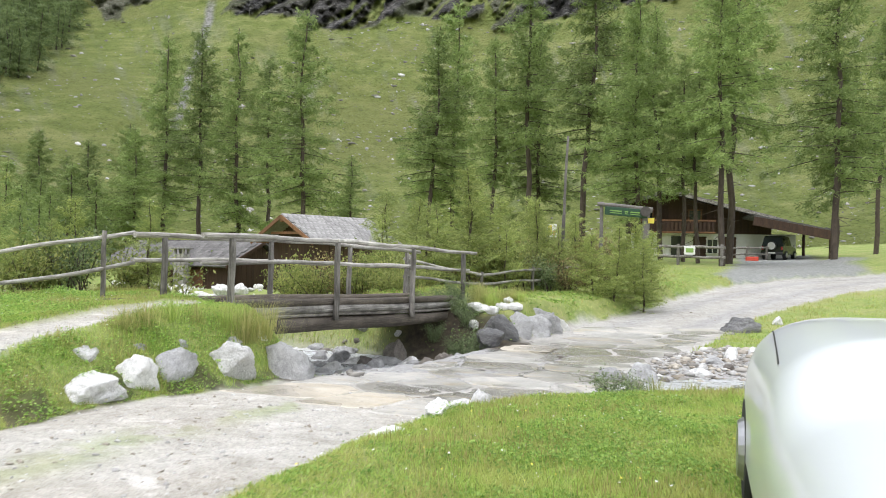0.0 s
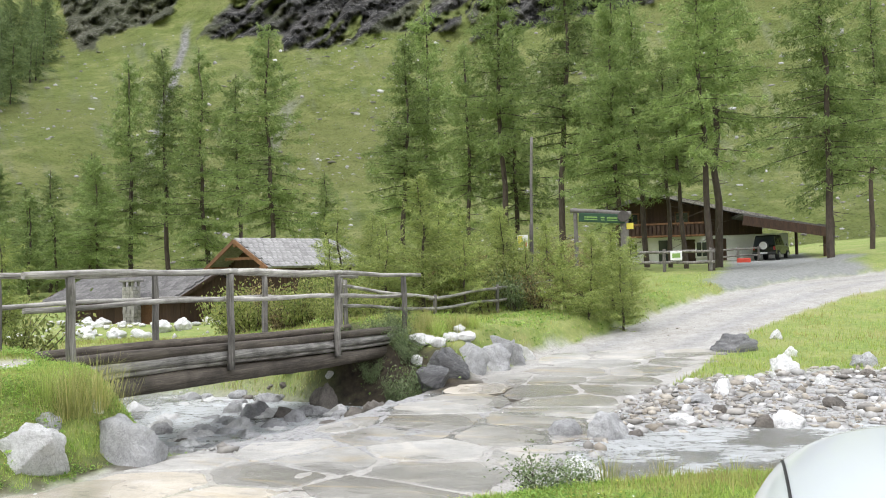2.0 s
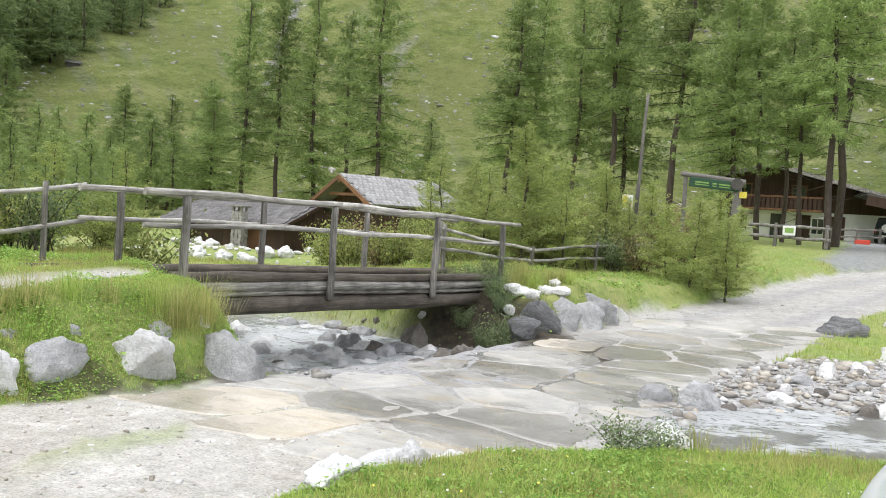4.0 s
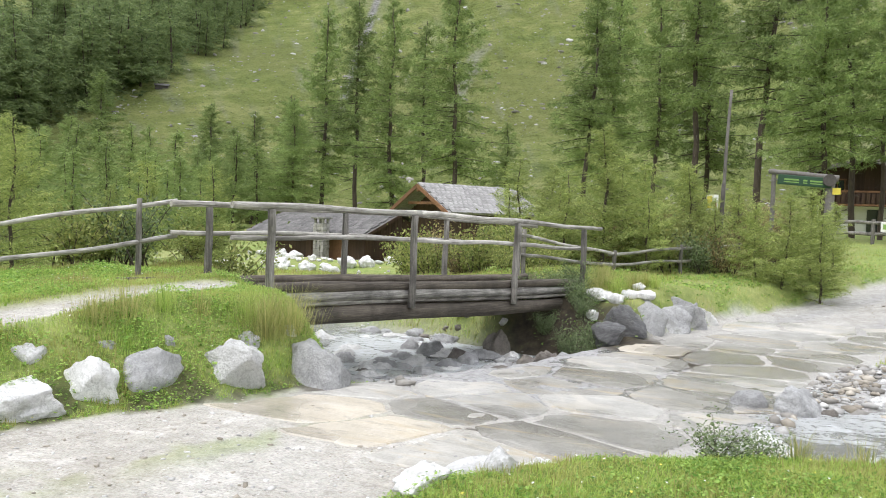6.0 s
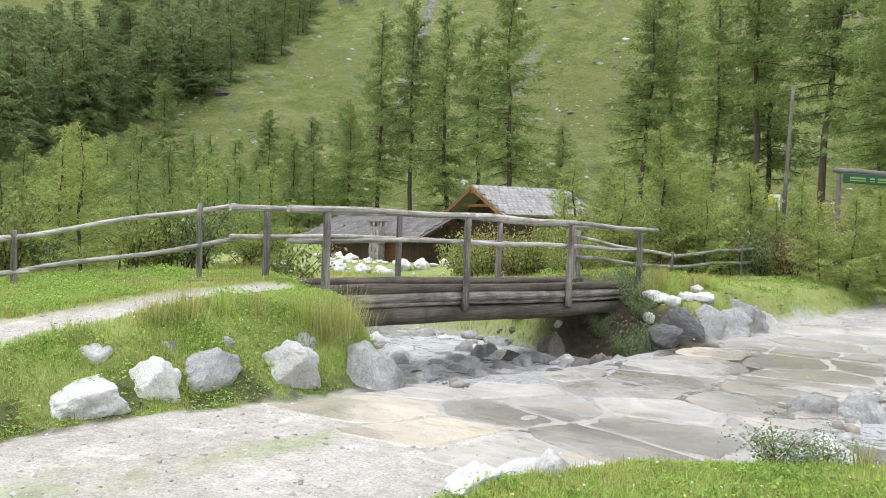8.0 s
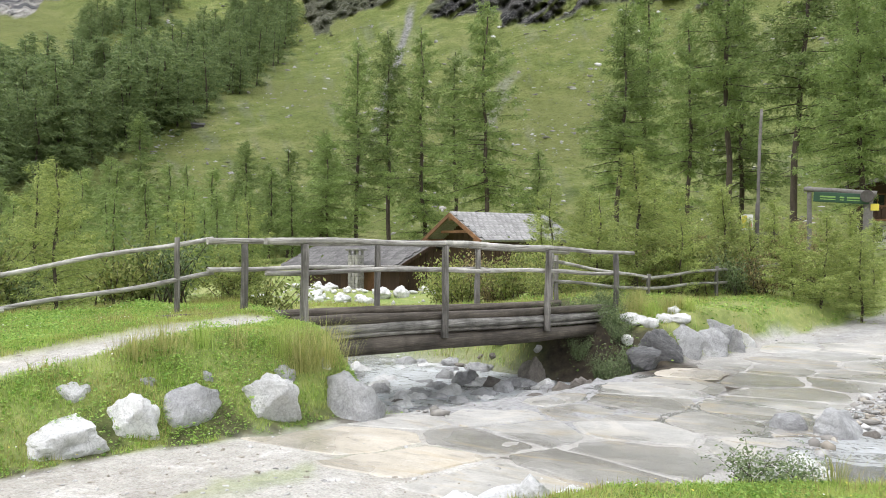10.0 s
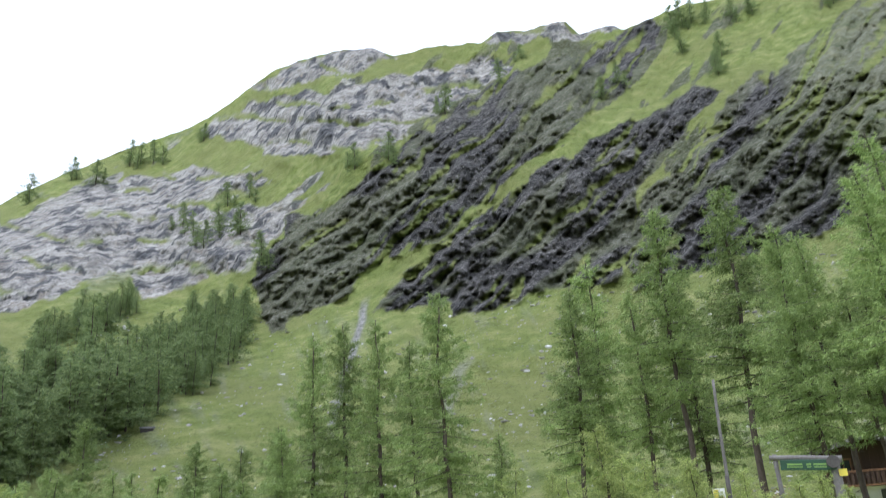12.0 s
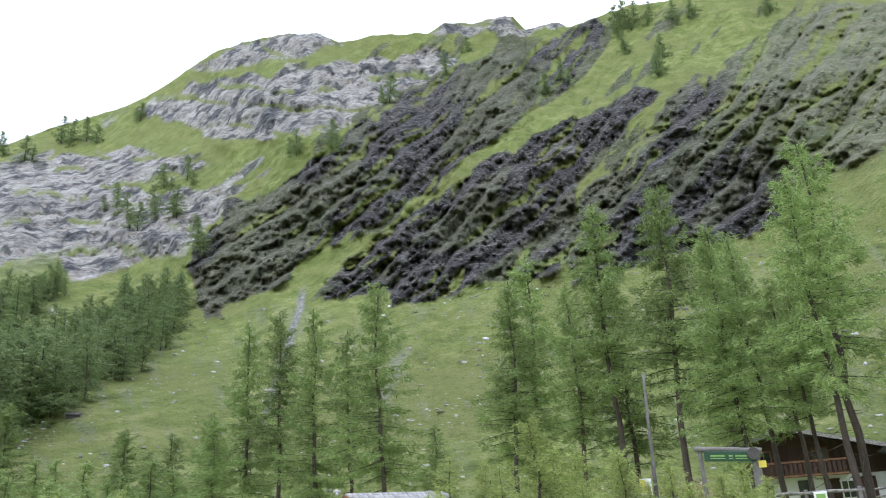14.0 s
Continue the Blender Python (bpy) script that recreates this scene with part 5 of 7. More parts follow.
def upper_height(x, y):
    d, w, side = along(x, y, ROAD)
    hw = np.interp(w, range(len(ROAD_W)), ROAD_W)
    s = np.where(side < 0, -d, d) + 0 * hw
    fall = smooth(1.55, 2.4, s)
    ripple = 0.045 * (fbm(x * 3, y * 6, 4, 31) - 0.5) + 0.02 * (fbm(x * 9, y * 16, 3, 32) - 0.5)
    return np.where(side < 0, -0.455, -0.462) + 0.02 * np.clip(x - 1, 0, 20) * (side < 0) - 0.46 * fall + ripple * (0.35 + 0.9 * smooth(-0.5, -2.2, s) + 0.9 * smooth(1.2, 1.9, s))


def upper_wanted(x, y, z):
    g = ground(x, y)[0]
    d, w, side = along(x, y, CHANNEL)
    r_d, r_w, r_side = along(x, y, ROAD)
    b_d, _, _ = along(x, y, BED)
    return (z > g - 0.03) & (((r_side < 0) & (d < 2.4)) | ((r_side >= 0) & (b_d < 3.4) & (y > 5.9) & (y < 13.2)))


def upper_foam(x, y):
    r_d, r_w, r_side = along(x, y, ROAD)
    s = np.where(r_side < 0, -r_d, r_d)
    return 0.95 * smooth(1.5, 2.0, s) * smooth(9.0, 6.0, s) * smooth(0.26, 0.46, fbm(x * 1.2, y * 1.2, 3, 33)) + 0.85 * smooth(-1.0, -2.0, s) * smooth(0.30, 0.52, fbm(x * 1.1, y * 2.0, 3, 34)) + 0.05


water_sheet("stream_water", -9.5, 12, 5.6, 15, 0.05, upper_height, upper_wanted, upper_foam, "shallow clear stream water running over the ford")


def lower_height(x, y):
    b_d, b_w, _ = along(x, y, BED)
    return np.interp(b_w, [0, 1, 2, 3, 4], [-0.80, -0.89, -0.98, -1.22, -1.55]) + 0.05 * (fbm(x * 3, y * 5, 4, 35) - 0.5)


def lower_wanted(x, y, z):
    g = ground(x, y)[0]
    b_d, b_w, _ = along(x, y, BED)
    return (z > g - 0.04) & (b_d < 2.3) & (along(x, y, ROAD)[0] > 2.0)


water_sheet("stream_pool", -22, -2.2, 6, 19, 0.08, lower_height, lower_wanted, lambda x, y: 0.92 * smooth(0.26, 0.48, fbm(x * 1.5, y * 2.2, 3, 36)) * smooth(-10, -7, x), "stream water tumbling over stones below the ford")


# ---------- fences ----------
def pole_fence(posts, label, group, rails=(0.86, 0.42), rad=0.042, reach=0.35, first=0.2, seed=1, rail_mat=None):
    """Posts are x, y, ground height and post height."""
    rg3 = random.Random(seed)
    x, y, z, h = posts[0]
    fe = thing("pole_fence", pose(x, y, z), label, "fence", group)
    o = Vector((x, y, z))
    for px, py, pz, ph in posts:
        bm = log_mesh(bmesh.new(), Vector((px, py, pz - 0.25)) - o, Vector((px + rg3.uniform(-0.03, 0.03), py, pz + ph)) - o, rad * 1.15, rad, rg3, 9, 7, 0.01)
        part("post", bm, M_post, fe)
    for k, f in enumerate(rails):
        for (ax, ay, az, ah), (bx, by, bz, bh) in zip(posts[:-1], posts[1:]):
            a, b = Vector((ax, ay, az + ah * f)) - o, Vector((bx, by, bz + bh * f)) - o
            d = (b - a).normalized()
            lead = first if (ax, ay) == posts[0][:2] else reach * 0.5
            bm = log_mesh(bmesh.new(), a - d * lead, b + d * reach * 0.5, rad * rg3.uniform(0.85, 1.0), rad * rg3.uniform(0.7, 0.9), rg3, 9, 10, 0.03)
            part("rail", bm, rail_mat or M_rail, fe)
    return fe


pole_fence([(-7.75, 7.2, 0.55, 1.06), (-8.7, 5.1, 0.25, 0.95), (-9.75, 2.9, -0.03, 0.95), (-10.9, 0.5, -0.3, 0.95)], "bleached grey two-rail pole fence beside the footpath", "pole fences", (0.90, 0.45), rad=0.036, first=0.55, seed=2)
pole_fence([(-4.75, 14.7, ground_z(-4.75, 14.7), 0.95), (-3.4, 17.0, 0.33, 0.55), (-2.3, 19.6, 0.3, 0.72), (-1.15, 22.4, 0.42, 0.68)], "crooked grey pole fence leading from the bridge", "pole fences", seed=3, rail_mat=M_kerb)
pole_fence([(1.2, 36.2, 0.98, 1.05), (3.0, 35.6, 0.98, 1.05), (4.9, 34.9, 0.98, 1.05)], "grey wooden rail fence before the farmhouse", "pole fences", rad=0.075, seed=4, rail_mat=M_weathered)
pole_fence([(7.4, 53.8, 1.25, 1.0), (8.9, 53.8, 1.28, 1.0), (10.2, 53.9, 1.3, 1.0)], "grey wooden rail fence beside the yard", "pole fences", rad=0.075, seed=5, rail_mat=M_weathered)

# ---------- buildings ----------
M_shingle_roof = simple_mat("silvered_roof_shingle", (0.13, 0.126, 0.122), (0.38, 0.37, 0.36), 9, 0.8, 0.4, 0.01, stretch=(1, 1, 1), vary=0.2)
M_old_roof = simple_mat("old_grey_roof_board", (0.055, 0.052, 0.05), (0.18, 0.172, 0.165), 9, 0.85, 0.4, 0.01, vary=0.25)
M_brown_wood = simple_mat("sunburnt_larch_boards", (0.024, 0.013, 0.008), (0.085, 0.045, 0.026), 12, 0.8, 0.4, 0.01, stretch=(3, 3, 0.5), vary=0.2)
M_red_wood = simple_mat("warm_brown_timber", (0.10, 0.045, 0.02), (0.26, 0.13, 0.06), 12, 0.75, 0.3, 0.01, stretch=(1, 1, 1), vary=0.2)
M_plaster = simple_mat("white_limewash_plaster", (0.70, 0.70, 0.68), (0.84, 0.84, 0.82), 3, 0.9, 0.15, 0.01, vary=0.03)
M_masonry = simple_mat("pale_rubble_masonry", (0.12, 0.115, 0.105), (0.40, 0.385, 0.355), 7, 0.9, 0.7, 0.02, vary=0.2)
M_dark_glass, _nt, _b = nodes_of("dark_window_glass")
_b.inputs["Base Color"].default_value, _b.inputs["Roughness"].default_value = (0.02, 0.025, 0.03, 1), 0.08
M_white_frame = simple_mat("white_painted_wood", (0.68, 0.68, 0.66), (0.82, 0.82, 0.80), 8, 0.6, 0.1, 0.003, vary=0.03)


def roof_slope(parent, origin, along_v, down_v, length, depth, mat, rg3, courses, width, name="shingle", thick=0.025):
    """Lays overlapping shingles on a roof slope: along_v runs with the ridge, down_v down the slope."""
    a, d = Vector(along_v).normalized(), Vector(down_v).normalized()
    n = a.cross(d)
    if n.z < 0:
        n = -n
    bm = bmesh.new()
    m = Matrix((a, d, n)).transposed().to_4x4()
    box(bm, (length, depth, 0.08), Matrix.Translation(Vector(origin) + a * length / 2 + d * depth / 2 - n * 0.06) @ m)
    deck = part("roof", bm, mat, parent)
    step = depth / courses
    meshes = []
    for k in range(4):
        bm = bmesh.new()
        box(bm, (width * rg3.uniform(0.9, 0.99), step * 1.35, thick))
        me = bpy.data.meshes.new(name)
        bm.to_mesh(me)
        bm.free()
        me.materials.append(mat)
        meshes.append(me)
    count = int(length / width)
    for c in range(courses):
        for i in range(count):
            ob = new(name, meshes[rg3.randrange(4)])
            ob.parent = deck
            s = (i + 0.5 + (0.5 if c % 2 else 0)) * width
            if s > length:
                continue
            at = Vector(origin) + a * (s + rg3.uniform(-0.01, 0.01)) + d * (step * (c + 0.6) + rg3.uniform(-0.02, 0.02)) + n * (0.012 + 0.012 * (c % 2))
            ob.matrix_basis = Matrix.Translation(at) @ m @ pose(0, 0, 0, -2.0 + rg3.uniform(-0.8, 0.8), rg3.uniform(-1, 1), rg3.uniform(-1.5, 1.5))
    return deck


def board_wall(parent, a, b, z0, z1, mat, width=0.2, name="wall", z1b=None):
    """Upright boards from a to b on a thin backing; the top may slope from z1 to z1b."""
    a, b = Vector((*a, 0)), Vector((*b, 0))
    ln = (b - a).length
    u = (b - a) / ln
    side = Vector((-u.y, u.x, 0)) * 0.012
    ang = math.degrees(math.atan2(u.y, u.x))
    zb = z1b if z1b is not None else z1
    bm = bmesh.new()
    vs = [[bm.verts.new((p.x + s * side.x, p.y + s * side.y, z)) for p, z in ((a, z0), (b, z0), (b, zb - 0.03), (a, z1 - 0.03))] for s in (-1, 1)]
    bm.faces.new(vs[0])
    bm.faces.new(vs[1][::-1])
    for i in range(4):
        j = (i + 1) % 4
        bm.faces.new((vs[0][j], vs[0][i], vs[1][i], vs[1][j]))
    wall = part(name, bm, mat, parent)
    n = max(1, int(ln / width))
    bm = bmesh.new()
    box(bm, (1, 1, 1))
    me = bpy.data.meshes.new("board")
    bm.to_mesh(me)
    bm.free()
    me.materials.append(mat)
    for k in range(n):
        s = (k + 0.5) / n
        top = z1 + (zb - z1) * s
        c = a + u * ln * s
        ob = new("board", me)
        ob.parent = wall
        ob.matrix_basis = Matrix.Translation((c.x, c.y, (z0 + top) / 2)) @ pose(0, 0, 0, 0, 0, ang) @ Matrix.Diagonal((ln / n - 0.012, 0.05 + 0.012 * (k % 2), top - z0, 1))
    return wall


def build_gable_hut():
    rg3 = random.Random(8)
    apex, end = Vector((-15.03, 30.1, 2.96)), Vector((-12.45, 34.4, 2.96))
    ridge = (end - apex)
    length = ridge.length
    a = ridge.normalized()
    side = Vector((a.y, -a.x, 0))
    g = -1.25
    hut = thing("gable_hut", Matrix.Translation((0, 0, 0)), "dark timber hut with a silvery shingle gable roof", "hut")
    half, drop = 2.45, 1.22
    for s in (1, -1):
        down = side * s * half + Vector((0, 0, -drop))
        roof_slope(hut, apex - a * 0.0, a, down, length + 0.4, down.length, M_shingle_roof, rg3, 10, 0.26, thick=0.05)
        # verge board along the gable
        bm = bmesh.new()
        p, q = apex + Vector((0, 0, -0.1)) - a * 0.03, apex + down + Vector((0, 0, -0.1)) - a * 0.03
        box(bm, (down.length, 0.05, 0.17), Matrix.Translation((p + q) / 2) @ Matrix((down.normalized(), a, down.normalized().cross(a))).transposed().to_4x4())
        part("verge_board", bm, M_red_wood, hut)
    inset = a * 1.0
    w = 2.05
    c0, c1 = apex + inset, end - a * 0.1
    corner = lambda c, s: (c.x + side.x * s * w, c.y + side.y * s * w)
    mid = lambda c: (c.x, c.y)
    eave = apex.z - 0.12 - drop * w / half
    board_wall(hut, corner(c0, -1), mid(c0), g, eave, M_brown_wood, z1b=apex.z - 0.12)
    board_wall(hut, mid(c0), corner(c0, 1), g, apex.z - 0.12, M_brown_wood, z1b=eave)
    board_wall(hut, corner(c1, -1), mid(c1), g, eave, M_brown_wood, z1b=apex.z - 0.12)
    board_wall(hut, mid(c1), corner(c1, 1), g, apex.z - 0.12, M_brown_wood, z1b=eave)
    for s in (1, -1):
        board_wall(hut, corner(c0, s), corner(c1, s), g, eave - 0.05, M_brown_wood)
    for s in (-0.95, 0, 0.95):
        p = apex + side * s * w + Vector((0, 0, -0.28 - abs(s) * drop * w / half))
        bm = log_mesh(bmesh.new(), p - a * 0.02, p + a * (length - 0.2), 0.08, 0.08, rg3, 8, 3, 0.0)
        part("purlin", bm, M_red_wood, hut)
    bm = bmesh.new()
    p = apex + Vector((0, 0, -0.85)) + a * 0.3
    box(bm, (2.3, 0.12, 0.12), Matrix.Translation(p) @ pose(0, 0, 0, 0, 0, math.degrees(math.atan2(side.y, side.x))))
    part("tie_beam", bm, M_red_wood, hut)


build_gable_hut()


def build_low_hut():
    rg3 = random.Random(9)
    g = -1.27
    hut = thing("low_hut", Matrix(), "low old timber hut with a grey board roof", "hut")
    a, b = Vector((-26.6, 33.0, 0.38)), Vector((-18.3, 31.2, 0.48))
    u = (b - a).normalized()
    back = Vector((-u.y, u.x, 0))
    down = -back * 3.0 + Vector((0, 0, -1.25))
    top = a - down - u * 0.3
    roof_slope(hut, top, u, down, (b - a).length + 0.2, down.length, M_old_roof, rg3, 9, 0.3)
    roof_slope(hut, top, u, back * 3.0 + Vector((0, 0, -1.25)), (b - a).length + 0.2, down.length, M_old_roof, rg3, 5, 0.4)
    # the verge swings down at both ends
    for s0 in (a - u * 0.85, b - u * 0.55):
        bm = bmesh.new()
        box(bm, (0.06, down.length, 0.15), Matrix.Translation(s0 - down * 0.5 + u * 0.5 + Vector((0, 0, -0.08))) @ Matrix((u, down.normalized(), u.cross(down.normalized()))).transposed().to_4x4())
        part("verge_board", bm, M_brown_wood, hut)
    f0, f1 = a + back * 0.5 + u * 1.2, b + back * 0.5 - u * 0.4
    r0, r1 = f0 + back * 5.0, f1 + back * 5.0
    board_wall(hut, f0.xy, f1.xy, g, 0.5, M_brown_wood)
    board_wall(hut, r0.xy, r1.xy, g, 0.5, M_brown_wood)
    for p, q in ((f0, r0), (f1, r1)):
        m = (p + q) / 2
        board_wall(hut, p.xy, m.xy, g, 0.5, M_brown_wood, z1b=1.5)
        board_wall(hut, m.xy, q.xy, g, 1.5, M_brown_wood, z1b=0.5)
    bm = bmesh.new()
    dm = f1 - u * 1.9 - back * 0.05
    box(bm, (0.85, 0.06, 1.5), Matrix.Translation((dm.x, dm.y, g + 0.75)) @ pose(0, 0, 0, 0, 0, math.degrees(math.atan2(u.y, u.x))))
    door = part("door", bm, M_red_wood, hut, "reddish brown plank door")
    ch = thing("stone_chimney", pose(-20.9, 31.5, g) @ Matrix.Diagonal((0.8, 0.8, 1, 1)), "pale rubble stone chimney with a flat slab cap", "chimney")
    bm = bmesh.new()
    for c in range(13):
        z = c * 0.175
        for i in range(3):
            for j in range(2):
                box(bm, (0.23 + rg3.uniform(-0.03, 0.02), 0.36 + rg3.uniform(-0.03, 0.02), 0.165), Matrix.Translation((-0.24 + i * 0.24 + rg3.uniform(-0.015, 0.015), -0.19 + j * 0.38, z + 0.085)), 0.02)
    part("shaft", bm, M_masonry, ch)
    for px, py in ((-0.27, -0.27), (0.27, -0.27), (-0.27, 0.27), (0.27, 0.27)):
        bm = bmesh.new()
        box(bm, (0.14, 0.14, 0.22), Matrix.Translation((px, py, 2.39)), 0.02)
        part("cap_stone", bm, M_masonry, ch)
    bm = bmesh.new()
    box(bm, (0.98, 0.98, 0.09), Matrix.Translation((0, 0, 2.54)), 0.025)
    part("cap_slab", bm, M_masonry, ch, "flat pale stone slab")


build_low_hut()


def window_unit(parent, x, y, z, w, h, frame_mat=None):
    bm = bmesh.new()
    box(bm, (w, 0.06, h), Matrix.Translation((x, y, z)))
    pane = part("window", bm, M_dark_glass, parent)
    for dx, dz, sx, sz in ((0, h / 2, w + 0.16, 0.1), (0, -h / 2, w + 0.16, 0.1), (-w / 2, 0, 0.1, h), (w / 2, 0, 0.1, h), (0, 0, 0.05, h)):
        bm = bmesh.new()
        box(bm, (sx, 0.1, sz), Matrix.Translation((x + dx, y - 0.03, z + dz)))
        part("frame", bm, frame_mat or M_white_frame, pane)


def build_house():
    rg3 = random.Random(10)
    g = 1.1
    ho = thing("farmhouse", Matrix(), "alpine farmhouse with white ground floor and dark timber storey", "house")
    x0, x1, y0, y1, ax = 0.9, 11.2, 58.0, 70.0, 3.9
    bm = bmesh.new()
    box(bm, (x1 - x0, y1 - y0, 2.1), Matrix.Translation(((x0 + x1) / 2, (y0 + y1) / 2, g + 1.05)))
    part("ground_floor_wall", bm, M_plaster, ho, "white plastered wall")
    apex, eave = 6.15, 4.25
    fall = (apex - eave + 0.25) / (x1 - ax + 0.9)
    eave_w = apex - fall * (ax - x0)
    board_wall(ho, (x0, y0 - 0.05), (ax, y0 - 0.05), g + 2.1, eave_w, M_brown_wood, 0.25, "upper_wall", apex)
    board_wall(ho, (ax, y0 - 0.05), (x1, y0 - 0.05), g + 2.1, apex, M_brown_wood, 0.25, "upper_wall", eave)
    for xx in (x0, x1):
        board_wall(ho, (xx, y0), (xx, y1), g + 2.1, eave if xx == x1 else eave_w, M_brown_wood, 0.25, "upper_wall")
    for s in (1, -1):
        run = x1 - ax + 0.9 if s == 1 else ax - x0 + 0.9
        down = Vector((s * run, 0, -fall * run))
        roof_slope(ho, (ax, y0 - 1.6, apex + 0.2), (0, 1, 0), down, 14.0, down.length, M_old_roof, rg3, 12, 0.9)
        bm = bmesh.new()
        c = Vector((ax, y0 - 1.62, apex + 0.08)) + down * 0.5
        box(bm, (down.length, 0.06, 0.26), Matrix.Translation(c) @ pose(0, 0, 0, 0, math.degrees(math.atan2(-down.z, abs(down.x))) * s, 0))
        part("verge_board", bm, M_weathered, ho)
    # balcony
    bm = bmesh.new()
    box(bm, (6.2, 1.1, 0.12), Matrix.Translation((4.1, y0 - 0.6, g + 2.15)))
    bal = part("balcony", bm, M_red_wood, ho, "brown timber balcony")
    for k in range(21):
        bm = bmesh.new()
        box(bm, (0.2, 0.03, 0.75), Matrix.Translation((1.2 + k * 0.29, y0 - 1.13, g + 2.6)))
        part("baluster", bm, M_brown_wood, bal)
    bm = bmesh.new()
    box(bm, (6.2, 0.1, 0.12), Matrix.Translation((4.1, y0 - 1.13, g + 3.02)))
    part("handrail", bm, M_red_wood, bal)
    for xx, w, h, z in ((2.2, 0.9, 1.0, 1.2), (7.1, 0.8, 1.1, 1.15)):
        window_unit(ho, xx, y0 - 0.03, g + z, w, h)
    for xx in (4.6, 6.2, 8.3):
        bm = bmesh.new()
        box(bm, (0.95, 0.08, 1.85), Matrix.Translation((xx, y0 - 0.02, g + 0.95)))
        part("door", bm, M_brown_wood if xx > 5 else M_dark_glass, ho)
    for xx in (2.3, 5.8):
        window_unit(ho, xx, y0 - 0.1, g + 3.4, 0.9, 0.9, M_red_wood)
    # lean-to with a deep timber edge on the yard side
    annex = thing("lean_to", Matrix(), "timber lean-to roof beside the farmhouse with white back wall", "shed")
    down = Vector((5.4, 0, -1.0))
    roof_slope(annex, (9.2, 53.2, 4.42), (0, 1, 0), down, 9.0, down.length, M_old_roof, rg3, 7, 0.9)
    bm = bmesh.new()
    box(bm, (down.length, 0.1, 0.6), Matrix.Translation((11.9, 53.2, 3.5)) @ pose(0, 0, 0, 0, math.degrees(math.atan2(1.0, 5.4)), 0))
    part("fascia", bm, M_brown_wood, annex, "deep dark timber fascia")
    bm = bmesh.new()
    box(bm, (4.2, 0.3, 2.2), Matrix.Translation((11.3, 60.5, g + 1.1)))
    part("back_wall", bm, M_plaster, annex, "white plastered wall")
    for px, py in ((14.2, 53.6), (14.2, 61.5), (11.3, 61.5)):
        bm = log_mesh(bmesh.new(), (px, py, g), (px, py, 3.4 + (14.2 - px) * 0.18), 0.12, 0.11, rg3, 8, 4, 0.0)
        part("post", bm, M_brown_wood, annex)


build_house()

# ---------- vehicles ----------
M_suv = simple_mat("dark_green_car_paint", (0.012, 0.018, 0.015), (0.02, 0.028, 0.024), 3, 0.25, 0.0, vary=0.0)
M_rubber = simple_mat("black_rubber", (0.012, 0.012, 0.012), (0.03, 0.03, 0.03), 20, 0.85, 0.2, 0.005, vary=0.0)
M_rim = simple_mat("grey_wheel_metal", (0.30, 0.30, 0.31), (0.5, 0.5, 0.51), 8, 0.35, 0.0, metal=0.8, vary=0.0)
M_silver, _nt, _b = nodes_of("pale_silver_car_paint")
_n = noise_of(_nt, 900, 2, 0.5)
_nt.links.new(ramp_of(_nt, _n, [(0.3, (0.72, 0.76, 0.79)), (0.7, (0.80, 0.84, 0.87))]), _b.inputs["Base Color"])
_b.inputs["Metallic"].default_value, _b.inputs["Roughness"].default_value, _b.inputs["Coat Weight"].default_value = 0.2, 0.35, 0.7
M_tail = simple_mat("red_lamp_plastic", (0.25, 0.01, 0.01), (0.35, 0.02, 0.02), 8, 0.3, 0.0, vary=0.0)
M_black_plastic = simple_mat("black_bumper_plastic", (0.015, 0.015, 0.016), (0.035, 0.035, 0.036), 30, 0.6, 0.1, 0.002, vary=0.0)


def profile_solid(bm, outline, y0, y1, inset=0.0, z_mid=None):
    """A body from a side outline (x, z), drawn in across the top by inset."""
    top = max(p[1] for p in outline)
    low = z_mid if z_mid is not None else min(p[1] for p in outline)
    rows = []
    for y, s in ((y0, 1), (y1, -1)):
        rows.append([bm.verts.new((x, y + s * inset * max(0, (z - low) / max(top - low, 1e-6)), z)) for x, z in outline])
    n = len(outline)
    bm.faces.new(rows[0])
    bm.faces.new(rows[1][::-1])
    for i in range(n):
        j = (i + 1) % n
        bm.faces.new((rows[0][j], rows[0][i], rows[1][i], rows[1][j]))
    bmesh.ops.recalc_face_normals(bm, faces=bm.faces)
    bmesh.ops.bevel(bm, geom=list(bm.edges), offset=0.035, segments=2, profile=0.6, affect="EDGES")
    return bm


def add_wheel(parent, x, y, z, r=0.36, w=0.24):
    bm = bmesh.new()
    bmesh.ops.create_cone(bm, cap_ends=True, segments=24, radius1=r, radius2=r, depth=w, matrix=pose(x, y, z, 90))
    bmesh.ops.bevel(bm, geom=[e for e in bm.edges], offset=0.03, segments=1, affect="EDGES")
    wheel = part("wheel", bm, M_rubber, parent, "black tyre")
    bm = bmesh.new()
    s = 1 if y > 0 else -1
    bmesh.ops.create_cone(bm, cap_ends=True, segments=20, radius1=r * 0.62, radius2=r * 0.5, depth=0.05, matrix=pose(x, y + s * (w / 2 + 0.008), z, 90 * -s))
    part("rim", bm, M_rim, wheel, "grey metal rim")


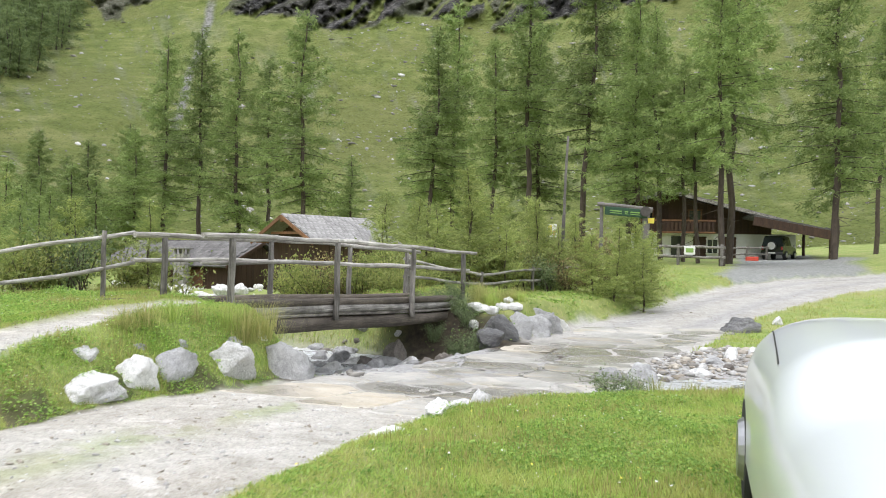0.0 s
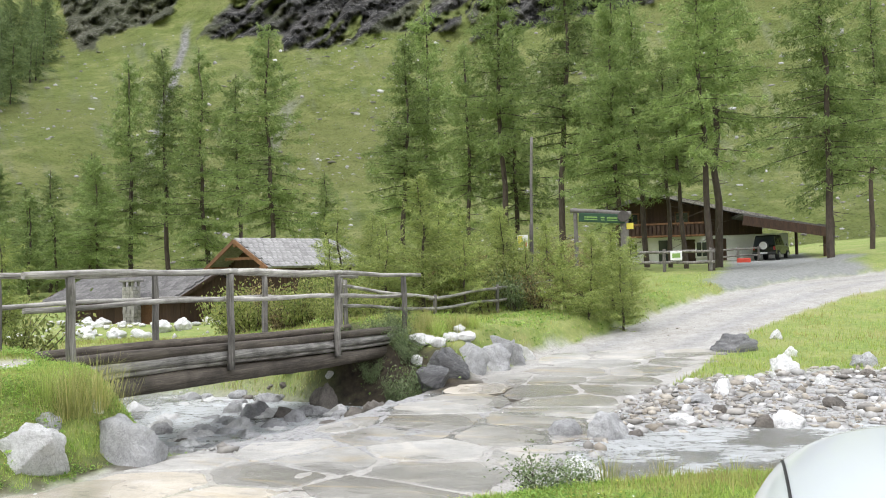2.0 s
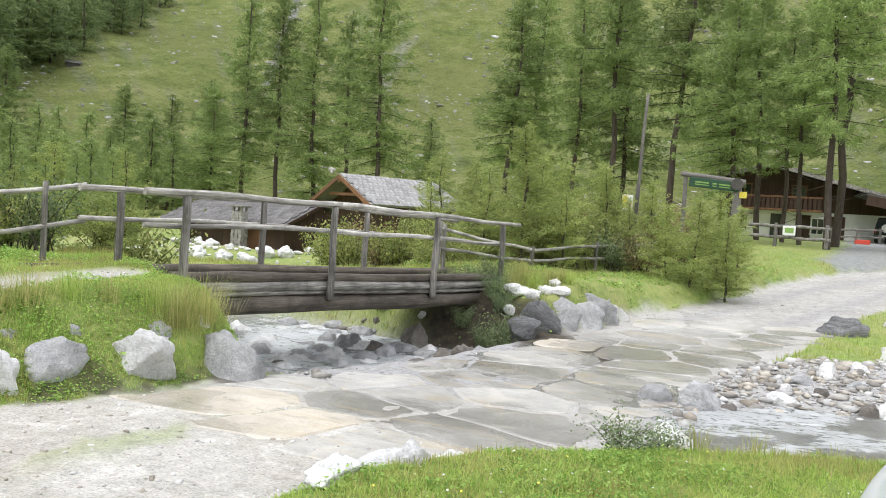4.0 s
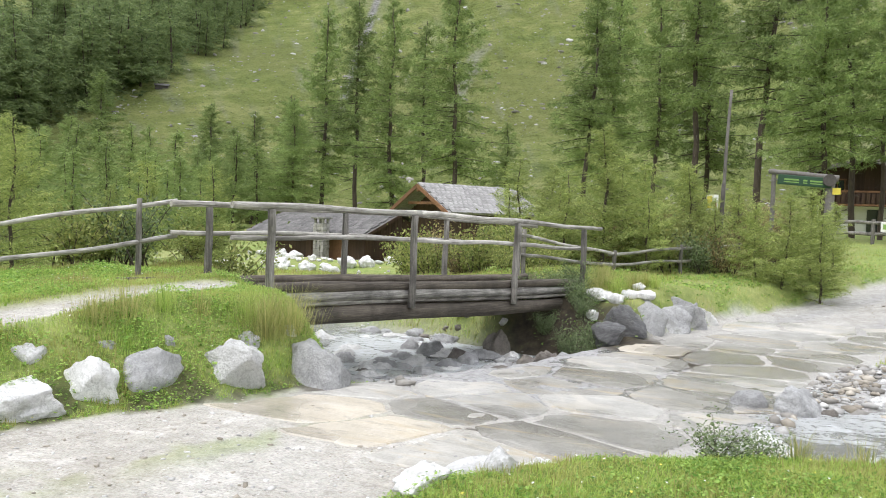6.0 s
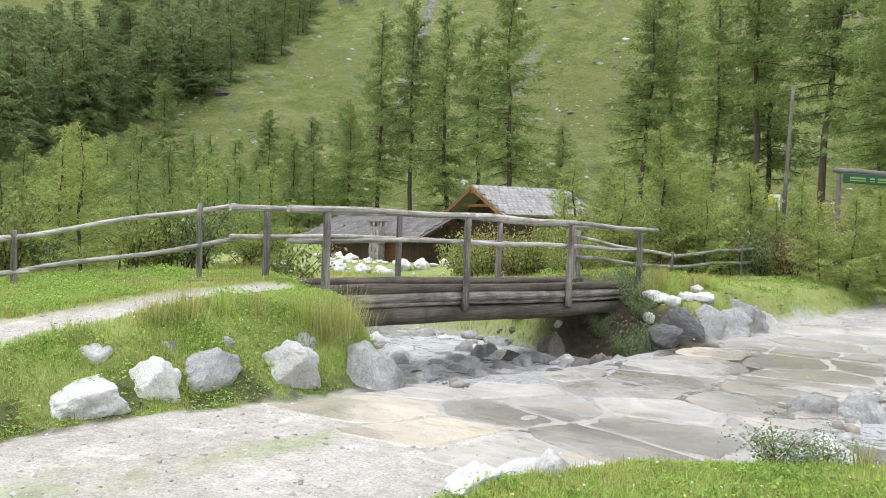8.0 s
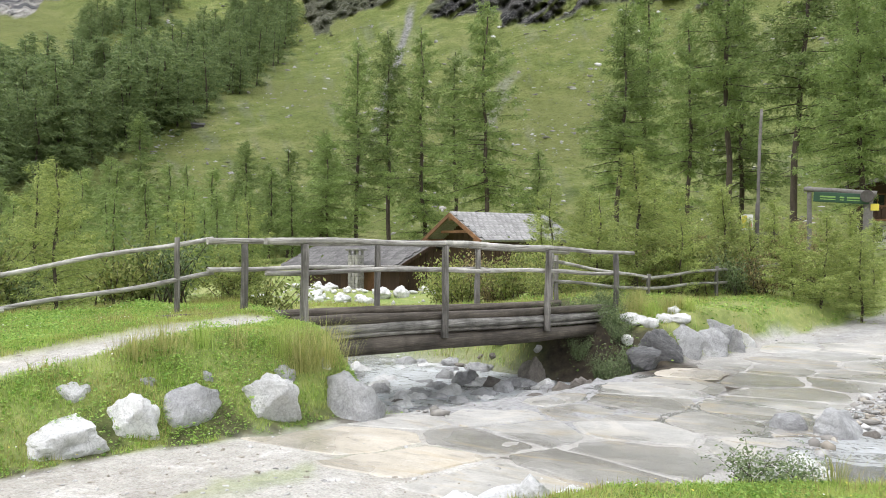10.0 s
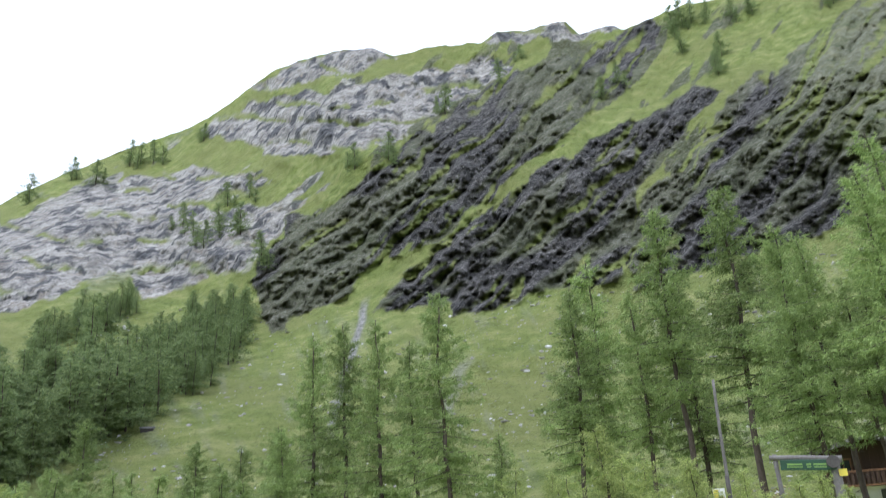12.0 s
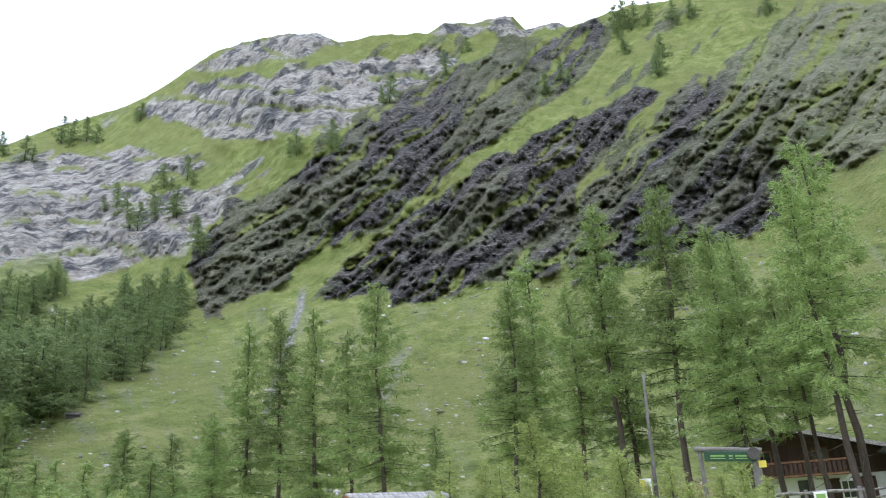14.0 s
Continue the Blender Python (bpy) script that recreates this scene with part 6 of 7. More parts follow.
def build_suv():
    z = ground_z(11.4, 56.0)
    car = thing("off_road_car", pose(11.4, 56.0, z, 0, 0, 65) @ Matrix.Scale(0.92, 4), "dark green off-road car with white spare wheel cover in the yard", "car")
    bm = bmesh.new()
    profile_solid(bm, [(-1.95, 0.42), (-1.98, 0.95), (-1.9, 1.05), (0.62, 1.05), (1.75, 0.98), (1.95, 0.85), (1.98, 0.42)], -0.82, 0.82, 0.05)
    part("body", bm, M_suv, car)
    bm = bmesh.new()
    profile_solid(bm, [(-1.9, 1.02), (-1.78, 1.72), (-1.5, 1.80), (0.15, 1.80), (0.75, 1.02)], -0.78, 0.78, 0.14)
    part("cabin", bm, M_suv, car)
    for s in (-1, 1):
        for xa, xb, xc in ((-1.62, -0.72, -0.66), (-0.6, 0.05, 0.42)):
            bm = bmesh.new()
            vs = [bm.verts.new(p) for p in ((xa, s * 0.80, 1.10), (xc, s * 0.80, 1.10), (xb, s * 0.70, 1.64), (xa + 0.06, s * 0.70, 1.64))]
            bmesh.ops.solidify(bm, geom=[bm.faces.new(vs)], thickness=0.02)
            part("side_window", bm, M_dark_glass, car)
    bm = bmesh.new()
    box(bm, (0.03, 1.2, 0.48), pose(-1.865, 0, 1.38, 0, 10, 0))
    part("rear_window", bm, M_dark_glass, car)
    bm = bmesh.new()
    bmesh.ops.create_cone(bm, cap_ends=True, segments=28, radius1=0.34, radius2=0.34, depth=0.2, matrix=pose(-2.08, 0.0, 1.05, 0, 90, 0))
    spare = part("spare_wheel", bm, M_rubber, car)
    bm = bmesh.new()
    bmesh.ops.create_cone(bm, cap_ends=True, segments=28, radius1=0.29, radius2=0.26, depth=0.04, matrix=pose(-2.19, 0.0, 1.05, 0, -90, 0))
    part("cover", bm, M_white_frame, spare, "white spare wheel cover")
    for s in (-1, 1):
        bm = bmesh.new()
        box(bm, (0.05, 0.14, 0.26), Matrix.Translation((-1.975, s * 0.7, 0.86)), 0.015)
        part("tail_lamp", bm, M_tail, car, "red tail lamp")
        bm = bmesh.new()
        box(bm, (0.1, 0.05, 0.12), Matrix.Translation((0.6, s * 0.93, 1.12)), 0.02)
        part("door_mirror", bm, M_black_plastic, car)
    for x in (-2.02, 2.0):
        bm = bmesh.new()
        box(bm, (0.14, 1.62, 0.18), Matrix.Translation((x, 0, 0.5)), 0.04)
        part("bumper", bm, M_black_plastic, car)
    bm = bmesh.new()
    box(bm, (0.02, 0.5, 0.11), Matrix.Translation((-2.1, 0.0, 0.52)))
    part("number_plate", bm, M_white_frame, car, "plain white plate")
    for x in (-1.2, 1.25):
        for s in (-1, 1):
            add_wheel(car, x, s * 0.74, 0.36)


build_suv()


def build_silver_car():
    """A pale silver car that stands on the near bank."""
    car = thing("silver_car", pose(1.50, -0.92, 0.0, 0, 0, 84), "pale silver car with a rounded bonnet, standing on the grass bank", "car")

    def form(x):
        front, rear = max(0.0, (x - 1.9) / 0.95), max(0.0, (-0.9 - x) / 0.6)
        half = 0.86 * (1 - 0.20 * front ** 2.2 - 0.15 * rear ** 2)
        top = 1.10 - 0.06 * max(0, (x - 1.0) / 1.7) ** 2 - 0.42 * max(0.0, (x - 2.55) / 0.3) ** 2.2 - 0.16 * min(1, max(0.0, (0.6 - x) / 0.5)) - 0.3 * rear ** 2
        return half, top

    def skin(x, a):
        half, top = form(x)
        cx, sz = math.cos(math.pi * a), max(0, math.sin(math.pi * a))
        return (x, half * abs(cx) ** 0.6 * (1 if cx > 0 else -1), 0.3 + (top - 0.3) * sz ** 0.4)

    bm = bmesh.new()
    rows = [[bm.verts.new(skin(x, a)) for a in np.linspace(0, 1, 41)] for x in np.r_[np.linspace(-1.5, 1.8, 20), np.linspace(1.9, 2.85, 28)]]
    for p, q in zip(rows[:-1], rows[1:]):
        for i in range(40):
            bm.faces.new((p[i], q[i], q[i + 1], p[i + 1]))
    for ring in (rows[0], rows[-1]):
        bm.faces.new(ring)
    bmesh.ops.recalc_face_normals(bm, faces=bm.faces)
    part("body", bm, M_silver, car, smooth_shade=True)
    # the seams between bonnet and wings
    for s in (1, -1):
        bm = bmesh.new()
        rows = []
        for x in np.linspace(0.9, 2.72, 40):
            half, top = form(x)
            row = []
            for d in (0.0, 0.007):
                y = 0.86 - 0.09 - 0.10 * (x - 1.0) / 1.72 - d
                c = (y / half) ** (1 / 0.6)
                row.append(bm.verts.new((x, s * y, 0.3035 + (top - 0.3) * math.sqrt(max(0.0, 1 - c * c)) ** 0.4)))
            rows.append(row)
        for p, q in zip(rows[:-1], rows[1:]):
            bm.faces.new((p[0], p[1], q[1], q[0]))
        part("bonnet_gap", bm, M_black_plastic, car, "dark bonnet seam")
    for x in (-0.75, 1.95):
        for s in (-1, 1):
            add_wheel(car, x, s * 0.76, 0.31, 0.31, 0.2)


build_silver_car()

# ---------- sign, pole, notice board ----------
M_green_sign = simple_mat("green_sign_paint", (0.012, 0.045, 0.022), (0.02, 0.075, 0.036), 6, 0.5, 0.05, 0.002, vary=0.0)
M_yellow = simple_mat("yellow_sign_paint", (0.65, 0.52, 0.05), (0.78, 0.65, 0.10), 6, 0.5, 0.0, vary=0.0)
M_letter = simple_mat("yellow_green_lettering", (0.16, 0.30, 0.07), (0.24, 0.38, 0.10), 6, 0.5, 0.0, vary=0.0)
M_red = simple_mat("red_paint", (0.55, 0.05, 0.03), (0.68, 0.09, 0.05), 6, 0.5, 0.0, vary=0.0)
M_pole = simple_mat("grey_pole_wood", (0.09, 0.08, 0.072), (0.22, 0.205, 0.19), 14, 0.8, 0.3, 0.005, vary=0.05)
M_dark_post = simple_mat("dark_stained_post", (0.035, 0.03, 0.028), (0.10, 0.09, 0.08), 14, 0.8, 0.3, 0.005, vary=0.05)


def build_sign():
    rg3 = random.Random(14)
    g = ground_z(0.4, 25.5)
    sg = thing("trail_sign", pose(0, 25.5, 0), "carved green sign board with yellow lettering under a grey log", "sign")
    for x, top, r in ((-0.45, 3.35, 0.075), (1.13, 3.05, 0.15)):
        part("post", log_mesh(bmesh.new(), (x, 0.0, g - 0.2), (x, 0.0, top), r, r * 0.92, rg3, 10, 8, 0.01), M_pole, sg)
    part("top_log", log_mesh(bmesh.new(), (-0.6, -0.06, 3.27), (1.35, -0.06, 3.06), 0.075, 0.1, rg3, 10, 8, 0.01), M_pole, sg)
    bm = bmesh.new()
    box(bm, (1.5, 0.06, 0.30), pose(0.42, -0.14, 2.97, 0, 4.5, 0), 0.02)
    board = part("sign_board", bm, M_green_sign, sg, "dark green board")
    for x, w in ((0.06, 0.42), (0.44, 0.12), (0.74, 0.34)):
        for dz, h in ((0.03, 0.045), (-0.045, 0.03)):
            bm = bmesh.new()
            box(bm, (w, 0.012, h), pose(x, -0.178, 2.955 + dz - (x - 0.42) * 0.08, 0, 4.5, 0))
            part("lettering", bm, M_letter, board, "yellow-green lettering")
    bm = bmesh.new()
    bmesh.ops.create_cone(bm, cap_ends=True, segments=18, radius1=0.19, radius2=0.18, depth=0.14, matrix=pose(1.1, -0.2, 3.0, 90))
    part("log_disc", bm, M_dark_post, sg, "dark round log end")
    bm = bmesh.new()
    box(bm, (0.22, 0.03, 0.2), pose(1.3, -0.12, 2.68, 0, 0, 0), 0.006)
    part("way_marker", bm, M_yellow, sg, "small yellow way marker")


build_sign()
rgp = random.Random(15)
pole = thing("utility_pole", pose(-1.66, 22.0, ground_z(-1.66, 22)), "tall thin weathered wooden pole in the thicket", "pole")
part("shaft", log_mesh(bmesh.new(), (0, 0, -0.3), (0.17, 0, 4.85), 0.055, 0.038, rgp, 10, 14, 0.02), M_pole, pole)
part("base_stub", log_mesh(bmesh.new(), (0.02, -0.11, -0.3), (0.09, -0.11, 2.3), 0.06, 0.05, rgp, 8, 6, 0.01), M_dark_post, pole)
nb = thing("notice_board", pose(-2.2, 26, ground_z(-2.2, 26)), "small yellow and white notice on a grey timber stand", "notice board")
gz = ground_z(-2.2, 26)
for x in (-0.35, 0.65):
    part("post", log_mesh(bmesh.new(), (x, 0, -0.2), (x, 0, 1.95 - gz), 0.06, 0.05, rgp, 8, 5, 0.01), M_dark_post, nb)
bm = bmesh.new()
box(bm, (1.3, 0.35, 0.1), Matrix.Translation((0.18, 0, 1.93 - gz)), 0.02)
part("shelf", bm, M_pole, nb)
bm = bmesh.new()
box(bm, (0.36, 0.04, 0.5), Matrix.Translation((-0.06, -0.1, 2.28 - gz)), 0.01)
panel = part("panel", bm, M_white_frame, nb, "white notice panel")
bm = bmesh.new()
box(bm, (0.16, 0.012, 0.4), Matrix.Translation((-0.14, -0.13, 2.30 - gz)))
part("yellow_field", bm, M_yellow, panel, "yellow field")
bm = bmesh.new()
box(bm, (0.1, 0.012, 0.14), Matrix.Translation((0.03, -0.13, 2.2 - gz)))
part("red_field", bm, M_red, panel, "red field")
bm = bmesh.new()
box(bm, (0.5, 0.06, 0.4), Matrix.Translation((3.5, 35.2, 1.72)), 0.02)
plate = part("fence_board", bm, M_white_frame)
tagged(plate, "small white notice plate on the rail fence", "notice board")
bm = bmesh.new()
box(bm, (0.34, 0.012, 0.2), Matrix.Translation((3.5, 35.163, 1.73)))
part("print", bm, M_letter, plate, "faint green print")
bm = bmesh.new()
box(bm, (0.8, 0.35, 0.3), Matrix.Translation((8.9, 51.6, ground_z(8.9, 51.6) + 0.15)), 0.05)
tagged(part("red_trough", bm, M_red), "small red trough standing at the yard edge", "trough")


# ---------- shrubs and young larches ----------
def shrub_meshes(seed, size, leaf_mat_, stems=22, leaves=2600, leaf=0.06, tall=1.0, twig=M_bark):
    r4 = np.random.RandomState(seed)
    pieces, cs, ds = [], [], []
    for k in range(stems):
        a, lean = r4.uniform(0, 6.28), r4.uniform(0.05, 0.65)
        ln = size * r4.uniform(0.6, 1.1)
        d = np.array([math.cos(a) * lean, math.sin(a) * lean, 1.0 * tall])
        d /= np.linalg.norm(d)
        q = np.linspace(0, 1, 5)[:, None]
        base = np.array([r4.normal(0, 0.12 * size), r4.normal(0, 0.12 * size), 0])
        bend = np.array([math.cos(a), math.sin(a), -0.3]) * 0.22 * ln
        pts = base + d * ln * q + bend * q ** 2
        pieces.append(tube(pts, np.linspace(0.012, 0.003, 5) * size ** 0.5, 3))
        m = leaves // stems
        t = r4.uniform(0.15, 1.02, m) ** 0.8
        px = np.stack([np.interp(t, q[:, 0], pts[:, i]) for i in range(3)], 1) + r4.normal(0, 0.085 * size, (m, 3)) * (0.4 + t[:, None])
        px[:, 2] = np.maximum(px[:, 2], 0.02)
        cs.append(px)
        ds.append(np.repeat(d[None], m, 0))
    tv, tf = merge(pieces)
    c, d = np.concatenate(cs), np.concatenate(ds)
    n = len(c)
    d = d * 0.4 + r4.normal(0, 0.8, (n, 3))
    d /= np.linalg.norm(d, axis=1)[:, None]
    w = np.cross(d, r4.normal(0, 1, (n, 3)))
    w /= np.linalg.norm(w, axis=1)[:, None]
    ln = leaf * r4.uniform(0.6, 1.4, (n, 1))
    v = np.stack([c, c + d * ln * 0.5 + w * ln * 0.22, c + d * ln, c + d * ln * 0.5 - w * ln * 0.22], 1).reshape(-1, 3)
    return mesh_from("branchwork", tv, tf, [twig], True), mesh_from("foliage", v, np.arange(len(v)).reshape(-1, 4), [leaf_mat_])


def shrub(meshes, x, y, s, rng, label, group, z=None, wide=1.0, name="shrub"):
    ob = thing(name, pose(x, y, (ground_z(x, y) if z is None else z) - 0.03, 0, 0, rng.uniform(0, 360)) @ Matrix.Diagonal((s * wide, s * wide, s, 1)), label, "shrub", group)
    for part_name, me in zip(("branchwork", "foliage"), meshes):
        new(part_name, me).parent = ob
    return ob


M_drybush = leaf_mat("dry_brown_bush_leaves", (0.16, 0.12, 0.06), (0.38, 0.32, 0.15), 0.2, 0.35)
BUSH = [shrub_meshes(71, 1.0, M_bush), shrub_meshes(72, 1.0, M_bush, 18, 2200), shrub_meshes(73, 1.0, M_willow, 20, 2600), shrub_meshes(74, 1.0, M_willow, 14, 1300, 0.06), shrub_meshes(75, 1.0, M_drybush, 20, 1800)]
rs = random.Random(31)
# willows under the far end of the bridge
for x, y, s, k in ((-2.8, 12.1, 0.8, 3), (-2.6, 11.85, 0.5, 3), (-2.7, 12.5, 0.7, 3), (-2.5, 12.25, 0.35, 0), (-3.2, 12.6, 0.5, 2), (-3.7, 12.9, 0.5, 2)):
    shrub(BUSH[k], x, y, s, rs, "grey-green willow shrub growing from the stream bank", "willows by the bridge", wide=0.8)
# shrubs packed in so their dark leaves imitate the hollow's deep shade
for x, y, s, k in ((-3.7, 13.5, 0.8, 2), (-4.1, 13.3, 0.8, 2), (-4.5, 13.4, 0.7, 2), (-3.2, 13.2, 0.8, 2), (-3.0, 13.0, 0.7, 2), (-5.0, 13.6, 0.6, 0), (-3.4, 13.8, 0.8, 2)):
    shrub(BUSH[k], x, y, s * 0.68, rs, "dark leafy shrub thickening the shade under the bridge", "willows by the bridge", wide=0.9)
# the little willow at the water's edge
shrub(BUSH[3], 0.05, 4.75, 0.34, rs, "small sparse willow shrub at the grass edge", "willow at the water", wide=1.4)
shrub(BUSH[3], 0.32, 4.95, 0.28, rs, "small sparse willow shrub at the grass edge", "willow at the water", wide=1.4)
# hedge behind the footpath fence
for k in range(15):
    x = -11.8 + k * 0.4 + rs.uniform(-0.25, 0.25)
    y = 5.0 + (x + 11.8) * 0.86 + rs.uniform(0.5, 2.6)
    if math.degrees(math.atan2(x - 0.5, y + 0.8)) > -39.5:
        continue
    shrub(BUSH[rs.choice((0, 1, 1, 3))], x, y, rs.uniform(0.9, 1.5), rs, "leafy wild shrub behind the path fence", "hedge by the path", z=max(-0.2, ground_z(x, y)))
# thicket behind the bridge
for k in range(46):
    x, y = rs.uniform(-9.5, 1.2), rs.uniform(17.5, 29)
    if x < -6.0 and (y > 21 or math.degrees(math.atan2(x - 0.5, y + 0.8)) < -27):
        continue
    if along(np.array([x]), np.array([y]), ROAD)[0][0] < 3.3:
        continue
    shrub(BUSH[rs.choice((0, 1, 2, 4, 4))], x, y, rs.uniform(0.7, 1.7), rs, "tangled green and brown thicket shrub", "thicket shrubs")
for x, y, s in ((-9.4, 19.5, 1.6), (-8.6, 18.2, 1.4), (-10.3, 20.5, 1.5), (-4.6, 16.2, 0.7), (-5.4, 15.6, 0.7), (-6.1, 17.3, 1.25), (-7.0, 17.7, 1.3), (-5.3, 17.1, 1.05), (-7.9, 18.6, 1.4), (-6.5, 18.6, 1.5)):
    shrub(BUSH[rs.choice((0, 1))], x, y, s, rs, "dense green shrub behind the bridge", "thicket shrubs")
YOUNG = [larch_meshes(41, 4.5, 0.03, 0.23, 95, 0.125, 8, M_larch_young, 1.1, 1.1, rise=0.4), larch_meshes(42, 4.5, 0.03, 0.27, 95, 0.125, 8, M_larch_young, 1.1, 1.1, rise=0.4), larch_meshes(43, 4.5, 0.03, 0.24, 65, 0.12, 8, M_larch_young, 1.2, 1.0, rise=0.4)]
SAPLINGS = [(-4.02, 18.54, 3.98, 0), (-3.36, 20.81, 3.24, 1), (-2.41, 21.97, 3.22, 0), (0.06, 18.9, 2.35, 1), (0.7, 20.4, 2.55, 1), (-0.5, 19.8, 2.2, 1), (-5.7, 20.29, 2.8, 2), (-8.04, 23.69, 3.6, 2), (-6.6, 22.5, 3.3, 0),
            (-4.8, 21.5, 3.3, 1), (-1.2, 23.5, 3.0, 1), (1.2, 22.3, 2.3, 0), (-5.0, 25, 3.8, 2), (-3, 25.5, 3.6, 1), (-7.2, 20.5, 2.6, 2), (0.9, 19.4, 1.9, 0), (-1.6, 20.6, 2.3, 2), (-5.2, 19.3, 2.9, 2), (-3.0, 18.8, 2.3, 2)]
for x, y, top, k in SAPLINGS:
    z = ground_z(x, y)
    plant("young_larch", YOUNG[k], x, y, top - z, 4.5, rs, "yellow-green young larch in the thicket", "young larches", z, wide=1.4)
for x, y, top, k in ((-9.49, 6.61, 2.75, 2), (-9.84, 8.62, 1.9, 2), (-8.31, 9.3, 2.3, 2), (-11.2, 7.5, 2.9, 2), (-10.4, 9.8, 2.4, 1), (-12.5, 9.0, 2.8, 1)):
    z = ground_z(x, y)
    plant("young_larch", YOUNG[k], x, y, top - z, 4.5, rs, "sparse pale young larch behind the fence", "young larches", z, wide=1.3)
MEADOW = [larch_meshes(36 + k, 20.0, 0.06, 0.15, 80, 0.7, 6, M_larch, 1.0, 1.2, False) for k in range(2)]
for k in range(48):
    az, d = rs.uniform(-61, -38), rs.uniform(36, 78)
    x, y = d * math.sin(radians(az)), d * math.cos(radians(az))
    plant("larch_tree", MEADOW[rs.choice((0, 1))], x, y, rs.uniform(4.0, 8.0) * d / 60, 20.0, rs, "bushy small green larch in the meadow", "meadow larches", wide=1.55)

# ---------- far forest and slope stones ----------
FAR_LARCH = [larch_meshes(61 + k, 12.0, 0.03, 0.20, 60, 0.42, 5, M_spruce, 0.85, 2.0, False) for k in range(3)]


def arrays_of(me):
    v, f = np.zeros(len(me.vertices) * 3), np.zeros(len(me.loops), np.int32)
    me.vertices.foreach_get("co", v)
    me.loops.foreach_get("vertex_index", f)
    return v.reshape(-1, 3), f.reshape(-1, 3)


def far_trees(name, spots, label, seed, broad=1.0):
    """A wood of many small larches; spots are x, y, z, height."""
    r4 = random.Random(seed)
    stems, crowns = [], []
    for x, y, z, h in spots:
        a, s, k, wide = r4.uniform(0, 6.28), h / 12.0, r4.randrange(3), r4.uniform(0.9, 1.3) * broad
        turn = np.array([(math.cos(a) * wide, -math.sin(a) * wide, 0), (math.sin(a) * wide, math.cos(a) * wide, 0), (0, 0, 1)]) * s
        for me, out in zip(FAR_LARCH[k], (stems, crowns)):
            v, f = arrays_of(me)
            out.append((v @ turn.T + np.array((x, y, z - 0.3)), f))
    ob = thing(name, Matrix(), label, "forest", kind="stuff")
    new("trunks", mesh_from("trunks", *merge(stems), [M_bark])).parent = ob
    new("crowns", mesh_from("crowns", *merge(crowns), [M_spruce])).parent = ob


FOREST = [(-60, 1.0), (-55.5, 4.0), (-52.3, 4.6), (-44.1, 9.1), (-40.7, 11.0), (-37.9, 13.6), (-38.2, 16.2), (-41.4, 15.8), (-45.9, 12.5), (-48.8, 10.5), (-53.6, 9.5), (-60, 8)]
FOREST2 = [(-52.5, 11.6), (-47.5, 14.6), (-45.1, 16.0), (-46.3, 16.8), (-49.1, 15.3), (-52, 13.2)]
r5 = random.Random(77)
spots = []
for poly, want, hh in ((FOREST, 380, (9, 14)), (FOREST2, 45, (9, 13))):
    lo, hi = [min(p[i] for p in poly) for i in (0, 1)], [max(p[i] for p in poly) for i in (0, 1)]
    made = 0
    while made < want:
        az, el = r5.uniform(lo[0], hi[0]), r5.uniform(lo[1], hi[1])
        if inside(np.array([az]), np.array([el]), poly)[0]:
            p = on_mountain(az, el)
            spots.append((p.x, p.y, p.z, r5.uniform(*hh) * r5.choice((0.7, 0.9, 1.0, 1.1))))
            made += 1
far_trees("hillside_forest", spots, "dense dark green larch forest on the hillside", 5, 1.5)
spots = []
LEDGE_TREES = [(-53.5, 22.6, 14), (-51, 24.4, 12), (-49.4, 24.3, 12), (-47.2, 25.8, 14), (-46.5, 26.0, 12), (-45.6, 26.2, 12), (-42, 28, 10), (-43.2, 22, 9), (-42.4, 21.3, 9), (-40.6, 21.8, 10), (-39, 21.6, 11), (-38.4, 24.3, 9), (-41.6, 20.6, 9), (-40, 23.6, 9),
               (-37.4, 19.6, 9), (-30.2, 26.4, 9), (-27.4, 27.0, 9), (-22.6, 30.1, 11), (-17.8, 32.4, 8), (-15.8, 33.4, 7), (-9.8, 29.8, 8), (-8.4, 30.6, 8), (-3.4, 33.2, 12), (-2.6, 33.4, 12), (-1.9, 33.4, 11), (-0.7, 33.4, 9), (1.1, 33.0, 9), (2.6, 32.8, 9), (-0.6, 29.8, 10), (-0.2, 30.8, 9), (8.1, 31.8, 9), (-3.0, 31.6, 9), (-48.6, 12.9, 12)]
for az, el, h in LEDGE_TREES:
    p = on_mountain(az, el)
    spots.append((p.x, p.y, p.z, h * 1.6))
    q = on_mountain(az + r5.uniform(-0.8, 0.8), el + r5.uniform(-0.5, 0.2))
    spots.append((q.x, q.y, q.z, h * r5.uniform(0.8, 1.3)))
far_trees("cliff_trees", spots, "scattered small larches on cliff ledges", 6, 1.5)
places = []
for k in range(9000):
    az, el = r5.uniform(-50, 18), r5.uniform(0.8, 16.5)
    if inside(np.array([az]), np.array([el]), FOREST)[0] or el > np.interp(az, FOOT_AZ, FOOT_EL):
        continue
    clump = float(fbm(np.array([az * 0.4]), np.array([el * 0.5]), 3, 41)[0])
    if r5.random() > 0.28 + 2.4 * max(0, clump - 0.4):
        continue
    places.append((az, el, 0.11 + 0.5 * r5.random() ** 7))
A = np.array(places)
R0 = mountain_shape(A[:, 0], A[:, 1])[0]
P = np.c_[ORIGIN[0] + R0 * np.sin(np.radians(A[:, 0])), ORIGIN[1] + R0 * np.cos(np.radians(A[:, 0])), ORIGIN[2] + R0 * np.tan(np.radians(A[:, 1])), A[:, 2] * R0 / 130]
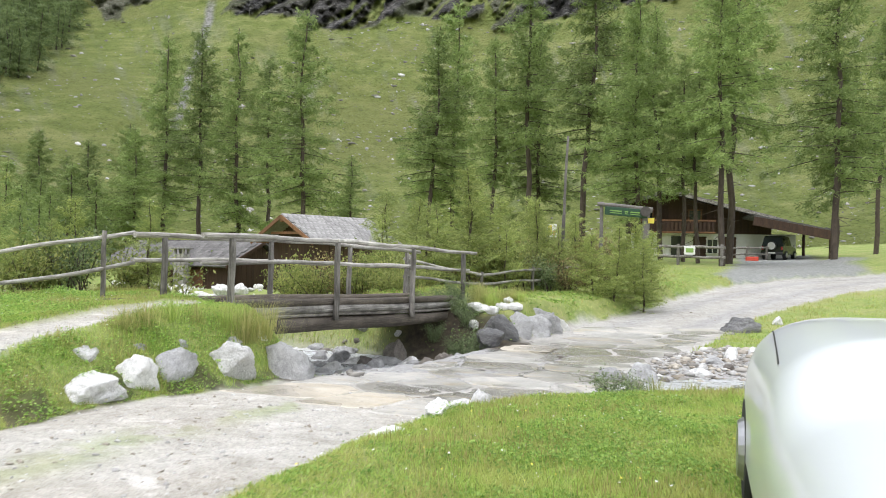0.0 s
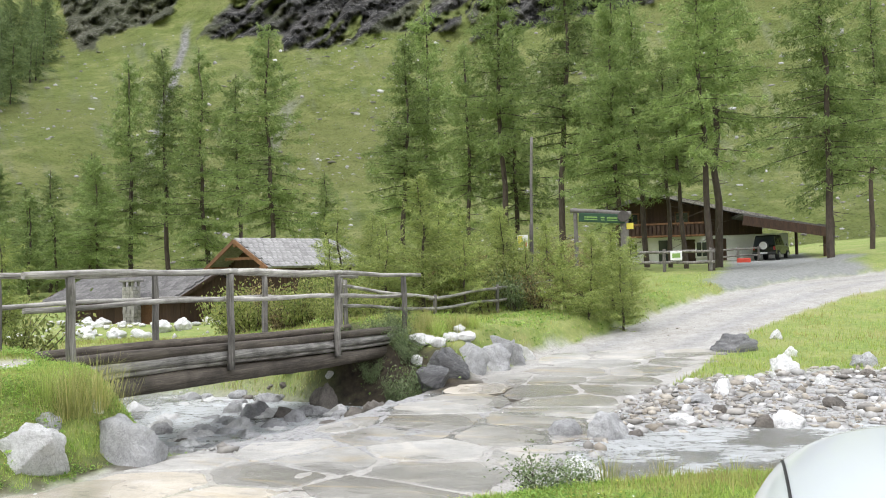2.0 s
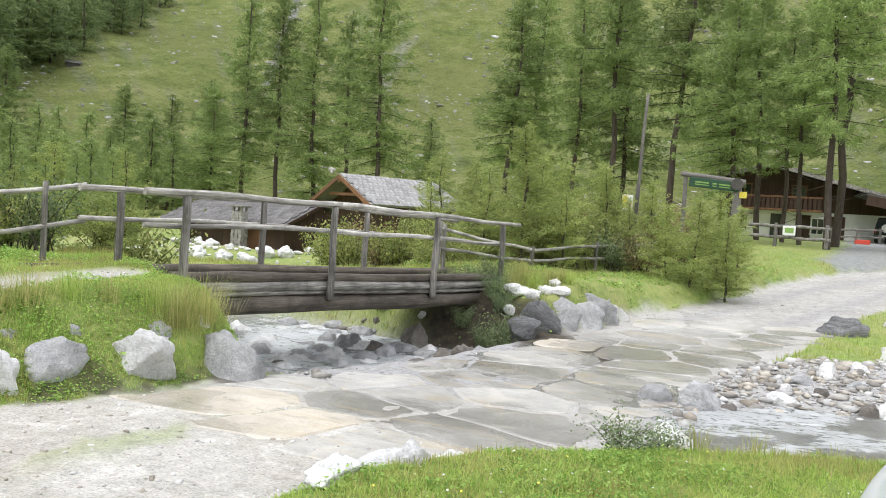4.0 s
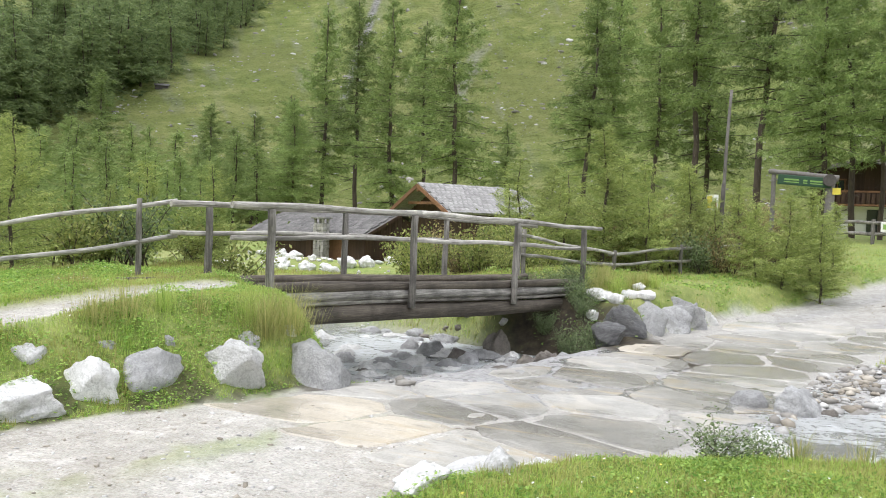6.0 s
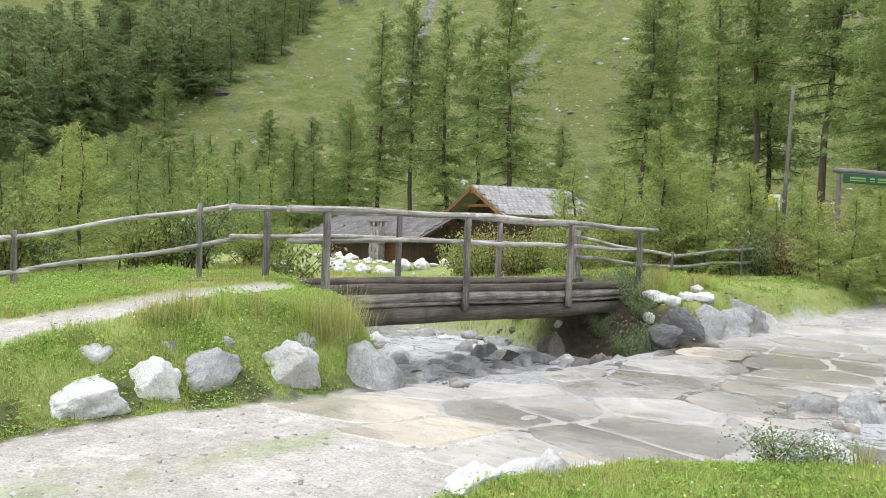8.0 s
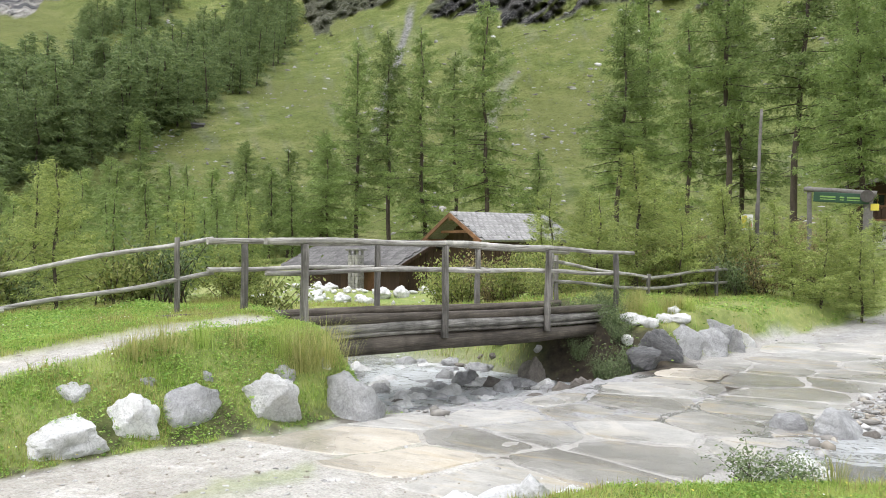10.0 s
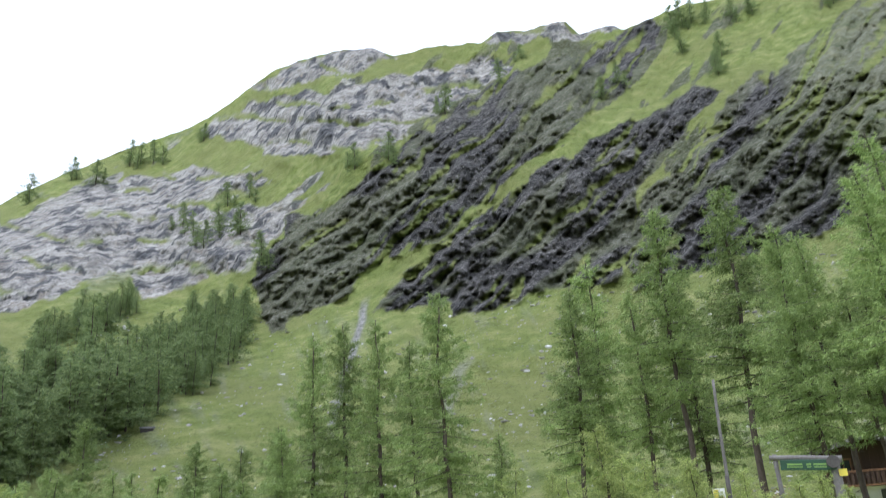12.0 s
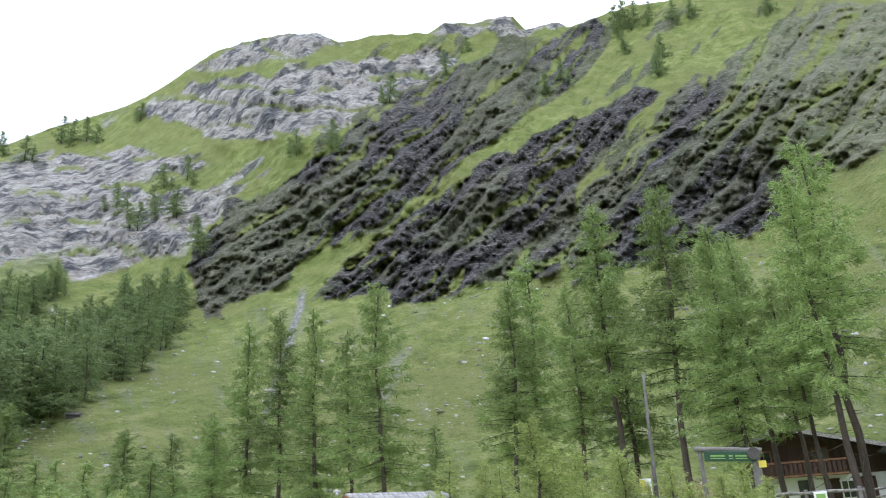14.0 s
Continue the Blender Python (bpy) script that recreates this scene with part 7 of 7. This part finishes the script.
scatter_stones("slope_boulders", P, "pale boulders strewn over the mountain meadow", M_shingle[:2], 8)
bar = on_mountain(-44.6, 8.1)
hutp = thing("hay_shed", pose(bar.x, bar.y, bar.z - 0.4, 0, 0, 40) @ Matrix.Diagonal((0.6, 0.6, 0.6, 1)), "tiny old hay shed with a grey roof on the slope", "shed")
bm = bmesh.new()
box(bm, (3.4, 2.6, 1.3), Matrix.Translation((0, 0, 0.5)))
part("wall", bm, M_dark_post, hutp)
for s in (1, -1):
    bm = bmesh.new()
    box(bm, (4.0, 1.9, 0.12), pose(0, s * 0.8, 1.45, -s * 24, 0, 0))
    part("roof", bm, M_old_roof, hutp)

# ---------- grass ----------
def grass_field(name, n, area, tall, dens, seed, mat, label, lean=0.5, where=None, width=0.05):
    r4 = np.random.RandomState(seed)
    x, y = r4.uniform(area[0], area[1], n), r4.uniform(area[2], area[3], n)
    z, gr, pa, sh, ya = ground(x, y)
    d, w, _ = along(x, y, ROAD)
    ok = (gr < 0.35) & (pa < 0.4) & (sh < 0.4) & (ya < 0.3) & (soil_and_bridge_shade(x, y) < 0.5) & (r4.rand(n) < dens(x, y))
    if where is not None:
        ok &= where(x, y)
    x, y, z = x[ok], y[ok], z[ok]
    m = len(x)
    patch = 0.55 + 0.9 * fbm(x * 1.3, y * 1.3, 3, 51)
    h = tall * r4.uniform(0.5, 1.3, m) * patch
    a = r4.uniform(0, 6.28, m)
    ln = r4.uniform(0.1, 1.0, m) * lean
    dx, dy = np.cos(a) * h * ln, np.sin(a) * h * ln
    b = r4.uniform(0, 6.28, m)
    wx, wy = np.cos(b) * width * h, np.sin(b) * width * h
    v = np.stack([np.c_[x - wx, y - wy, z - 0.01], np.c_[x + wx, y + wy, z - 0.01], np.c_[x + dx + wx * 0.2, y + dy + wy * 0.2, z + h * (1 - 0.3 * ln)]], 1).reshape(-1, 3)
    f = np.arange(m * 3).reshape(-1, 3)
    return tagged(new(name, mesh_from(name, v, f, [mat])), label, "grass", kind="stuff")


grass_field("near_grass", 200000, (-2.6, 4.5, -0.5, 6.4), 0.055, lambda x, y: np.clip(1.6 - 0.12 * y, 0.3, 1), 61, M_grass, "short green meadow grass on the near bank", 1.3, where=lambda x, y: along(x, y, ROAD)[2] < 0, width=0.09)
grass_field("bank_grass", 200000, (-10.5, -3.6, 0.0, 9.5), 0.048, lambda x, y: np.clip(1.4 + 0.13 * (x + 4), 0.25, 1), 62, M_grass, "green grass on the bank by the bridge", where=lambda x, y: along(x, y, ROAD)[2] > 0, width=0.09)
grass_field("far_grass", 120000, (-9, 12, 11.5, 34), 0.08, lambda x, y: np.clip(14 / y - 0.25, 0.05, 1), 63, M_grass, "meadow grass beyond the ford", width=0.09)
grass_field("stream_bank_grass", 40000, (-14, -2.2, 9, 20), 0.11, lambda x, y: np.where(along(x, y, BED)[0] > 1.95, 0.9, 0.1), 64, M_grass, "rough grass on the stream banks", width=0.07)
grass_field("near_dry_grass", 60000, (-2.4, 4.0, 0.5, 6.2), 0.08, lambda x, y: np.clip(fbm(x * 1.7, y * 1.7, 3, 57) * 3 - 1.3, 0, 1), 67, M_drygrass, "dry stalks among the near grass", where=lambda x, y: along(x, y, ROAD)[2] < 0, width=0.05)
tufts = lambda x, y: fbm(x * 1.1, y * 1.1, 3, 52) > 0.60
grass_field("dry_grass", 60000, (-10, -3.8, 1.5, 9.5), 0.11, lambda x, y: np.full(x.shape, 0.7), 65, M_drygrass, "dry yellowish grass on the bank", where=lambda x, y: tufts(x, y) & (along(x, y, ROAD)[2] > 0), width=0.03)
grass_field("dry_far_grass", 30000, (-6, 8, 12, 28), 0.12, lambda x, y: np.full(x.shape, 0.8), 66, M_drygrass, "dry yellowish grass beyond the ford", where=tufts, width=0.05)

grass_field("bank_litter", 60000, (-6.0, -3.6, 1.0, 7.0), 0.05, lambda x, y: smooth(0.75, 0.25, np.abs(along(x, y, ROAD)[0] - 1.45)) * smooth(0.35, 0.55, fbm(x * 3, y * 3, 3, 62)), 90, M_drygrass, "dry fallen stalks along the road edge", 3.0, lambda x, y: along(x, y, ROAD)[2] > 0, 0.05)
grass_field("stream_bank_dry_grass", 30000, (-14, -2.2, 9, 20), 0.14, lambda x, y: np.where(along(x, y, BED)[0] > 1.95, 0.7, 0.05), 89, M_drygrass, "dull dry grass on the stream banks", width=0.05)


def leaf_carpet(name, n, area, seed, label, side, size=(0.007, 0.019), high=0.05, patch=(0.3, 0.62)):
    """Low broad leaves lying at all angles among the grass."""
    r4 = np.random.RandomState(seed)
    x, y = r4.uniform(area[0], area[1], n), r4.uniform(area[2], area[3], n)
    z, gr, pa, sh, ya = ground(x, y)
    ok = (gr < 0.4) & (pa < 0.1) & (sh < 0.3) & (ya < 0.3) & (np.sign(along(x, y, ROAD)[2]) == side)
    thick = fbm(x * 1.9, y * 1.9, 4, 58 + seed % 3)
    ok &= thick > r4.uniform(*patch, n)
    c = np.c_[x, y, z + r4.uniform(0.012, 1, n) * high * np.clip(thick * 3 - 0.9, 0.2, 1.3)][ok]
    m = len(c)
    d = np.c_[r4.normal(0, 1, (m, 2)), r4.normal(0, 0.35, m)]
    d /= np.linalg.norm(d, axis=1)[:, None]
    w = np.c_[-d[:, 1], d[:, 0], r4.normal(0, 0.4, m)]
    ln = r4.uniform(*size, (m, 1))
    v = np.stack([c - d * ln, c + w * ln * 0.6, c + d * ln, c - w * ln * 0.6], 1).reshape(-1, 3)
    return tagged(new(name, mesh_from(name, v, np.arange(len(v)).reshape(-1, 4), [M_clover])), label, "grass", kind="stuff")


leaf_carpet("near_clover", 110000, (-2.4, 4.2, 0.3, 6.2), 68, "low clover leaves in the near grass", -1)
leaf_carpet("bank_clover", 130000, (-9.5, -3.7, 0.8, 8.5), 69, "low clover leaves on the grassy bank", 1)
leaf_carpet("bank_herbs", 60000, (-9.0, -3.7, 1.5, 8.5), 70, "broad-leaved green herbs on the stony bank", 1, (0.009, 0.024), 0.11, (0.40, 0.60))
leaf_carpet("near_herbs", 30000, (-2.4, 4.2, 1.5, 6.2), 71, "broad-leaved green herbs in the near grass", -1, (0.007, 0.017), 0.07, (0.42, 0.62))
leaf_carpet("meadow_herbs", 40000, (-9, 9, 12.5, 24), 72, "low green herbs in the meadow beyond the ford", 1, (0.02, 0.05), 0.12, (0.40, 0.60))

M_straw = leaf_mat("straw_grass_blades", (0.26, 0.32, 0.09), (0.60, 0.54, 0.24), 0.1, 0.6)


def tuft(x, y, size, n, seed, label):
    r4 = np.random.RandomState(seed)
    a, rr = r4.uniform(0, 6.28, n), np.abs(r4.normal(0, 0.42, n)) * size
    bx, by = rr * np.cos(a), rr * np.sin(a)
    h = size * r4.uniform(0.35, 1.5, n)
    lean = r4.uniform(0.05, 0.9, n)
    dx, dy = np.cos(a) * lean * h, np.sin(a) * lean * h
    w = 0.0017
    wx, wy = -np.sin(a) * w, np.cos(a) * w
    z = np.zeros(n) - 0.03
    v = np.stack([np.c_[bx - wx, by - wy, z], np.c_[bx + wx, by + wy, z], np.c_[bx + dx * 0.35 - wx, by + dy * 0.35 - wy, h * 0.6], np.c_[bx + dx * 0.35 + wx, by + dy * 0.35 + wy, h * 0.6], np.c_[bx + dx, by + dy, h * (1 - 0.35 * lean)]], 1).reshape(-1, 3)
    i = np.arange(n)[:, None] * 5
    f = np.concatenate([i + np.array([[0, 1, 3]]), i + np.array([[0, 3, 2]]), i + np.array([[2, 3, 4]])])
    ob = new("grass_tuft", mesh_from("grass_tuft", v, f, [M_straw if seed % 3 else M_grass]))
    ob.location = (x, y, ground_z(x, y))
    return tagged(ob, label, "grass tuft", "grass tufts")


for k, (x, y, s, n) in enumerate(((-4.78, 6.2, 0.44, 450), (-4.68, 6.5, 0.46, 450), (-4.98, 6.1, 0.36, 250), (-5.4, 4.8, 0.30, 220), (-5.5, 4.5, 0.26, 200), (-5.3, 5.2, 0.28, 200), (-5.2, 5.6, 0.25, 150), (-2.85, 14.0, 0.35, 400), (-2.6, 13.75, 0.28, 350), (-3.0, 13.7, 0.3, 350), (-2.35, 14.1, 0.28, 350), (-2.0, 14.3, 0.25, 300), (-3.05, 14.3, 0.3, 350), (-2.2, 14.4, 0.28, 300))):
    tuft(x, y, s, n, 91 + k, "tall dry tuft of ochre grass on the bank")

for k, (x, y, s, n) in enumerate(((1.55, 3.6, 0.16, 140), (0.55, 5.0, 0.2, 120), (0.95, 5.2, 0.18, 110), (-0.7, 4.75, 0.15, 90), (1.5, 5.5, 0.2, 110))):
    tuft(x, y, s, n, 191 + 3 * k, "thin dry tuft of grass on the near bank")


def flowers(name, n, area, seed, mat, label):
    """Tiny flower heads scattered in the grass."""
    r4 = np.random.RandomState(seed)
    x, y = r4.uniform(area[0], area[1], n), r4.uniform(area[2], area[3], n)
    z, gr, pa, sh, ya = ground(x, y)
    ok = (gr < 0.2) & (pa < 0.2) & (sh < 0.2) & (ya < 0.2)
    x, y, z = x[ok], y[ok], z[ok] + r4.uniform(0.03, 0.07, ok.sum())
    s = 0.005 + 0.006 * r4.rand(len(x))
    a = r4.uniform(0, 6.28, len(x))
    v = np.stack([np.c_[x + s * np.cos(a + k), y + s * np.sin(a + k), z + 0.4 * s * np.cos(a * 3 + k)] for k in (0, 1.57, 3.14, 4.71)], 1).reshape(-1, 3)
    tagged(new(name, mesh_from(name, v, np.arange(len(v)).reshape(-1, 4), [mat])), label, "flowers", kind="stuff")


flowers("white_flowers", 1300, (-9.5, 4, 1, 9), 81, M_white_frame, "tiny white flowers in the grass")
flowers("yellow_flowers", 600, (-9.5, 4, 1, 9), 82, M_yellow, "tiny yellow flowers in the grass")
